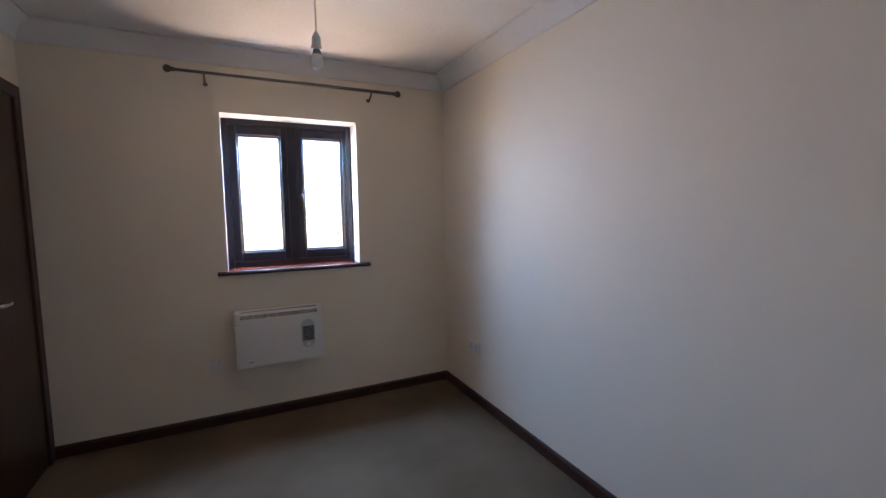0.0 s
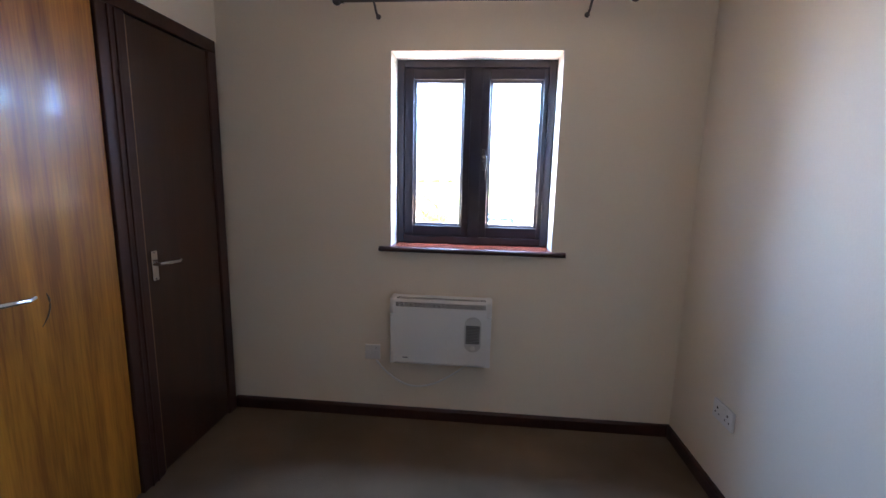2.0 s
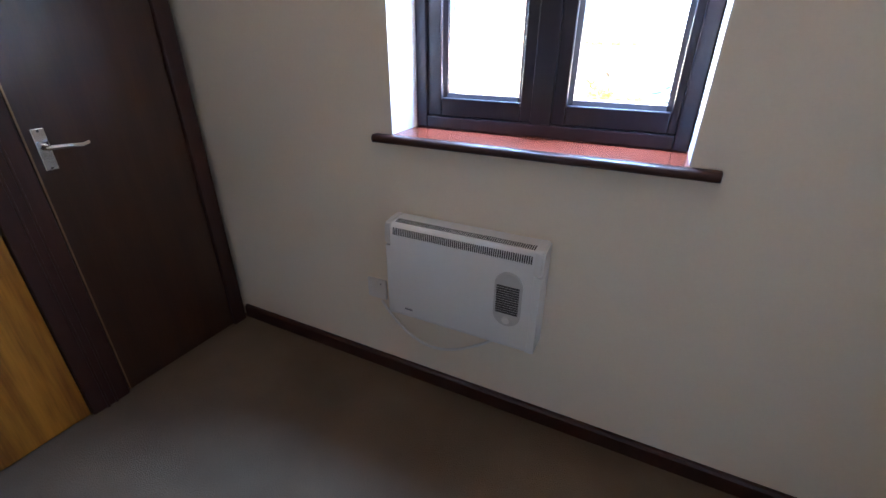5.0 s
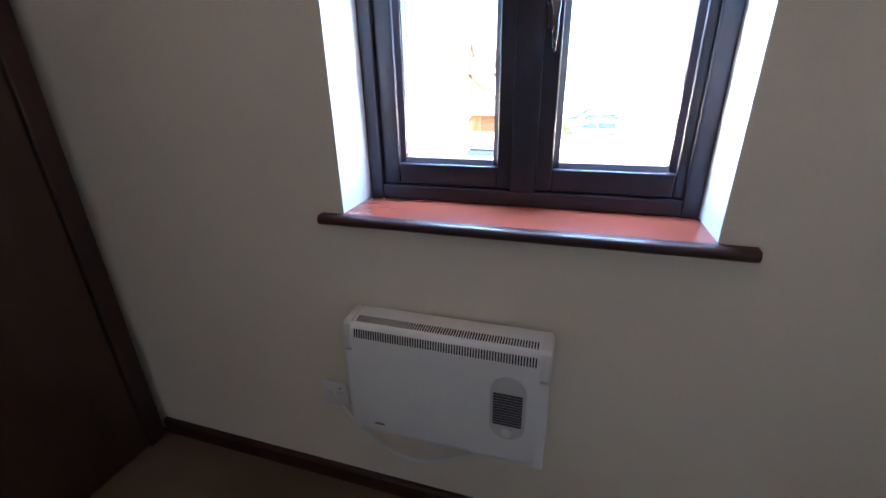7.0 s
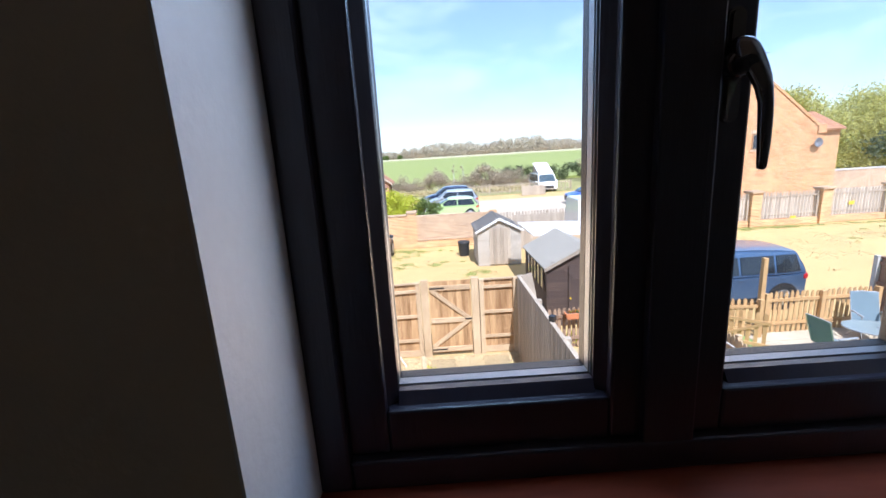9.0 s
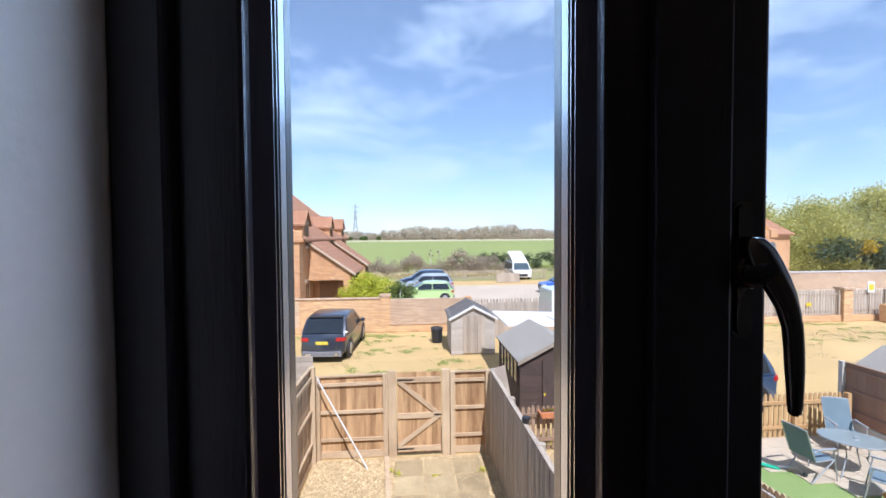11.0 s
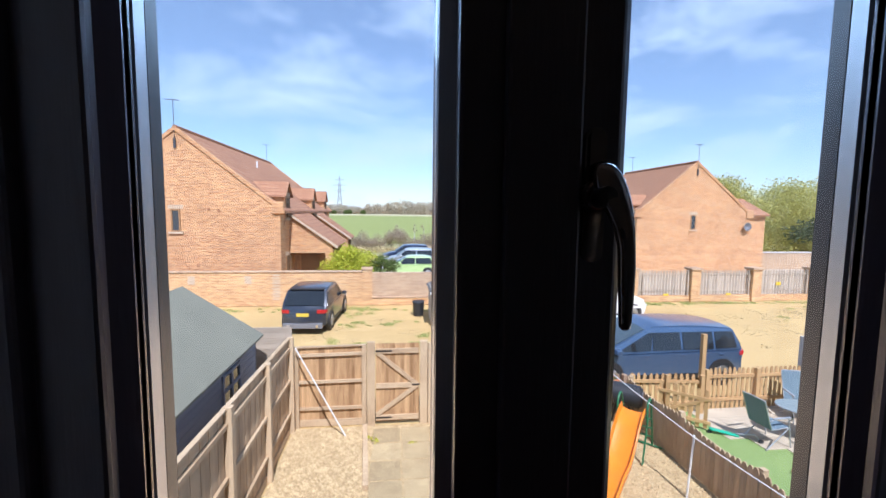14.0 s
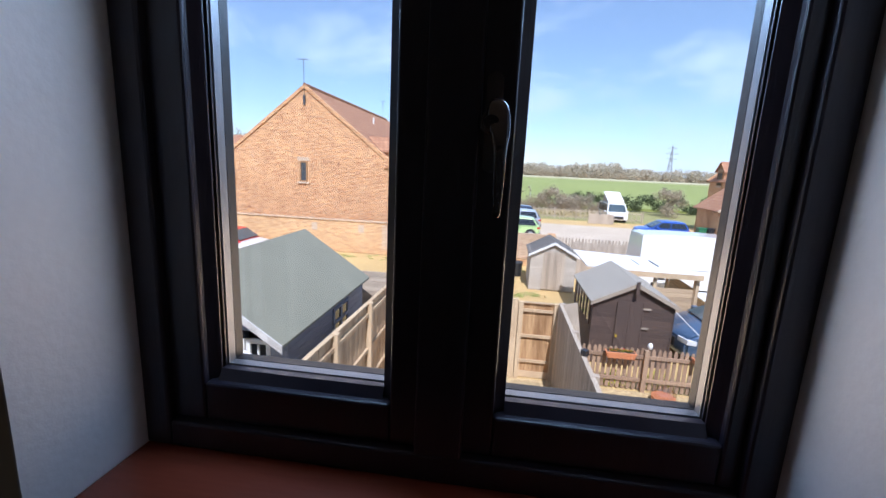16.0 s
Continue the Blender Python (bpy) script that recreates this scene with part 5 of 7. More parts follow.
def house(label, xf, s, y0, y1, eave, apex, width, dormers, porches, upper):
    """A brick house with its gable towards -y. xf: its front eaves; s: which way the front looks along x."""
    t = thing("house", label, "house")
    xb = xf - s * width
    xm = (xf + xb) / 2
    bm = bmesh.new()
    prism(bm, [(xf, G), (xb, G), (xb, eave), (xm, apex - 0.12), (xf, eave)], "y", y0, y1)
    part("wall", bm, BRICK, t)
    rise = apex - eave
    for xe, nm in ((xf + s * 0.25, 1), (xb - s * 0.25, -1)):
        ze = eave - rise * 0.25 / (width / 2)
        bm = bmesh.new()
        roof_slab(bm, [(xm, y0 - 0.02, apex), (xe, y0 - 0.02, ze), (xe, y1 + 0.1, ze), (xm, y1 + 0.1, apex)], 0.12)
        part("roof", bm, TILES, t, "brown-red tiled roof")
        bm = bmesh.new()
        for yv in (y0 - 0.06, y1 - 0.2):
            roof_slab(bm, [(xm, yv, apex + 0.06), (xe, yv, ze + 0.06), (xe, yv + 0.30, ze + 0.06), (xm, yv + 0.30, apex + 0.06)], 0.22)
        part("verge", bm, BRICK, t, "brick verge parapet")
    bm = bmesh.new()
    rod(bm, (xm, y0, apex + 0.02), (xm, y1, apex + 0.02), 0.11, None, 10)
    part("ridge", bm, TILES, t)
    for xq in (xf - s * 0.10, xb + s * 0.10):
        part("kneeler", B(xq - 0.30, xq + 0.30, y0 - 0.10, y0 + 0.14, eave - 0.35, eave + 0.28, 0.02), BRICK, t)
    small_window(t, pose(xm - 0.12, y0, 0.22), 0.46, 1.18)
    # dormers on the front
    for y in (y0 + k for k in dormers):
        d = B(min(xf - s * 1.6, xf + s * 0.02), max(xf - s * 1.6, xf + s * 0.02), y - 0.65, y + 0.65, eave - 1.2, eave + 0.75)
        dm = part("dormer", d, BRICK, t)
        bm = bmesh.new()
        prism(bm, [(y - 0.65, eave + 0.75), (y + 0.65, eave + 0.75), (y, eave + 1.40)], "x", min(xf - s * 1.0, xf + s * 0.01), max(xf - s * 1.0, xf + s * 0.01))
        part("dormer_gable", bm, OAK, dm, "dark timber dormer gable")
        bm = bmesh.new()
        for sy in (-1, 1):
            roof_slab(bm, [(xf + s * 0.16, y, eave + 1.48), (xf + s * 0.16, y + sy * 0.82, eave + 0.64), (xf - s * 2.4, y + sy * 0.82, eave + 0.64), (xf - s * 2.4, y, eave + 1.48)], 0.08)
        part("dormer_roof", bm, TILES, dm)
        small_window(dm, pose(xf + s * 0.03, y, eave - 0.62, 0, 0, 90 * s), 0.86, 1.25, 2)
    small_window(t, pose(xf + s * 0.01, y0 + 1.55, -2.25, 0, 0, 90 * s), 0.95, 1.1, 2)
    if len(dormers) > 2:
        small_window(t, pose(xf + s * 0.01, y0 + dormers[2], -2.25, 0, 0, 90 * s), 0.95, 1.1, 2)
    # catslide porches
    for ya, yb in ((y0 + p, y0 + q) for p, q in porches):
        xo, zt, zo = xf + s * 2.45, 0.66 + upper, -1.22 + upper
        po = part("porch", porch_mesh(xf, xo, s, ya, yb, zt, zo), BRICK, t)
        bm = bmesh.new()
        roof_slab(bm, [(xf - s * 0.9, ya - 0.16, zt + 0.80), (xo + s * 0.28, ya - 0.16, zo - 0.05), (xo + s * 0.28, yb + 0.16, zo - 0.05), (xf - s * 0.9, yb + 0.16, zt + 0.80)], 0.10)
        part("porch_roof", bm, TILES, po)
        part("porch_door", B(min(xf + s * 0.4, xf + s * 1.5), max(xf + s * 0.4, xf + s * 1.5), ya + 1.18, ya + 1.24, G, G + 2.0), OAK, po, "oak front door in the porch")
        bm = bmesh.new()
        roof_slab(bm, [(xf - s * 0.1, ya - 0.18, zt + 0.10), (xo + s * 0.30, ya - 0.18, zo - 0.03), (xo + s * 0.30, ya - 0.10, zo - 0.03), (xf - s * 0.1, ya - 0.10, zt + 0.10)], 0.16)
        part("porch_bargeboard", bm, RENDER, po)
    # roof light, vent pipes, aerial, dish, rear wing
    sl = rise / (width / 2)
    at = lambda f: xf - s * width / 2 * f
    bm = bmesh.new()
    roof_slab(bm, [(at(0.42), y0 + 5.6, eave + rise * 0.42 + 0.08), (at(0.22), y0 + 5.6, eave + rise * 0.22 + 0.08), (at(0.22), y0 + 6.5, eave + rise * 0.22 + 0.08), (at(0.42), y0 + 6.5, eave + rise * 0.42 + 0.08)], 0.10)
    part("roof_light", bm, LEADGLASS, t)
    bm = bmesh.new()
    rod(bm, (at(0.70), y0 + 8.0, eave + rise * 0.66), (at(0.70), y0 + 8.0, eave + rise * 0.70 + 0.45), 0.06, None, 8)
    part("vent_pipe", bm, WHITEWOOD, t)
    for ya, h in ((y0 - 0.05, 1.35), (y1 - 1.2, 1.5)):
        bm = bmesh.new()
        rod(bm, (xm, ya, apex - 1.0), (xm, ya, apex + h), 0.015, None, 6)
        rod(bm, (xm - 0.38, ya, apex + h), (xm + 0.30, ya, apex + h - 0.04), 0.012, None, 6)
        for k in range(7):
            x = xm - 0.36 + k * 0.10
            rod(bm, (x, ya - 0.12, apex + h), (x, ya + 0.12, apex + h), 0.008, None, 4)
        box(bm, xm - 0.06, xm + 0.06, ya - 0.02, ya + 0.06, apex - 1.05, apex - 0.55)
        part("aerial", bm, DARKMETAL, t, "rooftop television aerial")
    bm = bmesh.new()
    n = 16
    cx, cz = xb + s * 0.45, 0.50
    ring0 = [bm.verts.new((cx + 0.34 * math.cos(6.2832 * k / n), y0 - 0.30, cz + 0.34 * math.sin(6.2832 * k / n))) for k in range(n)]
    c0 = bm.verts.new((cx, y0 - 0.18, cz))
    for k in range(n):
        bm.faces.new((ring0[k], ring0[(k + 1) % n], c0))
    rod(bm, (cx, y0 - 0.19, cz), (cx + s * 0.12, y0, cz - 0.2), 0.025, None, 6)
    rod(bm, (cx, y0 - 0.28, cz - 0.3), (cx, y0 - 0.62, cz - 0.05), 0.015, None, 6)
    part("satellite_dish", bm, GREY, t, "grey satellite dish")
    xw0, xw1 = sorted((xb + s * 0.3, xb - s * 2.0))
    part("rear_wing", B(xw0, xw1, y0 + 0.7, y0 + 6.0, G, eave + 0.02), BRICK, t)
    bm = bmesh.new()
    ym = y0 + 3.35
    for sy in (-1, 1):
        roof_slab(bm, [(xb - s * 2.15, ym, eave + 1.35), (xb - s * 2.15, ym + sy * 2.95, eave - 0.05), (xb + s * 2.0, ym + sy * 2.95, eave - 0.05), (xb + s * 2.0, ym, eave + 1.35)], 0.12)
    part("rear_wing_roof", bm, TILES, t)
    bm = bmesh.new()
    for k, (dx, z) in enumerate(((1.5, 1.35), (4.1, 1.25), (0.9, -1.6), (-3.6, -1.5), (2.0, 1.3))):
        box(bm, xm + dx - 0.07, xm + dx + 0.07, y0 - 0.03, y0, z, z + 0.14)
    part("air_brick", bm, TILES, t)
    return t


def porch_mesh(xf, xo, s, ya, yb, zt, zo):
    bm = bmesh.new()
    a, b = sorted((xf, xo))
    # front gable wall over an open recess, pier at the outer corner, outer wall and back
    prism(bm, [(xf, zt), (xo, zo), (xo, zo - 0.45), (xf, zo - 0.45)], "y", ya, ya + 0.22)
    x2 = xo - s * 0.42
    box(bm, min(xo, x2), max(xo, x2), ya + 0.001, ya + 0.40, G, zo - 0.45)
    x3 = xo - s * 0.22
    box(bm, min(xo, x3), max(xo, x3), ya + 0.40, yb, G, zo - 0.25)
    prism(bm, [(xf, zt), (xo, zo), (xo, G), (xf, G)], "y", ya + 1.25, yb)
    return bm


house("orange brick house with a tiled roof, dormers and a gable end", -5.09, 1, 26.0, 42.9, 1.55, 5.56, 10.2, (1.5, 9.2, 14.6), ((1.9, 6.4), (9.6, 12.0)), 0.60)
house("orange brick house with a tiled roof across the drive", 19.9, -1, 34.0, 44.6, 1.52, 5.56, 9.8, (1.7, 8.8), ((2.5, 6.5),), 0.42)
# the house the room is in: outer walls below and beside the room, and its roof
bm = bmesh.new()
box(bm, -6, 9, YS - 4.0, YO - 0.02, G, -0.26)
solid("own_house_lower_storey", bm, BRICK, "brick lower storey of the house with the room", "house", kind="structure")
bm = bmesh.new()
roof_slab(bm, [(-6, YO + 0.15, H + 0.10), (9, YO + 0.15, H + 0.10), (9, -0.9, H + 2.4), (-6, -0.9, H + 2.4)], 0.12)
roof_slab(bm, [(-6, -5.5, H + 0.10), (9, -5.5, H + 0.10), (9, -0.9, H + 2.4), (-6, -0.9, H + 2.4)], 0.12)
solid("own_house_roof", bm, TILES, "tiled roof over the room", "roof", kind="structure")
bm = bmesh.new()
box(bm, -6, XL - 0.76, YS - 4.0, YO - 0.02, -0.26, H + 0.1)
box(bm, XR + 0.13, 9, YS - 4.0, YO - 0.02, -0.26, H + 0.1)
solid("own_house_upper_storey", bm, BRICK, "brick upper storey beside the room", "house", kind="structure")


# ---- vehicles ----
def wheel(t, x, y, r, s):
    bm = bmesh.new()
    rod(bm, (x, y - s * 0.09, r), (x, y + s * 0.09, r), r, None, 24)
    bmesh.ops.bevel(bm, geom=[e for e in bm.edges if abs(e.calc_length()) < r], offset=0.025, segments=2, affect="EDGES")
    w = part("wheel", bm, TYRE, t, "black tyre on a silver rim", smooth=True)
    bm = bmesh.new()
    rod(bm, (x, y + s * 0.088, r), (x, y + s * 0.096, r), r * 0.66, r * 0.60, 20)
    for k in range(5):
        a = k * 1.2566
        box(bm, 0, r * 0.6, -0.03, 0.03, -0.008, 0.008, 0, Matrix.Translation((x, y + s * 0.1, r)) @ Matrix.Rotation(radians(90), 4, "X") @ Matrix.Rotation(a, 4, "Z"))
    part("rim", bm, ALLOY, w)


def round_off(t, L, half, zb):
    """Bow the ends, draw in the corners and crown the roof and bonnet of a car."""
    mid = L / 2
    for ob in t.children:
        if ob.name.startswith("wheel"):
            continue
        bm = bmesh.new()
        bm.from_mesh(ob.data)
        for k in range(-3, 4):
            bmesh.ops.bisect_plane(bm, geom=bm.verts[:] + bm.edges[:] + bm.faces[:], plane_co=(0, half * k / 3.6, 0), plane_no=(0, 1, 0))
        for u in (-0.93, -0.84, -0.74, -0.64, 0.64, 0.74, 0.84, 0.93):
            bmesh.ops.bisect_plane(bm, geom=bm.verts[:] + bm.edges[:] + bm.faces[:], plane_co=(mid + mid * u, 0, 0), plane_no=(1, 0, 0))
        for v in bm.verts:
            x, y, z = v.co
            u, w = (x - mid) / mid, min(1.1, abs(y) / half)
            tuck = max(0.0, abs(u) - 0.62) / 0.38
            v.co.x = mid + (x - mid) * (1 - 0.075 * abs(u) ** 4 * w * w)
            v.co.y = y * (1 - 0.10 * tuck * tuck) * (1 - 0.05 * max(0.0, 0.45 - z) / 0.2)
            v.co.z = z + 0.045 * (1 - w * w) * min(1.0, max(0.0, (z - 0.75) / 0.2))
        bm.to_mesh(ob.data)
        bm.free()


def car(label, m, L, W, body, cabin, paint_mat, wheels, r=0.32, category="car", roof_mat=None, lamps=True, plate=True, pillars=(0.5,), rear_glass=True, side_glass=None, side_polys=None, name="car", group=""):
    """body: side outline of the lower shell; cabin: four corners rear-belt, rear-roof, front-roof, front-belt. The front looks along +x of m."""
    t = thing(name, label, category, m, group)
    (xa, zb), (xb, zr), (xc, zr2), (xd, zb2) = cabin
    half = W / 2
    taper = lambda z: half * (1 - 0.17 * max(0.0, z - zb) / max(0.1, zr - zb))
    bm = bmesh.new()
    prism(bm, body, "y", -half, half)
    bmesh.ops.bevel(bm, geom=[e for e in bm.edges if abs(e.verts[0].co.y - e.verts[1].co.y) < 0.01], offset=0.07, segments=3, affect="EDGES")
    part("body", bm, paint_mat, t, smooth=True)
    bm = bmesh.new()
    n = 5
    roofline = [(xb + (xc - xb) * k / n, zr + (zr2 - zr) * k / n + 0.05 * math.sin(math.pi * k / n)) for k in range(n + 1)]
    prism(bm, [(xa, zb - 0.05)] + roofline + [(xd, zb2 - 0.05)], "y", -1, 1)
    for v in bm.verts:
        v.co.y *= taper(v.co.z)
    bmesh.ops.bevel(bm, geom=[e for e in bm.edges if abs(e.verts[0].co.y - e.verts[1].co.y) < 0.1 or e.verts[0].co.z > zr - 0.02], offset=0.035, segments=2, affect="EDGES")
    part("cabin", bm, roof_mat or paint_mat, t, smooth=True)
    # glass: screen, back light, side lights cut by pillars

    def lerp(a, b, f):
        return (a[0] + (b[0] - a[0]) * f, a[1] + (b[1] - a[1]) * f)

    def cross_pane(name, a, b, out):
        p, q = lerp(a, b, 0.10), lerp(a, b, 0.88)
        bm = bmesh.new()
        d = Vector((q[1] - p[1], 0, -(q[0] - p[0]))).normalized() * out
        vs = []
        for (x, z), k in ((p, 0.90), (q, 0.88)):
            for sy in (-1, 1):
                vs.append((x, sy * taper(z) * k, z))
        for off in (0.012, -0.02):
            for v in vs:
                bm.verts.new(Vector(v) + d * off)
        bm.verts.ensure_lookup_table()
        V = bm.verts
        for f in ((0, 1, 3, 2), (4, 6, 7, 5), (0, 2, 6, 4), (1, 5, 7, 3), (0, 4, 5, 1), (2, 3, 7, 6)):
            bm.faces.new([V[i] for i in f])
        part(name, bm, SCREENGLASS if name == "windscreen" else CARGLASS, t)
    cross_pane("windscreen", (xd, zb2), (xc, zr2), 1)
    if rear_glass:
        cross_pane("rear_window", (xa, zb), (xb, zr), -1)
    cuts = [0.0, *pillars, 1.0]
    lo_a, lo_b = side_glass or (0.05, 0.95)
    for s in (-1, 1):
        for u0, u1 in zip(cuts, cuts[1:]):
            u0, u1 = lo_a + (lo_b - lo_a) * u0 + 0.008, lo_a + (lo_b - lo_a) * u1 - 0.008
            low0, low1 = lerp((xa, zb), (xd, zb2), u0), lerp((xa, zb), (xd, zb2), u1)
            top0, top1 = ((min(max(q[0], xb + 0.06), xc - 0.03), zr) for q in (low0, low1))
            pts = side_polys or [lerp(low0, top0, 0.06), lerp(low1, top1, 0.06), lerp(low1, top1, 0.88), lerp(low0, top0, 0.88)]
            bm = bmesh.new()
            fa = [bm.verts.new((x, s * (taper(z) + 0.008), z)) for x, z in pts]
            fb = [bm.verts.new((x, s * (taper(z) - 0.02), z)) for x, z in pts]
            bm.faces.new(fa)
            bm.faces.new(fb[::-1])
            for k in range(4):
                bm.faces.new((fa[k], fb[k], fb[(k + 1) % 4], fa[(k + 1) % 4]))
            part("side_window", bm, CARGLASS, t)
        part("sill", B(wheels[0] + r + 0.06, wheels[1] - r - 0.06, s * half - 0.03, s * half + 0.012, 0.20, 0.33, 0.01), TRIM, t)
        mx = xd - 0.45
        mb = B(mx - 0.09, mx + 0.09, min(s * (half + 0.02), s * (half + 0.2)), max(s * (half + 0.02), s * (half + 0.2)), zb2 + 0.02, zb2 + 0.16, 0.03)
        part("door_mirror", mb, paint_mat if roof_mat is None else roof_mat, t)
        for wx in wheels:
            wheel(t, wx, s * (half - 0.08), r, s)
            bm = bmesh.new()
            rod(bm, (wx, s * (half - 0.10), r + 0.01), (wx, s * (half + 0.004), r + 0.01), r + 0.06, None, 24)
            part("wheel_arch", bm, TRIM, t)
        for fx in pillars:
            x = xa + (xd - xa) * fx
            part("door_handle", B(x - 0.22, x - 0.06, s * half - 0.01, s * half + 0.02, zb - 0.16, zb - 0.12, 0.008), paint_mat, t)
    x_back, x_front = min(p[0] for p in body), max(p[0] for p in body)
    if lamps:
        for s in (-1, 1):
            part("tail_lamp", B(x_back - 0.015, x_back + 0.22, min(s * (half - 0.34), s * (half + 0.012)), max(s * (half - 0.34), s * (half + 0.012)), zb - 0.21, zb - 0.08, 0.02), REDLIGHT, t, "red tail lamp")
            part("headlamp", B(x_front - 0.32, x_front - 0.02, min(s * (half - 0.36), s * (half + 0.008)), max(s * (half - 0.36), s * (half + 0.008)), 0.60, 0.74, 0.02), HEADLIGHT, t, "clear headlamp")
        part("bumper", B(x_back - 0.03, x_back + 0.10, -half + 0.08, half - 0.08, 0.26, 0.46, 0.03), TRIM, t)
        part("grille", B(x_front - 0.10, x_front + 0.012, -half + 0.42, half - 0.42, 0.40, 0.66, 0.02), TRIM, t)
    if plate:
        part("number_plate", B(x_back - 0.022, x_back + 0.02, -0.26, 0.26, zb - 0.30, zb - 0.19), YPLATE, t, "yellow rear number plate")
    if category == "car":
        round_off(t, L, half, zb)
    return t


def hatch(L, h, zb, nose=0.9):
    """Side outline of an ordinary car from rear to front."""
    return [(0.0, 0.28), (L, 0.26), (L + 0.02, 0.55), (L - 0.06, 0.76), (L - nose, zb - 0.02), (0.10, zb), (0.0, zb - 0.18)]


bw = car("dark grey estate car parked nose to the brick wall", pose(-2.50, 18.85, G, 0, 0, 86), 4.5, 1.84, hatch(4.45, 1.66, 1.04, 1.25), [(0.06, 1.00), (0.70, 1.58), (2.45, 1.63), (3.40, 1.00)], paint("slate_grey_car_paint", (0.032, 0.040, 0.058)), (0.85, 3.65), 0.37, pillars=(0.30, 0.66))
part("spoiler", B(0.62, 0.98, -0.66, 0.66, 1.61, 1.65, 0.012), TRIM, bw)
part("rear_valance", B(-0.045, 0.10, -0.74, 0.74, 0.24, 0.44, 0.02), GREY, bw, "grey rear valance")
for sy in (-0.55, 0.55):
    bm = bmesh.new()
    rod(bm, (-0.07, sy, 0.33), (0.05, sy, 0.33), 0.055, None, 14)
    part("exhaust_tip", bm, CHROME, bw, "chrome exhaust tip")
car("blue people carrier parked behind the picket fences", pose(10.98, 14.05, G, 0, 0, 180), 5.15, 1.84, [(0.0, 0.30), (5.08, 0.26), (5.15, 0.50), (5.10, 0.72), (4.86, 0.86), (4.45, 0.98), (0.10, 1.02), (0.0, 0.80)], [(0.08, 1.02), (0.46, 1.54), (2.95, 1.62), (4.52, 0.97)], paint("metallic_blue_car_paint", (0.070, 0.125, 0.225), 0.30), (0.90, 4.20), 0.34, pillars=(0.22, 0.48, 0.72), side_glass=(0.05, 0.90))
car("white small car with a red roof parked by the wall", pose(-13.4, 20.9, G, 0, 0, 0), 3.8, 1.7, hatch(3.8, 1.4, 0.92, 0.95), [(0.08, 0.92), (0.38, 1.36), (2.2, 1.38), (2.85, 0.92)], paint("white_car_paint", (0.75, 0.75, 0.74), 0), (0.65, 3.1), 0.31, roof_mat=paint("red_roof_paint", (0.62, 0.03, 0.025), 0))
car("lime green hatchback parked on the drive", pose(4.1, 33.6, G, 0, 0, 180), 4.2, 1.75, hatch(4.2, 1.45, 0.93), [(0.10, 0.93), (0.55, 1.42), (2.2, 1.44), (3.2, 0.93)], paint("lime_green_car_paint", (0.48, 0.66, 0.27), 0), (0.75, 3.4), 0.32, group="cars on the drive")
car("silver estate car parked on the drive", pose(4.55, 38.2, G, 0, 0, 180), 4.5, 1.8, hatch(4.5, 1.5, 0.98), [(0.10, 0.98), (0.55, 1.55), (2.6, 1.57), (3.5, 0.98)], paint("silver_car_paint", (0.52, 0.55, 0.58), 0.5), (0.8, 3.65), 0.33, group="cars on the drive")
car("dark blue car parked on the drive", pose(4.4, 41.6, G, 0, 0, 180), 4.5, 1.8, hatch(4.6, 1.5, 1.02), [(0.10, 1.02), (0.55, 1.60), (2.6, 1.62), (3.5, 1.02)], paint("navy_car_paint", (0.03, 0.05, 0.11), 0.3), (0.8, 3.65), 0.34, group="cars on the drive")
car("bright blue hatchback parked before the far house", pose(15.6, 37.2, G, 0, 0, 180), 4.0, 1.72, hatch(3.95, 1.4, 0.9), [(0.10, 0.9), (0.5, 1.38), (2.1, 1.40), (3.0, 0.9)], paint("bright_blue_car_paint", (0.02, 0.10, 0.50), 0.2), (0.7, 3.2), 0.31, group="cars on the drive")
vn = car("white high-roof panel van parked in the yard", pose(6.85, 21.05, G), 5.4, 2.0, [(0.0, 0.30), (5.25, 0.26), (5.34, 0.60), (5.20, 0.92), (4.60, 1.18), (0.0, 1.20)], [(0.0, 1.20), (0.06, 2.42), (3.50, 2.44), (4.72, 1.14)], paint("white_van_paint", (0.80, 0.80, 0.78), 0), (0.9, 4.70), 0.34, category="van", name="van", pillars=(), rear_glass=False, side_polys=[(3.42, 1.28), (4.30, 1.24), (3.86, 1.80), (3.42, 1.84)], plate=False)
for sy in (-1, 1):
    part("cargo_door_seam", B(3.22, 3.235, min(sy * 0.99, sy * 1.004), max(sy * 0.99, sy * 1.004), 0.35, 1.15), TRIM, vn)
    part("rub_strip", B(0.1, 5.0, min(sy * 0.99, sy * 1.012), max(sy * 0.99, sy * 1.012), 0.55, 0.66), PLASTIC, vn)
cp = car("white camper van with its roof raised", pose(12.85, 51.5, G, 0, 0, -90), 4.6, 2.0, [(0.0, 0.3), (4.55, 0.3), (4.6, 0.6), (4.5, 1.0), (0.0, 1.0)], [(0.0, 1.0), (0.15, 1.9), (3.7, 1.9), (4.35, 1.0)], paint("cream_camper_paint", (0.78, 0.77, 0.73), 0), (0.9, 3.7), 0.33, category="camper van", name="camper_van", pillars=(0.4, 0.7), lamps=True)
bm = bmesh.new()
prism(bm, [(3.55, 1.94), (3.50, 2.02), (1.10, 2.98), (1.00, 2.90)], "y", -0.80, 0.80)
bmesh.ops.bevel(bm, geom=bm.edges[:], offset=0.02, segments=2, affect="EDGES")
part("raised_roof", bm, WHITEROOF, cp, "raised white camping roof panel")
bm = bmesh.new()
prism(bm, [(3.40, 1.92), (1.15, 2.86), (0.70, 1.92)], "y", -0.72, 0.72)
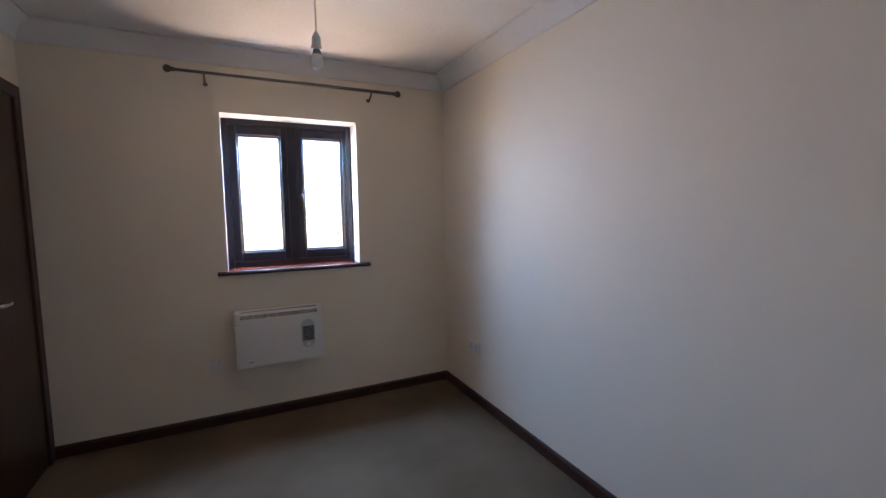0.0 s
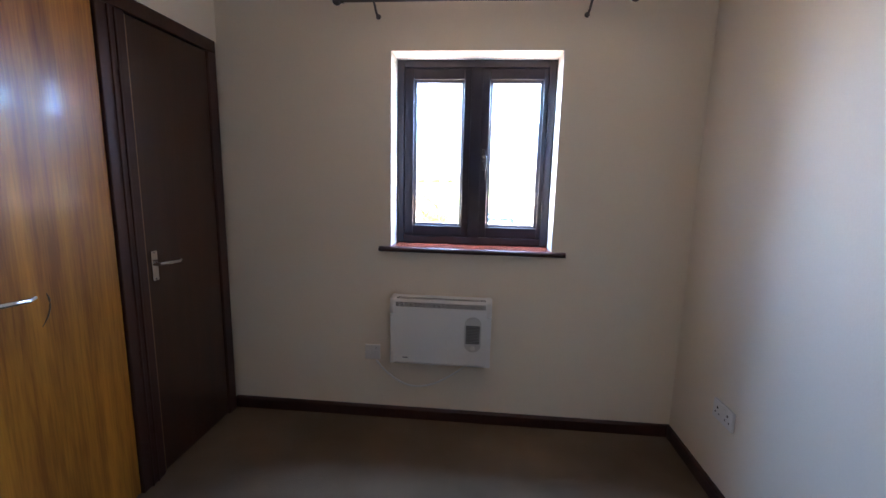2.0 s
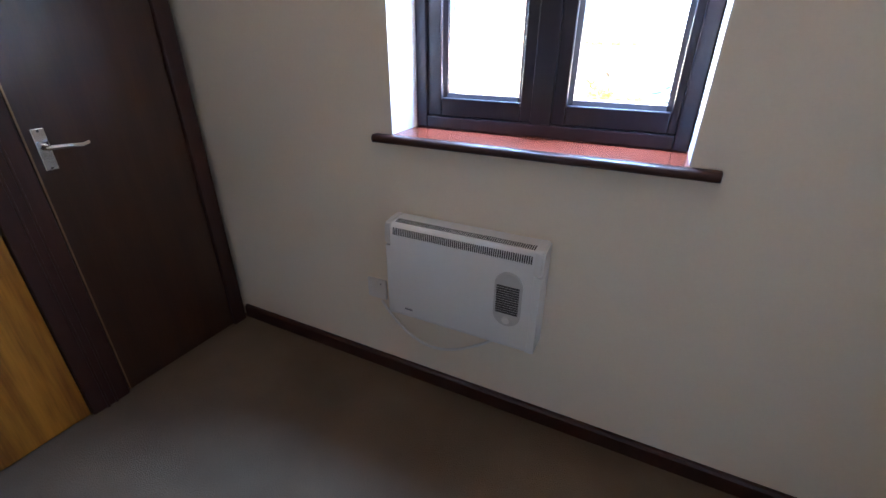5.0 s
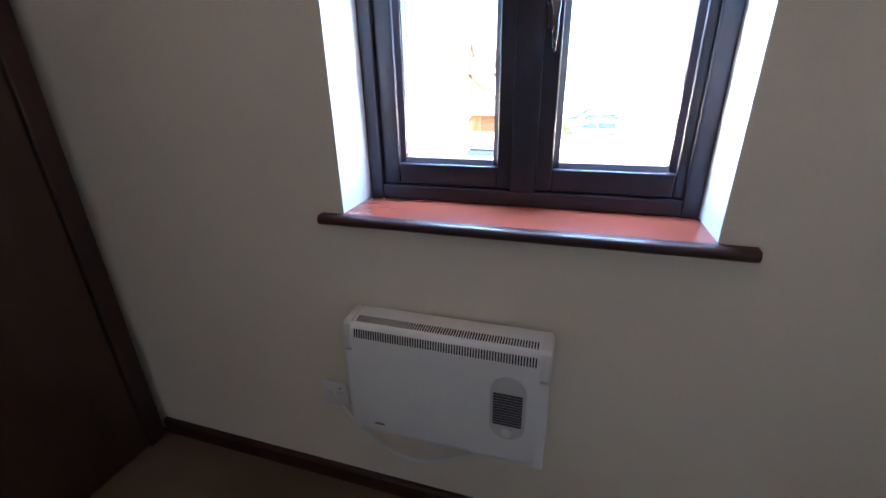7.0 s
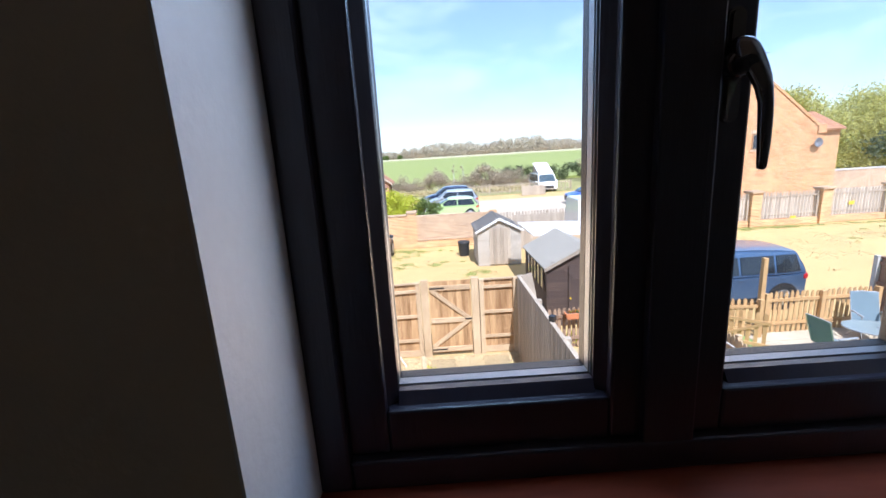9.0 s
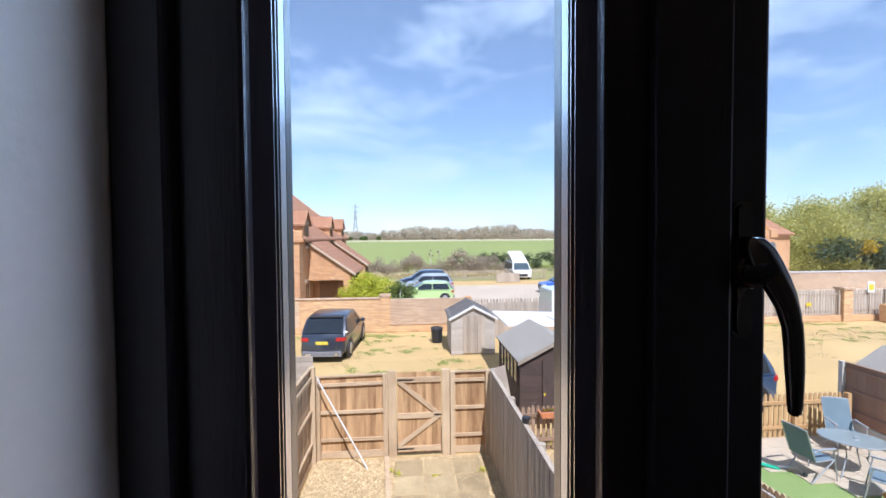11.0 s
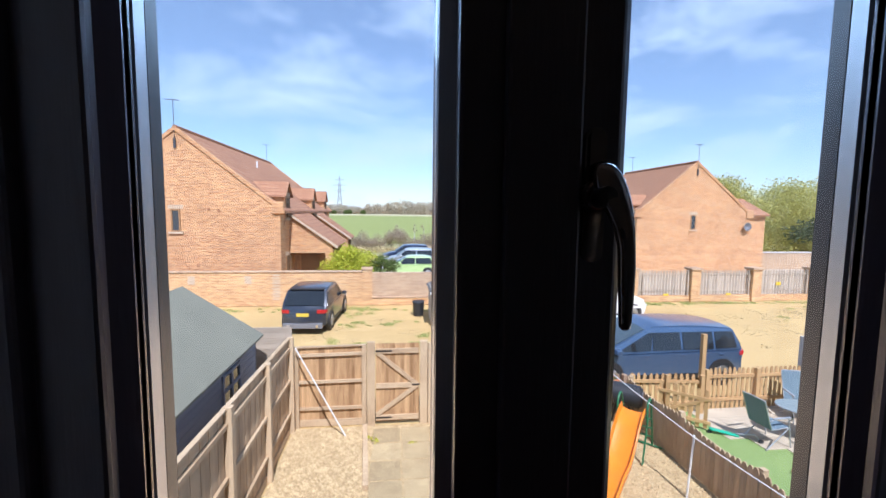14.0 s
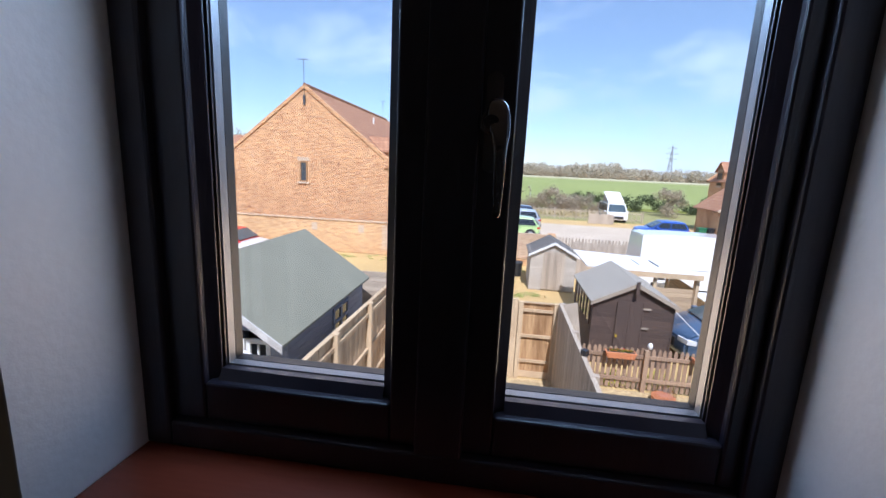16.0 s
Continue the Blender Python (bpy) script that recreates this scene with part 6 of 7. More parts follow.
part("roof_canvas", bm, FENCEOLD, cp, "pale canvas sides under the raised roof")


# ---- garden things ----
def slide():
    t = thing("garden_slide", "orange plastic wavy slide on green tube frame", "slide")
    top, low = Vector((5.64, 10.12, -2.42)), Vector((4.32, 8.72, G + 0.06))
    d = (low - top)
    side = Vector((-d.y, d.x, 0)).normalized()
    n, half = 24, 0.21
    bm = bmesh.new()
    rows = []
    for k in range(n + 1):
        u = k / n
        p = top + d * u
        wave = 0.10 * math.sin(2 * math.pi * (u * 1.35 + 0.05)) * (1 - 0.3 * u)
        p.z = top.z + d.z * (u ** 0.92) + wave + (0.05 if u > 0.93 else 0)
        rows.append([bm.verts.new(p + side * sx * half + Vector((0, 0, sz))) for sx, sz in ((-1.12, 0.10), (-1.0, 0.115), (-0.92, 0.02), (-0.45, -0.015), (0.45, -0.015), (0.92, 0.02), (1.0, 0.115), (1.12, 0.10), (1.06, -0.04), (-1.06, -0.04))])
    m = len(rows[0])
    for a, b in zip(rows, rows[1:]):
        for k in range(m):
            bm.faces.new((a[k], a[(k + 1) % m], b[(k + 1) % m], b[k]))
    bm.faces.new(rows[0][::-1])
    bm.faces.new(rows[-1])
    part("chute", bm, ORANGE, t, "wavy orange chute", smooth=True)
    f = d.normalized()
    f.z = 0
    f.normalize()
    for sgn in (-1, 1):
        a = top + side * sgn * 0.27
        bm = bmesh.new()
        tube(bm, [a + f * 0.10 - Vector((0, 0, 0.10)), a + f * 0.10 + Vector((0, 0, 0.16)), a + f * 0.04 + Vector((0, 0, 0.27)), a - f * 0.08 + Vector((0, 0, 0.30)), a - f * 0.20 + Vector((0, 0, 0.24)), a - f * 0.26 + Vector((0, 0, 0.08)), Vector((*(a - f * 0.62).xy, G + 0.02))], 0.02, 10)
        part("handrail", bm, GREENTUBE, t, "green tube handrail and leg", smooth=True)
        bm = bmesh.new()
        tube(bm, [a - Vector((0, 0, 0.05)), Vector((*(a + f * 0.30).xy, G + 0.02))], 0.018, 8)
        part("leg", bm, GREENTUBE, t, smooth=True)
    for k in range(3):
        u = 0.25 + 0.25 * k
        c = (top - f * 0.26) * (1 - u) + Vector((*(top - f * 0.62).xy, G)) * u
        bm = bmesh.new()
        tube(bm, [c + side * 0.27, c - side * 0.27], 0.018, 8)
        part("step", bm, GREENTUBE, t, smooth=True)
    q = Vector((*(top - f * 0.55).xy, G + 0.03))
    bm = bmesh.new()
    tube(bm, [q + side * 0.5, q - side * 0.5], 0.016, 8)
    part("foot_bar", bm, GREENTUBE, t, smooth=True)


slide()


def sling_chair(m, label):
    t = thing("garden_chair", label, "chair", m, "chairs round the patio table")
    for s in (-0.27, 0.27):
        bm = bmesh.new()
        tube(bm, [(0.30, s, 0.0), (0.20, s, 0.62), (-0.14, s, 0.64), (-0.24, s, 0.60)], 0.014, 8)
        part("front_leg", bm, TUBEGREY, t, smooth=True)
        bm = bmesh.new()
        tube(bm, [(-0.30, s, 0.0), (0.22, s, 0.42)], 0.013, 8)
        part("rear_leg", bm, TUBEGREY, t, smooth=True)
        bm = bmesh.new()
        tube(bm, [(0.24, s * 0.93, 0.42), (-0.18, s * 0.93, 0.40), (-0.26, s * 0.93, 0.60), (-0.40, s * 0.93, 1.02)], 0.014, 8)
        part("seat_rail", bm, TUBEGREY, t, smooth=True)
        part("armrest", B(-0.18, 0.24, s - 0.025, s + 0.025, 0.63, 0.655, 0.008), TUBEGREY, t)
    bm = bmesh.new()
    prism(bm, [(0.24, 0.425), (-0.18, 0.395), (-0.18, 0.412), (0.24, 0.442)], "y", -0.25, 0.25)
    part("seat", bm, MESHBLUE, t, "blue-grey sling seat")
    bm = bmesh.new()
    prism(bm, [(-0.19, 0.41), (-0.26, 0.60), (-0.40, 1.02), (-0.385, 1.025), (-0.245, 0.60), (-0.175, 0.415)], "y", -0.25, 0.25)
    part("backrest", bm, MESHBLUE, t, "blue-grey sling back")
    bm = bmesh.new()
    tube(bm, [(-0.40, -0.25, 1.02), (-0.41, 0.0, 1.035), (-0.40, 0.25, 1.02)], 0.014, 8)
    part("top_rail", bm, TUBEGREY, t, smooth=True)
    return t


c0 = sling_chair(pose(8.72, 10.25, G + 0.02, 0, 0, 5), "blue-grey sling garden chair on a silver frame")
copy_thing(c0, pose(10.35, 11.05, G + 0.02, 0, 0, -110))
copy_thing(c0, pose(9.30, 9.35, G + 0.02, 0, 0, 130))


def patio():
    t = thing("patio", "pale paved patio in the corner of the lawn", "patio", kind="structure")
    me = mesh_of("slab", B(-0.22, 0.22, -0.22, 0.22, 0.0, 0.02, 0.004), PATIO)
    for i in range(7):
        for j in range(5):
            if i + j > 1:
                piece("slab", me, t, pose(8.25 + i * 0.447, 9.75 + j * 0.447, G + 0.002, 0, 0, random.uniform(-1, 1)))
    tb = thing("patio_table", "oval glass patio table on silver legs", "table")
    bm = bmesh.new()
    pts = [(9.62 + 0.54 * math.cos(a) * 0.82 + 0.40 * math.sin(a) * 0.57, 10.25 - 0.54 * math.cos(a) * 0.57 + 0.40 * math.sin(a) * 0.82) for a in (k * math.pi / 16 for k in range(32))]
    prism(bm, pts, "z", G + 0.71, G + 0.722)
    part("tabletop", bm, FROST, tb, "frosted glass top")
    bm = bmesh.new()
    tube(bm, [(x, y, G + 0.705) for x, y in pts] + [(*pts[0], G + 0.705)], 0.014, 8)
    part("rim", bm, TUBEGREY, tb, smooth=True)
    for a in (0.4, 2.0, 3.5, 5.1):
        bm = bmesh.new()
        tube(bm, [(9.62 + 0.30 * math.cos(a), 10.25 + 0.30 * math.sin(a), G + 0.70), (9.62 + 0.22 * math.cos(a), 10.25 + 0.22 * math.sin(a), G + 0.4), (9.62 + 0.42 * math.cos(a), 10.25 + 0.42 * math.sin(a), G + 0.02)], 0.014, 8)
        part("leg", bm, TUBEGREY, tb, smooth=True)
    bm = bmesh.new()
    rod(bm, (9.66, 10.22, G + 0.722), (9.66, 10.22, G + 0.75), 0.05, 0.04, 14)
    part("umbrella_collar", bm, TUBEGREY, tb, smooth=True)
    pl = thing("planter", "upturned terracotta plastic planter on the grass", "planter")
    bm = bmesh.new()
    rod(bm, (9.06, 9.12, G + 0.19), (9.42, 9.00, G + 0.24), 0.21, 0.26, 4)
    bmesh.ops.bevel(bm, geom=bm.edges[:], offset=0.015, segments=2, affect="EDGES")
    part("tub", bm, TERRA, pl)
    sc = thing("toy_scooter", "teal child's scooter lying on the grass", "scooter")
    bm = bmesh.new()
    box(bm, -0.28, 0.28, -0.06, 0.06, 0.05, 0.09, 0.02, pose(8.05, 10.62, G, 0, 8, -25))
    part("deck", bm, TEAL, sc)
    bm = bmesh.new()
    tube(bm, [(8.28, 10.52, G + 0.07), (8.50, 10.29, G + 0.16), (8.56, 10.22, G + 0.05)], 0.015, 8)
    part("stem", bm, TUBEGREY, sc)
    for x, y in ((8.56, 10.20), (7.82, 10.72)):
        bm = bmesh.new()
        rod(bm, (x, y - 0.015, G + 0.05), (x, y + 0.015, G + 0.05), 0.05, None, 14)
        part("wheel", bm, TYRE, sc)
    bm = bmesh.new()
    for k in range(3):
        pts = [(8.45 + (0.17 + 0.012 * k) * math.cos(a), 9.18 + (0.11 + 0.01 * k) * math.sin(a), G + 0.012 + 0.012 * k) for a in (i * math.pi / 9 for i in range(19))]
        tube(bm, pts, 0.008, 6)
    solid("skipping_rope", bm, TERRA, "orange rope coiled on the grass", "rope", smooth=True)


patio()


def flower_box(x):
    t = thing("flower_box", "terracotta plastic flower box hung on the picket fence", "planter", group="flower boxes on the picket fence")
    bm = bmesh.new()
    prism(bm, [(-0.33, 0.14), (-0.28, 0.0), (0.28, 0.0), (0.33, 0.14)], "y", 11.50, 11.685)
    bmesh.ops.bevel(bm, geom=bm.edges[:], offset=0.008, segments=1, affect="EDGES")
    bmesh.ops.translate(bm, vec=(x, 0, G + 0.80), verts=bm.verts)
    part("trough", bm, TERRA, t)
    part("soil", B(x - 0.29, x + 0.29, 11.52, 11.665, G + 0.925, G + 0.945), SOIL, t)
    leaves("flowers", 120, [((x + 0.1 * k, 11.59, G + 0.96), 0.07, 0.5) for k in (-2, -1, 0, 1, 2)], 0.022, FLOWER, t)
    leaves("foliage", 150, [((x + 0.1 * k, 11.59, G + 0.95), 0.08, 0.5) for k in (-2, -1, 0, 1, 2)], 0.024, LEAF, t)


flower_box(3.98)
flower_box(5.80)


def barbecue():
    t = thing("barbecue", "black barrel barbecue beside the picket fence", "barbecue")
    bm = bmesh.new()
    rod(bm, (5.75, 11.42, -2.55), (6.35, 10.95, -2.55), 0.24, None, 20)
    bmesh.ops.bevel(bm, geom=[e for e in bm.edges if e.calc_length() < 0.2], offset=0.04, segments=2, affect="EDGES")
    part("barrel", bm, BLACKPLASTIC, t, smooth=True)
    bm = bmesh.new()
    rod(bm, (6.345, 10.955, -2.50), (6.362, 10.94, -2.50), 0.07, None, 16)
    part("badge", bm, ALLOY, t, "round silver badge")
    for x, y in ((5.72, 11.25), (5.95, 11.45), (6.12, 10.92), (6.35, 11.1)):
        bm = bmesh.new()
        rod(bm, (x, y, G), ((x + 6.05) / 2, (y + 11.18) / 2, -2.62), 0.016, None, 8)
        part("leg", bm, BLACKPLASTIC, t)
    return t


barbecue()
bm = bmesh.new()
rod(bm, (5.86, 8.80, G), (5.92, 8.80, -2.20), 0.018, None, 10)
lp = solid("line_post", bm, WHITEWOOD, "thin white clothes line post", "post", smooth=True)
bm = bmesh.new()
pts = [Vector((5.56, 12.95, -1.78)), Vector((5.90, 8.80, -2.22)), Vector((6.6, 4.5, -2.25))]
for a, b in zip(pts, pts[1:]):
    tube(bm, [a.lerp(b, k / 8) - Vector((0, 0, 0.06 * math.sin(math.pi * k / 8))) for k in range(9)], 0.009, 6)
solid("clothes_line", bm, WHITEWOOD, "white clothes line sagging across the garden", "clothes line", smooth=True)
bm = bmesh.new()
for k in range(2):
    pts = [(4.95 + (0.42 - 0.08 * k) * math.cos(a), 10.55 + (0.32 - 0.07 * k) * math.sin(a), G + 0.02 + 0.01 * k) for a in (i * math.pi / 12 for i in range(22))]
    tube(bm, pts, 0.007, 6)
solid("garden_hose", bm, GREENTUBE, "green garden hose coiled on the gravel", "hose", smooth=True)
bw = thing("fire_bowl", "rusty bowl under a clear plastic dome on the gravel", "bowl")
bm = bmesh.new()
rod(bm, (4.85, 11.25, G + 0.01), (4.85, 11.25, G + 0.16), 0.18, 0.24, 20)
part("bowl", bm, TERRA, bw, smooth=True)
bm = bmesh.new()
ball(bm, (4.85, 11.25, G + 0.18), 0.27, 20, (1, 1, 0.75))
dome = part("dome", bm, glass_mat("clear_plastic_dome", (0.88, 0.86, 0.84), 0.12), bw, "clear plastic dome", smooth=True)
dome.visible_shadow = False
bm = bmesh.new()
ball(bm, (4.63, 11.74, G + 1.06), 0.06, 12, (0.9, 0.9, 1.3))
solid("solar_lamp", bm, WHITEWOOD, "small white ornament on a picket top", "ornament", smooth=True)
bm = bmesh.new()
rod(bm, (2.62, 8.9, -1.40), (2.62, 8.9, -1.28), 0.05, 0.07, 4)
solid("post_cap_lamp", bm, BLACKPLASTIC, "small dark post-cap lamp on the grey fence", "lamp")
wt = thing("white_bench", "white painted table standing by the van", "table")
part("tabletop", B(8.0, 9.6, 16.9, 18.0, -2.55, -2.50, 0.01), WHITEWOOD, wt)
for x in (8.15, 9.45):
    part("leg", B(x - 0.05, x + 0.05, 17.2, 17.7, G, -2.55), FENCEOLD, wt)
bn = thing("dustbin", "black plastic dustbin beside the grey shed", "bin")
bm = bmesh.new()
rod(bm, (2.05, 21.6, G), (2.05, 21.6, G + 0.60), 0.22, 0.27, 18)
part("tub", bm, BLACKPLASTIC, bn, smooth=True)
bm = bmesh.new()
rod(bm, (2.05, 21.6, G + 0.60), (2.05, 21.6, G + 0.66), 0.29, 0.27, 18)
part("lid", bm, BLACKPLASTIC, bn, smooth=True)
for x, c in ((16.6, GREENTUBE), (17.3, BLACKPLASTIC)):
    w = thing("wheelie_bin", "wheeled refuse bin standing before the far house", "bin", group="refuse bins")
    part("tub", B(x - 0.28, x + 0.28, 37.0, 37.6, G, G + 0.98, 0.03), c, w)
    part("lid", B(x - 0.30, x + 0.30, 36.95, 37.65, G + 0.98, G + 1.06, 0.02), c, w)
t = thing("fence", "stack of pale weathered panels leaning by the palings", "fence panel")
bmesh_panel = unit_board(FENCEOLD)
for k in range(16):
    piece("board", bmesh_panel, t, pose(4.75 + 0.165 * k, 23.0, G, -6, 0, 0) @ Matrix.Diagonal((0.155, 0.03, 1.50, 1)))
for k in range(16):
    piece("board", bmesh_panel, t, pose(4.4 + 0.165 * k, 22.2, G, -4, 0, 0) @ Matrix.Diagonal((0.155, 0.03, 0.95, 1)))
bench = thing("grey_planks", "low stack of weathered planks beyond the summerhouse", "planks")
for k in range(8):
    piece("plank", bmesh_panel, bench, pose(-2.35, 12.55, G + 1.0 + 0.13 * k, 0, 0, 0) @ Matrix.Diagonal((1.9, 0.03, 0.125, 1)))
for x in (-3.2, -1.5):
    piece("post", bmesh_panel, bench, pose(x, 12.62, G) @ Matrix.Diagonal((0.09, 0.09, 2.05, 1)))


def wicker():
    t = thing("hanging_chair", "white lattice egg chair hanging from an arched stand", "chair")
    bm = bmesh.new()
    c = Vector((-2.60, 7.70, -2.15))
    for k in range(16):
        a = k * math.pi / 8
        pts = [c + Vector((0.45 * math.cos(a + u * 1.6) * math.cos(u * 1.4 - 0.5), 0.45 * math.sin(a + u * 1.6) * math.cos(u * 1.4 - 0.5), 0.45 * math.sin(u * 1.4 - 0.5))) for u in (i / 8 for i in range(9))]
        tube(bm, pts, 0.014, 6)
        pts = [c + Vector((0.45 * math.cos(a - u * 1.6) * math.cos(u * 1.4 - 0.5), 0.45 * math.sin(a - u * 1.6) * math.cos(u * 1.4 - 0.5), 0.45 * math.sin(u * 1.4 - 0.5))) for u in (i / 8 for i in range(9))]
        tube(bm, pts, 0.014, 6)
    part("lattice", bm, WHITEWOOD, t, smooth=True)
    bm = bmesh.new()
    tube(bm, [(-3.30, 7.70, -1.40), (-2.95, 7.70, -1.28), (-2.60, 7.70, -1.26), (-2.28, 7.70, -1.36), (-2.06, 7.70, -1.62), (-1.92, 7.70, -2.1), (-1.86, 7.70, -2.7), (-1.86, 7.70, G)], 0.035, 10)
    part("arched_stand", bm, WHITEWOOD, t, "white arched stand", smooth=True)
    bm = bmesh.new()
    rod(bm, (-2.60, 7.70, -1.28), (-2.60, 7.70, -1.72), 0.012, None, 8)
    part("chain", bm, TUBEGREY, t)
    bm = bmesh.new()
    bmesh.ops.create_cone(bm, cap_ends=True, segments=24, radius1=0.42, radius2=0.40, depth=0.04, matrix=Matrix.Translation((-2.22, 7.70, G + 0.02)))
    part("base_plate", bm, WHITEWOOD, t, smooth=True)


wicker()


spots = []
for cx, cy, rx, ry, k in ((1.6, 17.4, 1.7, 0.35, 26), (0.2, 20.3, 1.4, 0.5, 14), (-0.9, 22.6, 0.8, 1.0, 22), (1.8, 22.8, 1.2, 0.4, 14), (2.4, 18.4, 0.6, 0.4, 8), (25.5, 19.5, 4.5, 1.0, 60), (30.0, 21.4, 6, 0.9, 80), (-9, 22.9, 6, 0.5, 50), (10.0, 23.2, 5, 0.4, 40), (18, 23.2, 5, 0.3, 50), (-1.6, 17.5, 0.5, 1.0, 8)):
    for _ in range(k):
        spots.append(((cx + rx * rng.normal() * 0.6, cy + ry * rng.normal() * 0.6, G - 0.01), 0.10 + 0.22 * rng.random(), 0.16))
tagged(leaves("yard_grass", 42000, spots, 0.024, YARDGRASS), "patchy worn grass in the sandy yard", "grass", kind="stuff")
crumbs = [((-3 + 9 * rng.random(), 13 + 10 * rng.random(), G - 0.015), 0.25 + 0.4 * rng.random(), 0.06) for _ in range(60)] + [((8 + 24 * rng.random(), 16 + 7 * rng.random(), G - 0.015), 0.4 + 0.6 * rng.random(), 0.05) for _ in range(90)]
tagged(leaves("yard_straw", 14000, crumbs, 0.028, STRAW), "dry straw-coloured tufts on the sandy yard", "dry grass", kind="stuff")
leaves("weeds", 500, [((0.55, 11.05, G + 0.04), 0.14, 0.7), ((2.3, 11.0, G + 0.03), 0.12, 0.6), ((1.35, 10.9, G + 0.02), 0.08, 0.6), ((4.0, 12.0, G + 0.1), 0.3, 0.6), ((5.0, 12.1, G + 0.1), 0.35, 0.6)], 0.03, LIME).name = "weeds"
tagged(bpy.data.objects["weeds"], "small green weeds along the path", "weeds", kind="stuff")

# ---- planting and distance ----
tree("lime_bush", "bright lime-green rounded bush behind the brick wall", -1.55, 27.3, 3.0, 2.95, LIME, 13000, 0.06, 34, 0.06)
tree("green_bush", "mid green clipped bush behind the brick wall", 0.15, 28.2, 1.9, 2.45, LEAF, 6000, 0.05, 22, 0.06)
hedge = leaves("field_hedge", 52000, [((x + rng.normal() * 0.4, 52.5 + 2.0 * rng.random(), G + 0.3 + 1.9 * rng.random() * (0.75 + 0.25 * math.sin(x * 1.3))), 0.72, 1.0) for x in np.linspace(-13, 14, 120)], 0.060, TWIGS)
tagged(hedge, "bare brown spring hedgerow along the field", "hedge", kind="stuff")
tagged(leaves("hedge_bank", 16000, [((x + rng.normal() * 0.3, 49.5 + 2.5 * rng.random(), G + 0.15 + 0.3 * rng.random()), 0.7, 0.5) for x in np.linspace(-13, 14, 90)], 0.06, STRAW), "dry straw-coloured grass under the hedge", "dry grass", kind="stuff")
picket_fence("thin grey paling fence before the hedge", (4.5, 47.6), (15.5, 47.6), G, 1.15, FENCEOLD, pitch=0.42, width=0.07, posts=2.2)
stack = thing("panel_stack", "pale weathered boards stacked beside the drive", "boards")
stack_board = unit_board(FENCEOLD)
for k in range(12):
    piece("board", stack_board, stack, pose(9.75 + 0.20 * k, 45.0 + 0.01 * (k % 2), G, -3) @ Matrix.Diagonal((0.19, 0.05, 1.02 - 0.05 * (k % 3), 1)))
for z in (0.25, 0.75):
    piece("rail", stack_board, stack, pose(10.85, 45.06, G + z) @ Matrix.Diagonal((2.4, 0.05, 0.09, 1)))
tagged(leaves("green_hedge", 9000, [((x, 62 + rng.normal() * 0.3, G + 0.5 + 1.3 * rng.random()), 0.8, 1.0) for x in np.linspace(9, 40, 50)], 0.13, LEAFDARK), "dark green clipped hedge along the field", "hedge", kind="stuff")
for x, y, w, h in ((7.2, 54, 4.2, 3.0), (21.0, 57, 4.0, 3.6)):
    tree("bare_bush", "budding brown roadside bush", x, y, w, h, TWIGS, 2200, 0.10, 16, 0.05)
for x in (1.4, 3.4, 4.6):
    t = thing("young_birch_tree", "slim pale-stemmed young birch tree", "tree", group="young birches by the hedge")
    bm = bmesh.new()
    tube(bm, [(x, 56, G), (x + 0.05, 56, G + 1.6), (x, 56, G + 3.0)], [0.05, 0.035, 0.01], 6)
    part("trunk", bm, WHITEWOOD, t, "pale trunk")
    leaves("crown", 160, crown_blobs(x, 56, G, 0.9, 3.4, 6, 0.4), 0.06, TWIGS, t)
# far wood, several ranks of uneven crowns, with the haze put into their colour
blobs = []
for k in range(760):
    x = -440 + 900 * k / 760 + 2 * rng.normal()
    h = 9.5 + 4 * rng.random() + 2.6 * math.sin(x * 0.021) + 2.2 * math.sin(x * 0.07 + 1) + 1.2 * math.sin(x * 0.19)
    y = 432 + 30 * rng.random()
    for j in range(4):
        blobs.append(((x + rng.normal() * 2.2, y, G + h * (0.06 + 0.25 * j)), 4.6 - 0.5 * j, 0.9))
tagged(leaves("far_wood", 150000, blobs, 0.85, FARWOOD), "long budding wood beyond the field, its grey-brown paled for haze", "wood", kind="stuff")
solid("far_field", B(-60, 500, 330, 431, G + 0.2, G + 0.75), STUBBLE, "pale strip of bare field before the far wood", "field", kind="structure")
tagged(leaves("far_shrubs", 5000, [((x, 424 + rng.normal() * 2, G + 2.0 + rng.random()), 2.6, 0.9) for x in (-46, -43, -70, -66, -61, -58, -30)] , 0.5, LEAF), "green shrubs at the field's far edge", "bushes", kind="stuff")
# trees at the right, beyond the far plot
for x, y, w, h, c, nn in ((37, 46, 9, 9.0, LEAFPALE, 5200), (45, 46, 9, 8.6, LEAFPALE, 5200), (52, 45, 9, 10.0, LEAFPALE, 4500), (60, 43, 10, 9.5, LEAFPALE, 4500), (70, 44, 10, 12.0, TWIGS, 3600), (34, 60, 8, 10, LEAFPALE, 3600), (80, 46, 12, 10, LEAFPALE, 3000)):
    tree("leafing_tree", "tall tree in fresh pale spring leaf", x, y, w, h, c, nn * 7, 0.11, 60, 0.05)
tagged(leaves("evergreen_thicket", 9000, [((x + rng.normal(), 39.5 + rng.normal() * 0.5, G + 0.8 + 2.8 * rng.random()), 1.3, 0.9) for x in np.linspace(40, 72, 44)], 0.16, LEAFDARK), "dark evergreen thicket behind the wall", "thicket", kind="stuff")
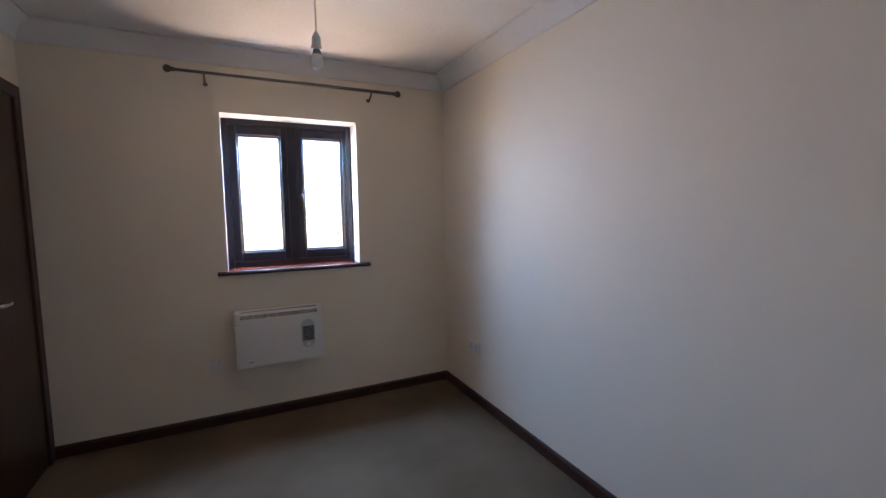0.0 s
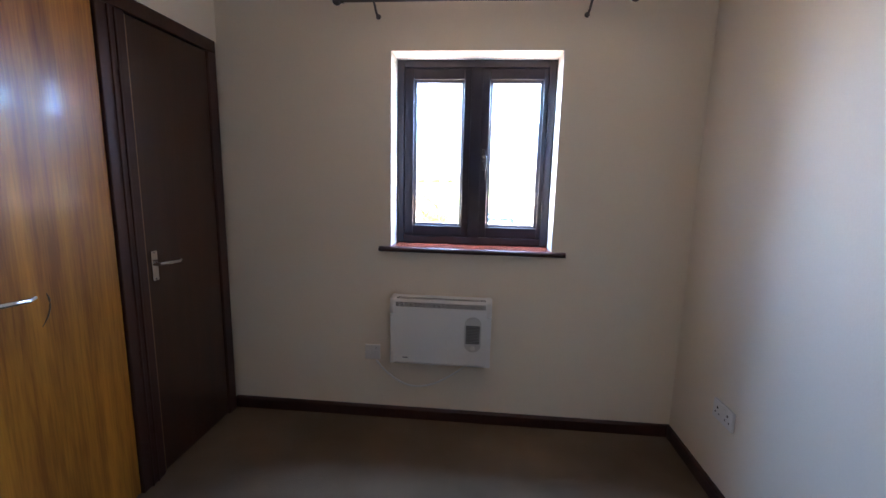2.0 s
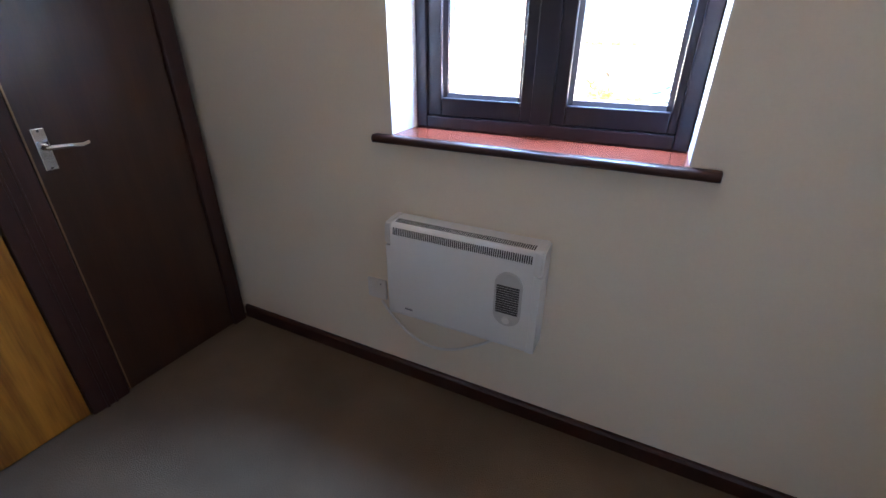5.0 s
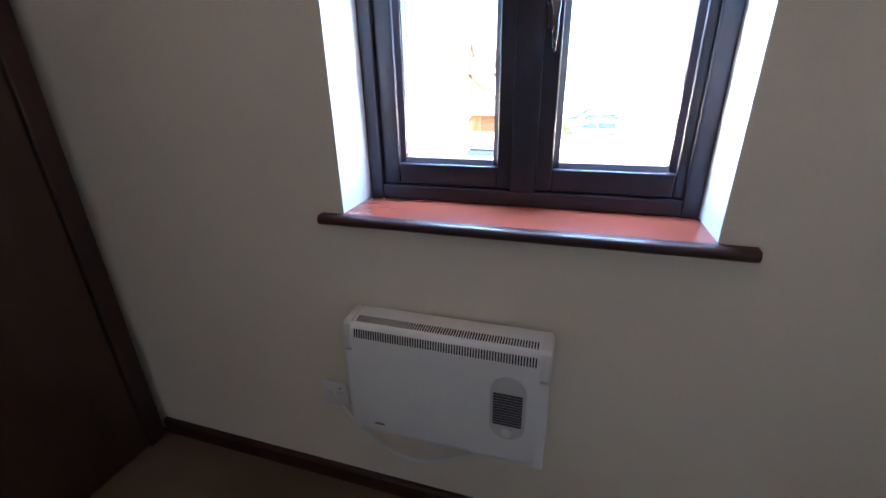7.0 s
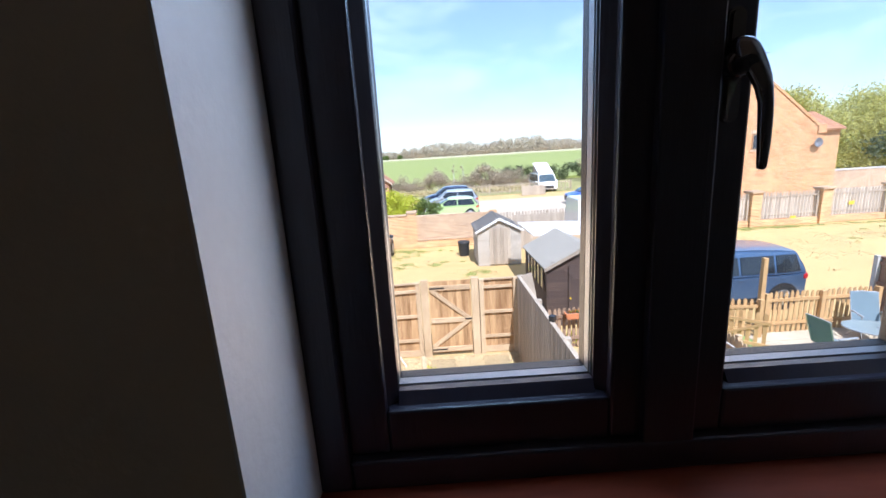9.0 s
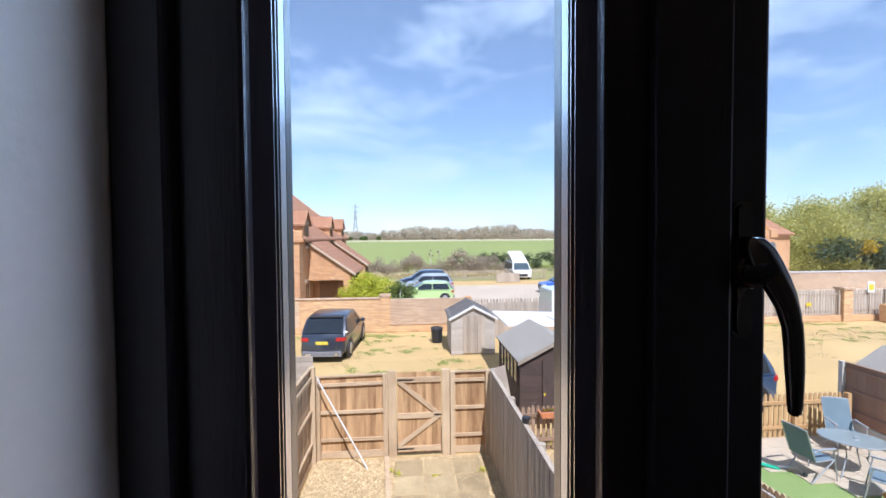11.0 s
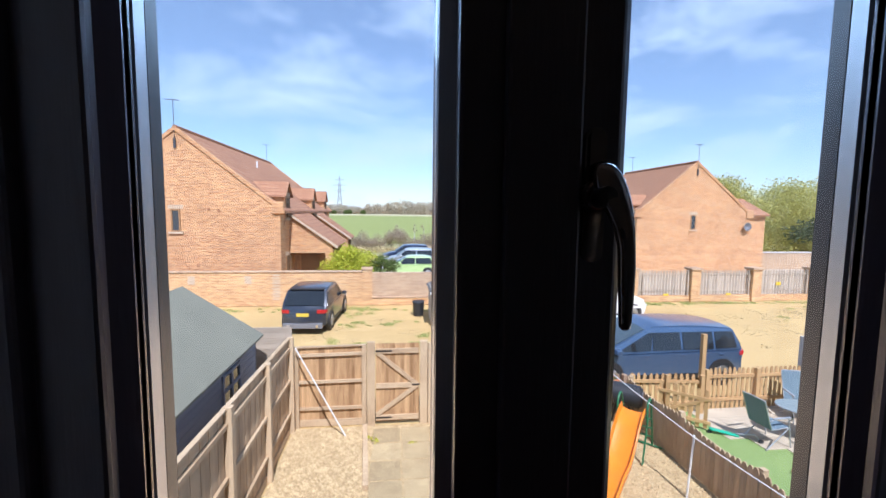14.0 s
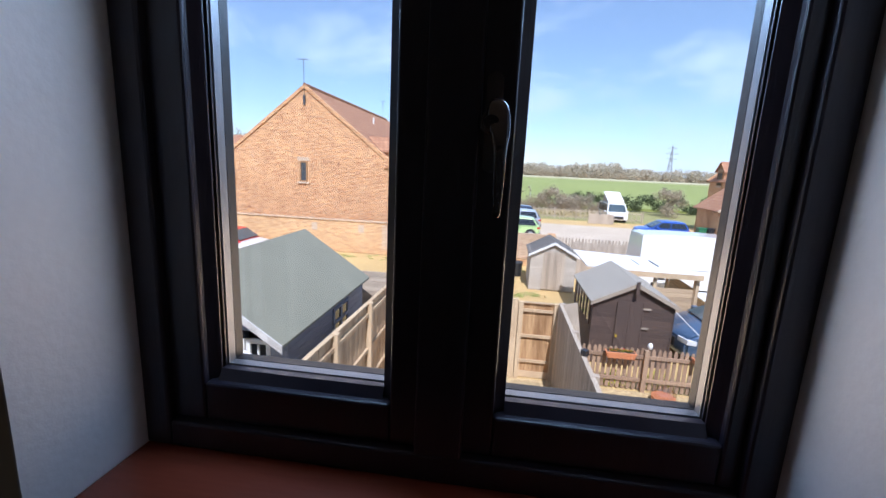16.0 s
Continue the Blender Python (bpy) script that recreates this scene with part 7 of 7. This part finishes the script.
tagged(leaves("gorse", 4200, [((x, 38.6 + rng.normal() * 0.4, G + 3.2 + 1.3 * rng.random()), 0.9, 0.8) for x in (43, 44.3, 45.6, 46.8, 48, 49.5, 57, 58, 59.5, 61)], 0.11, GORSE), "yellow gorse in full bloom", "gorse", kind="stuff")
for x, y, h in ((-30, 62, 10), (-34, 66, 11.5), (-38, 60, 10.5), (-26, 70, 10), (-44, 64, 11)):
    tree("bare_tree", "bare grey winter tree behind the brick house", x, y, 6, h, TWIGS, 700, 0.10, 26, 0.25, "bare trees behind the house")
tagged(leaves("garden_scrub", 3500, [((x, 36 + rng.normal(), G + 0.8 + 2.2 * rng.random()), 1.2, 0.9) for x in np.linspace(-30, -17, 16)], 0.15, LEAFPALE), "pale green scrub beside the brick house", "scrub", kind="stuff")


def pylon(x, y, h):
    t = thing("pylon", "distant steel lattice electricity pylon", "pylon", group="pylons")
    bm = bmesh.new()
    w = h * 0.085
    lev = [0, 0.28, 0.5, 0.68, 0.82, 1.0]
    wid = [1.0, 0.62, 0.40, 0.28, 0.20, 0.03]
    th = 0.22
    cs = [[Vector((x + sx * w * f, y + sy * w * f, G + h * z)) for sx, sy in ((-1, -1), (1, -1), (1, 1), (-1, 1))] for z, f in zip(lev, wid)]
    for a, b in zip(cs, cs[1:]):
        for k in range(4):
            rod(bm, a[k], b[k], th, None, 4)
            rod(bm, a[k], b[(k + 1) % 4], th * 0.6, None, 4)
            rod(bm, a[(k + 1) % 4], b[k], th * 0.6, None, 4)
    part("lattice_tower", bm, STEEL, t)
    for z, l in ((0.60, 0.15), (0.74, 0.19), (0.88, 0.13)):
        bm = bmesh.new()
        for s in (-1, 1):
            rod(bm, (x, y, G + h * z), (x + s * h * l, y, G + h * z + 0.6), th * 0.8, None, 4)
            rod(bm, (x, y, G + h * (z + 0.05)), (x + s * h * l, y, G + h * z + 0.6), th * 0.7, None, 4)
        part("cross_arm", bm, STEEL, t)


pylon(-58, 470, 41)
pylon(190.5, 530, 42)
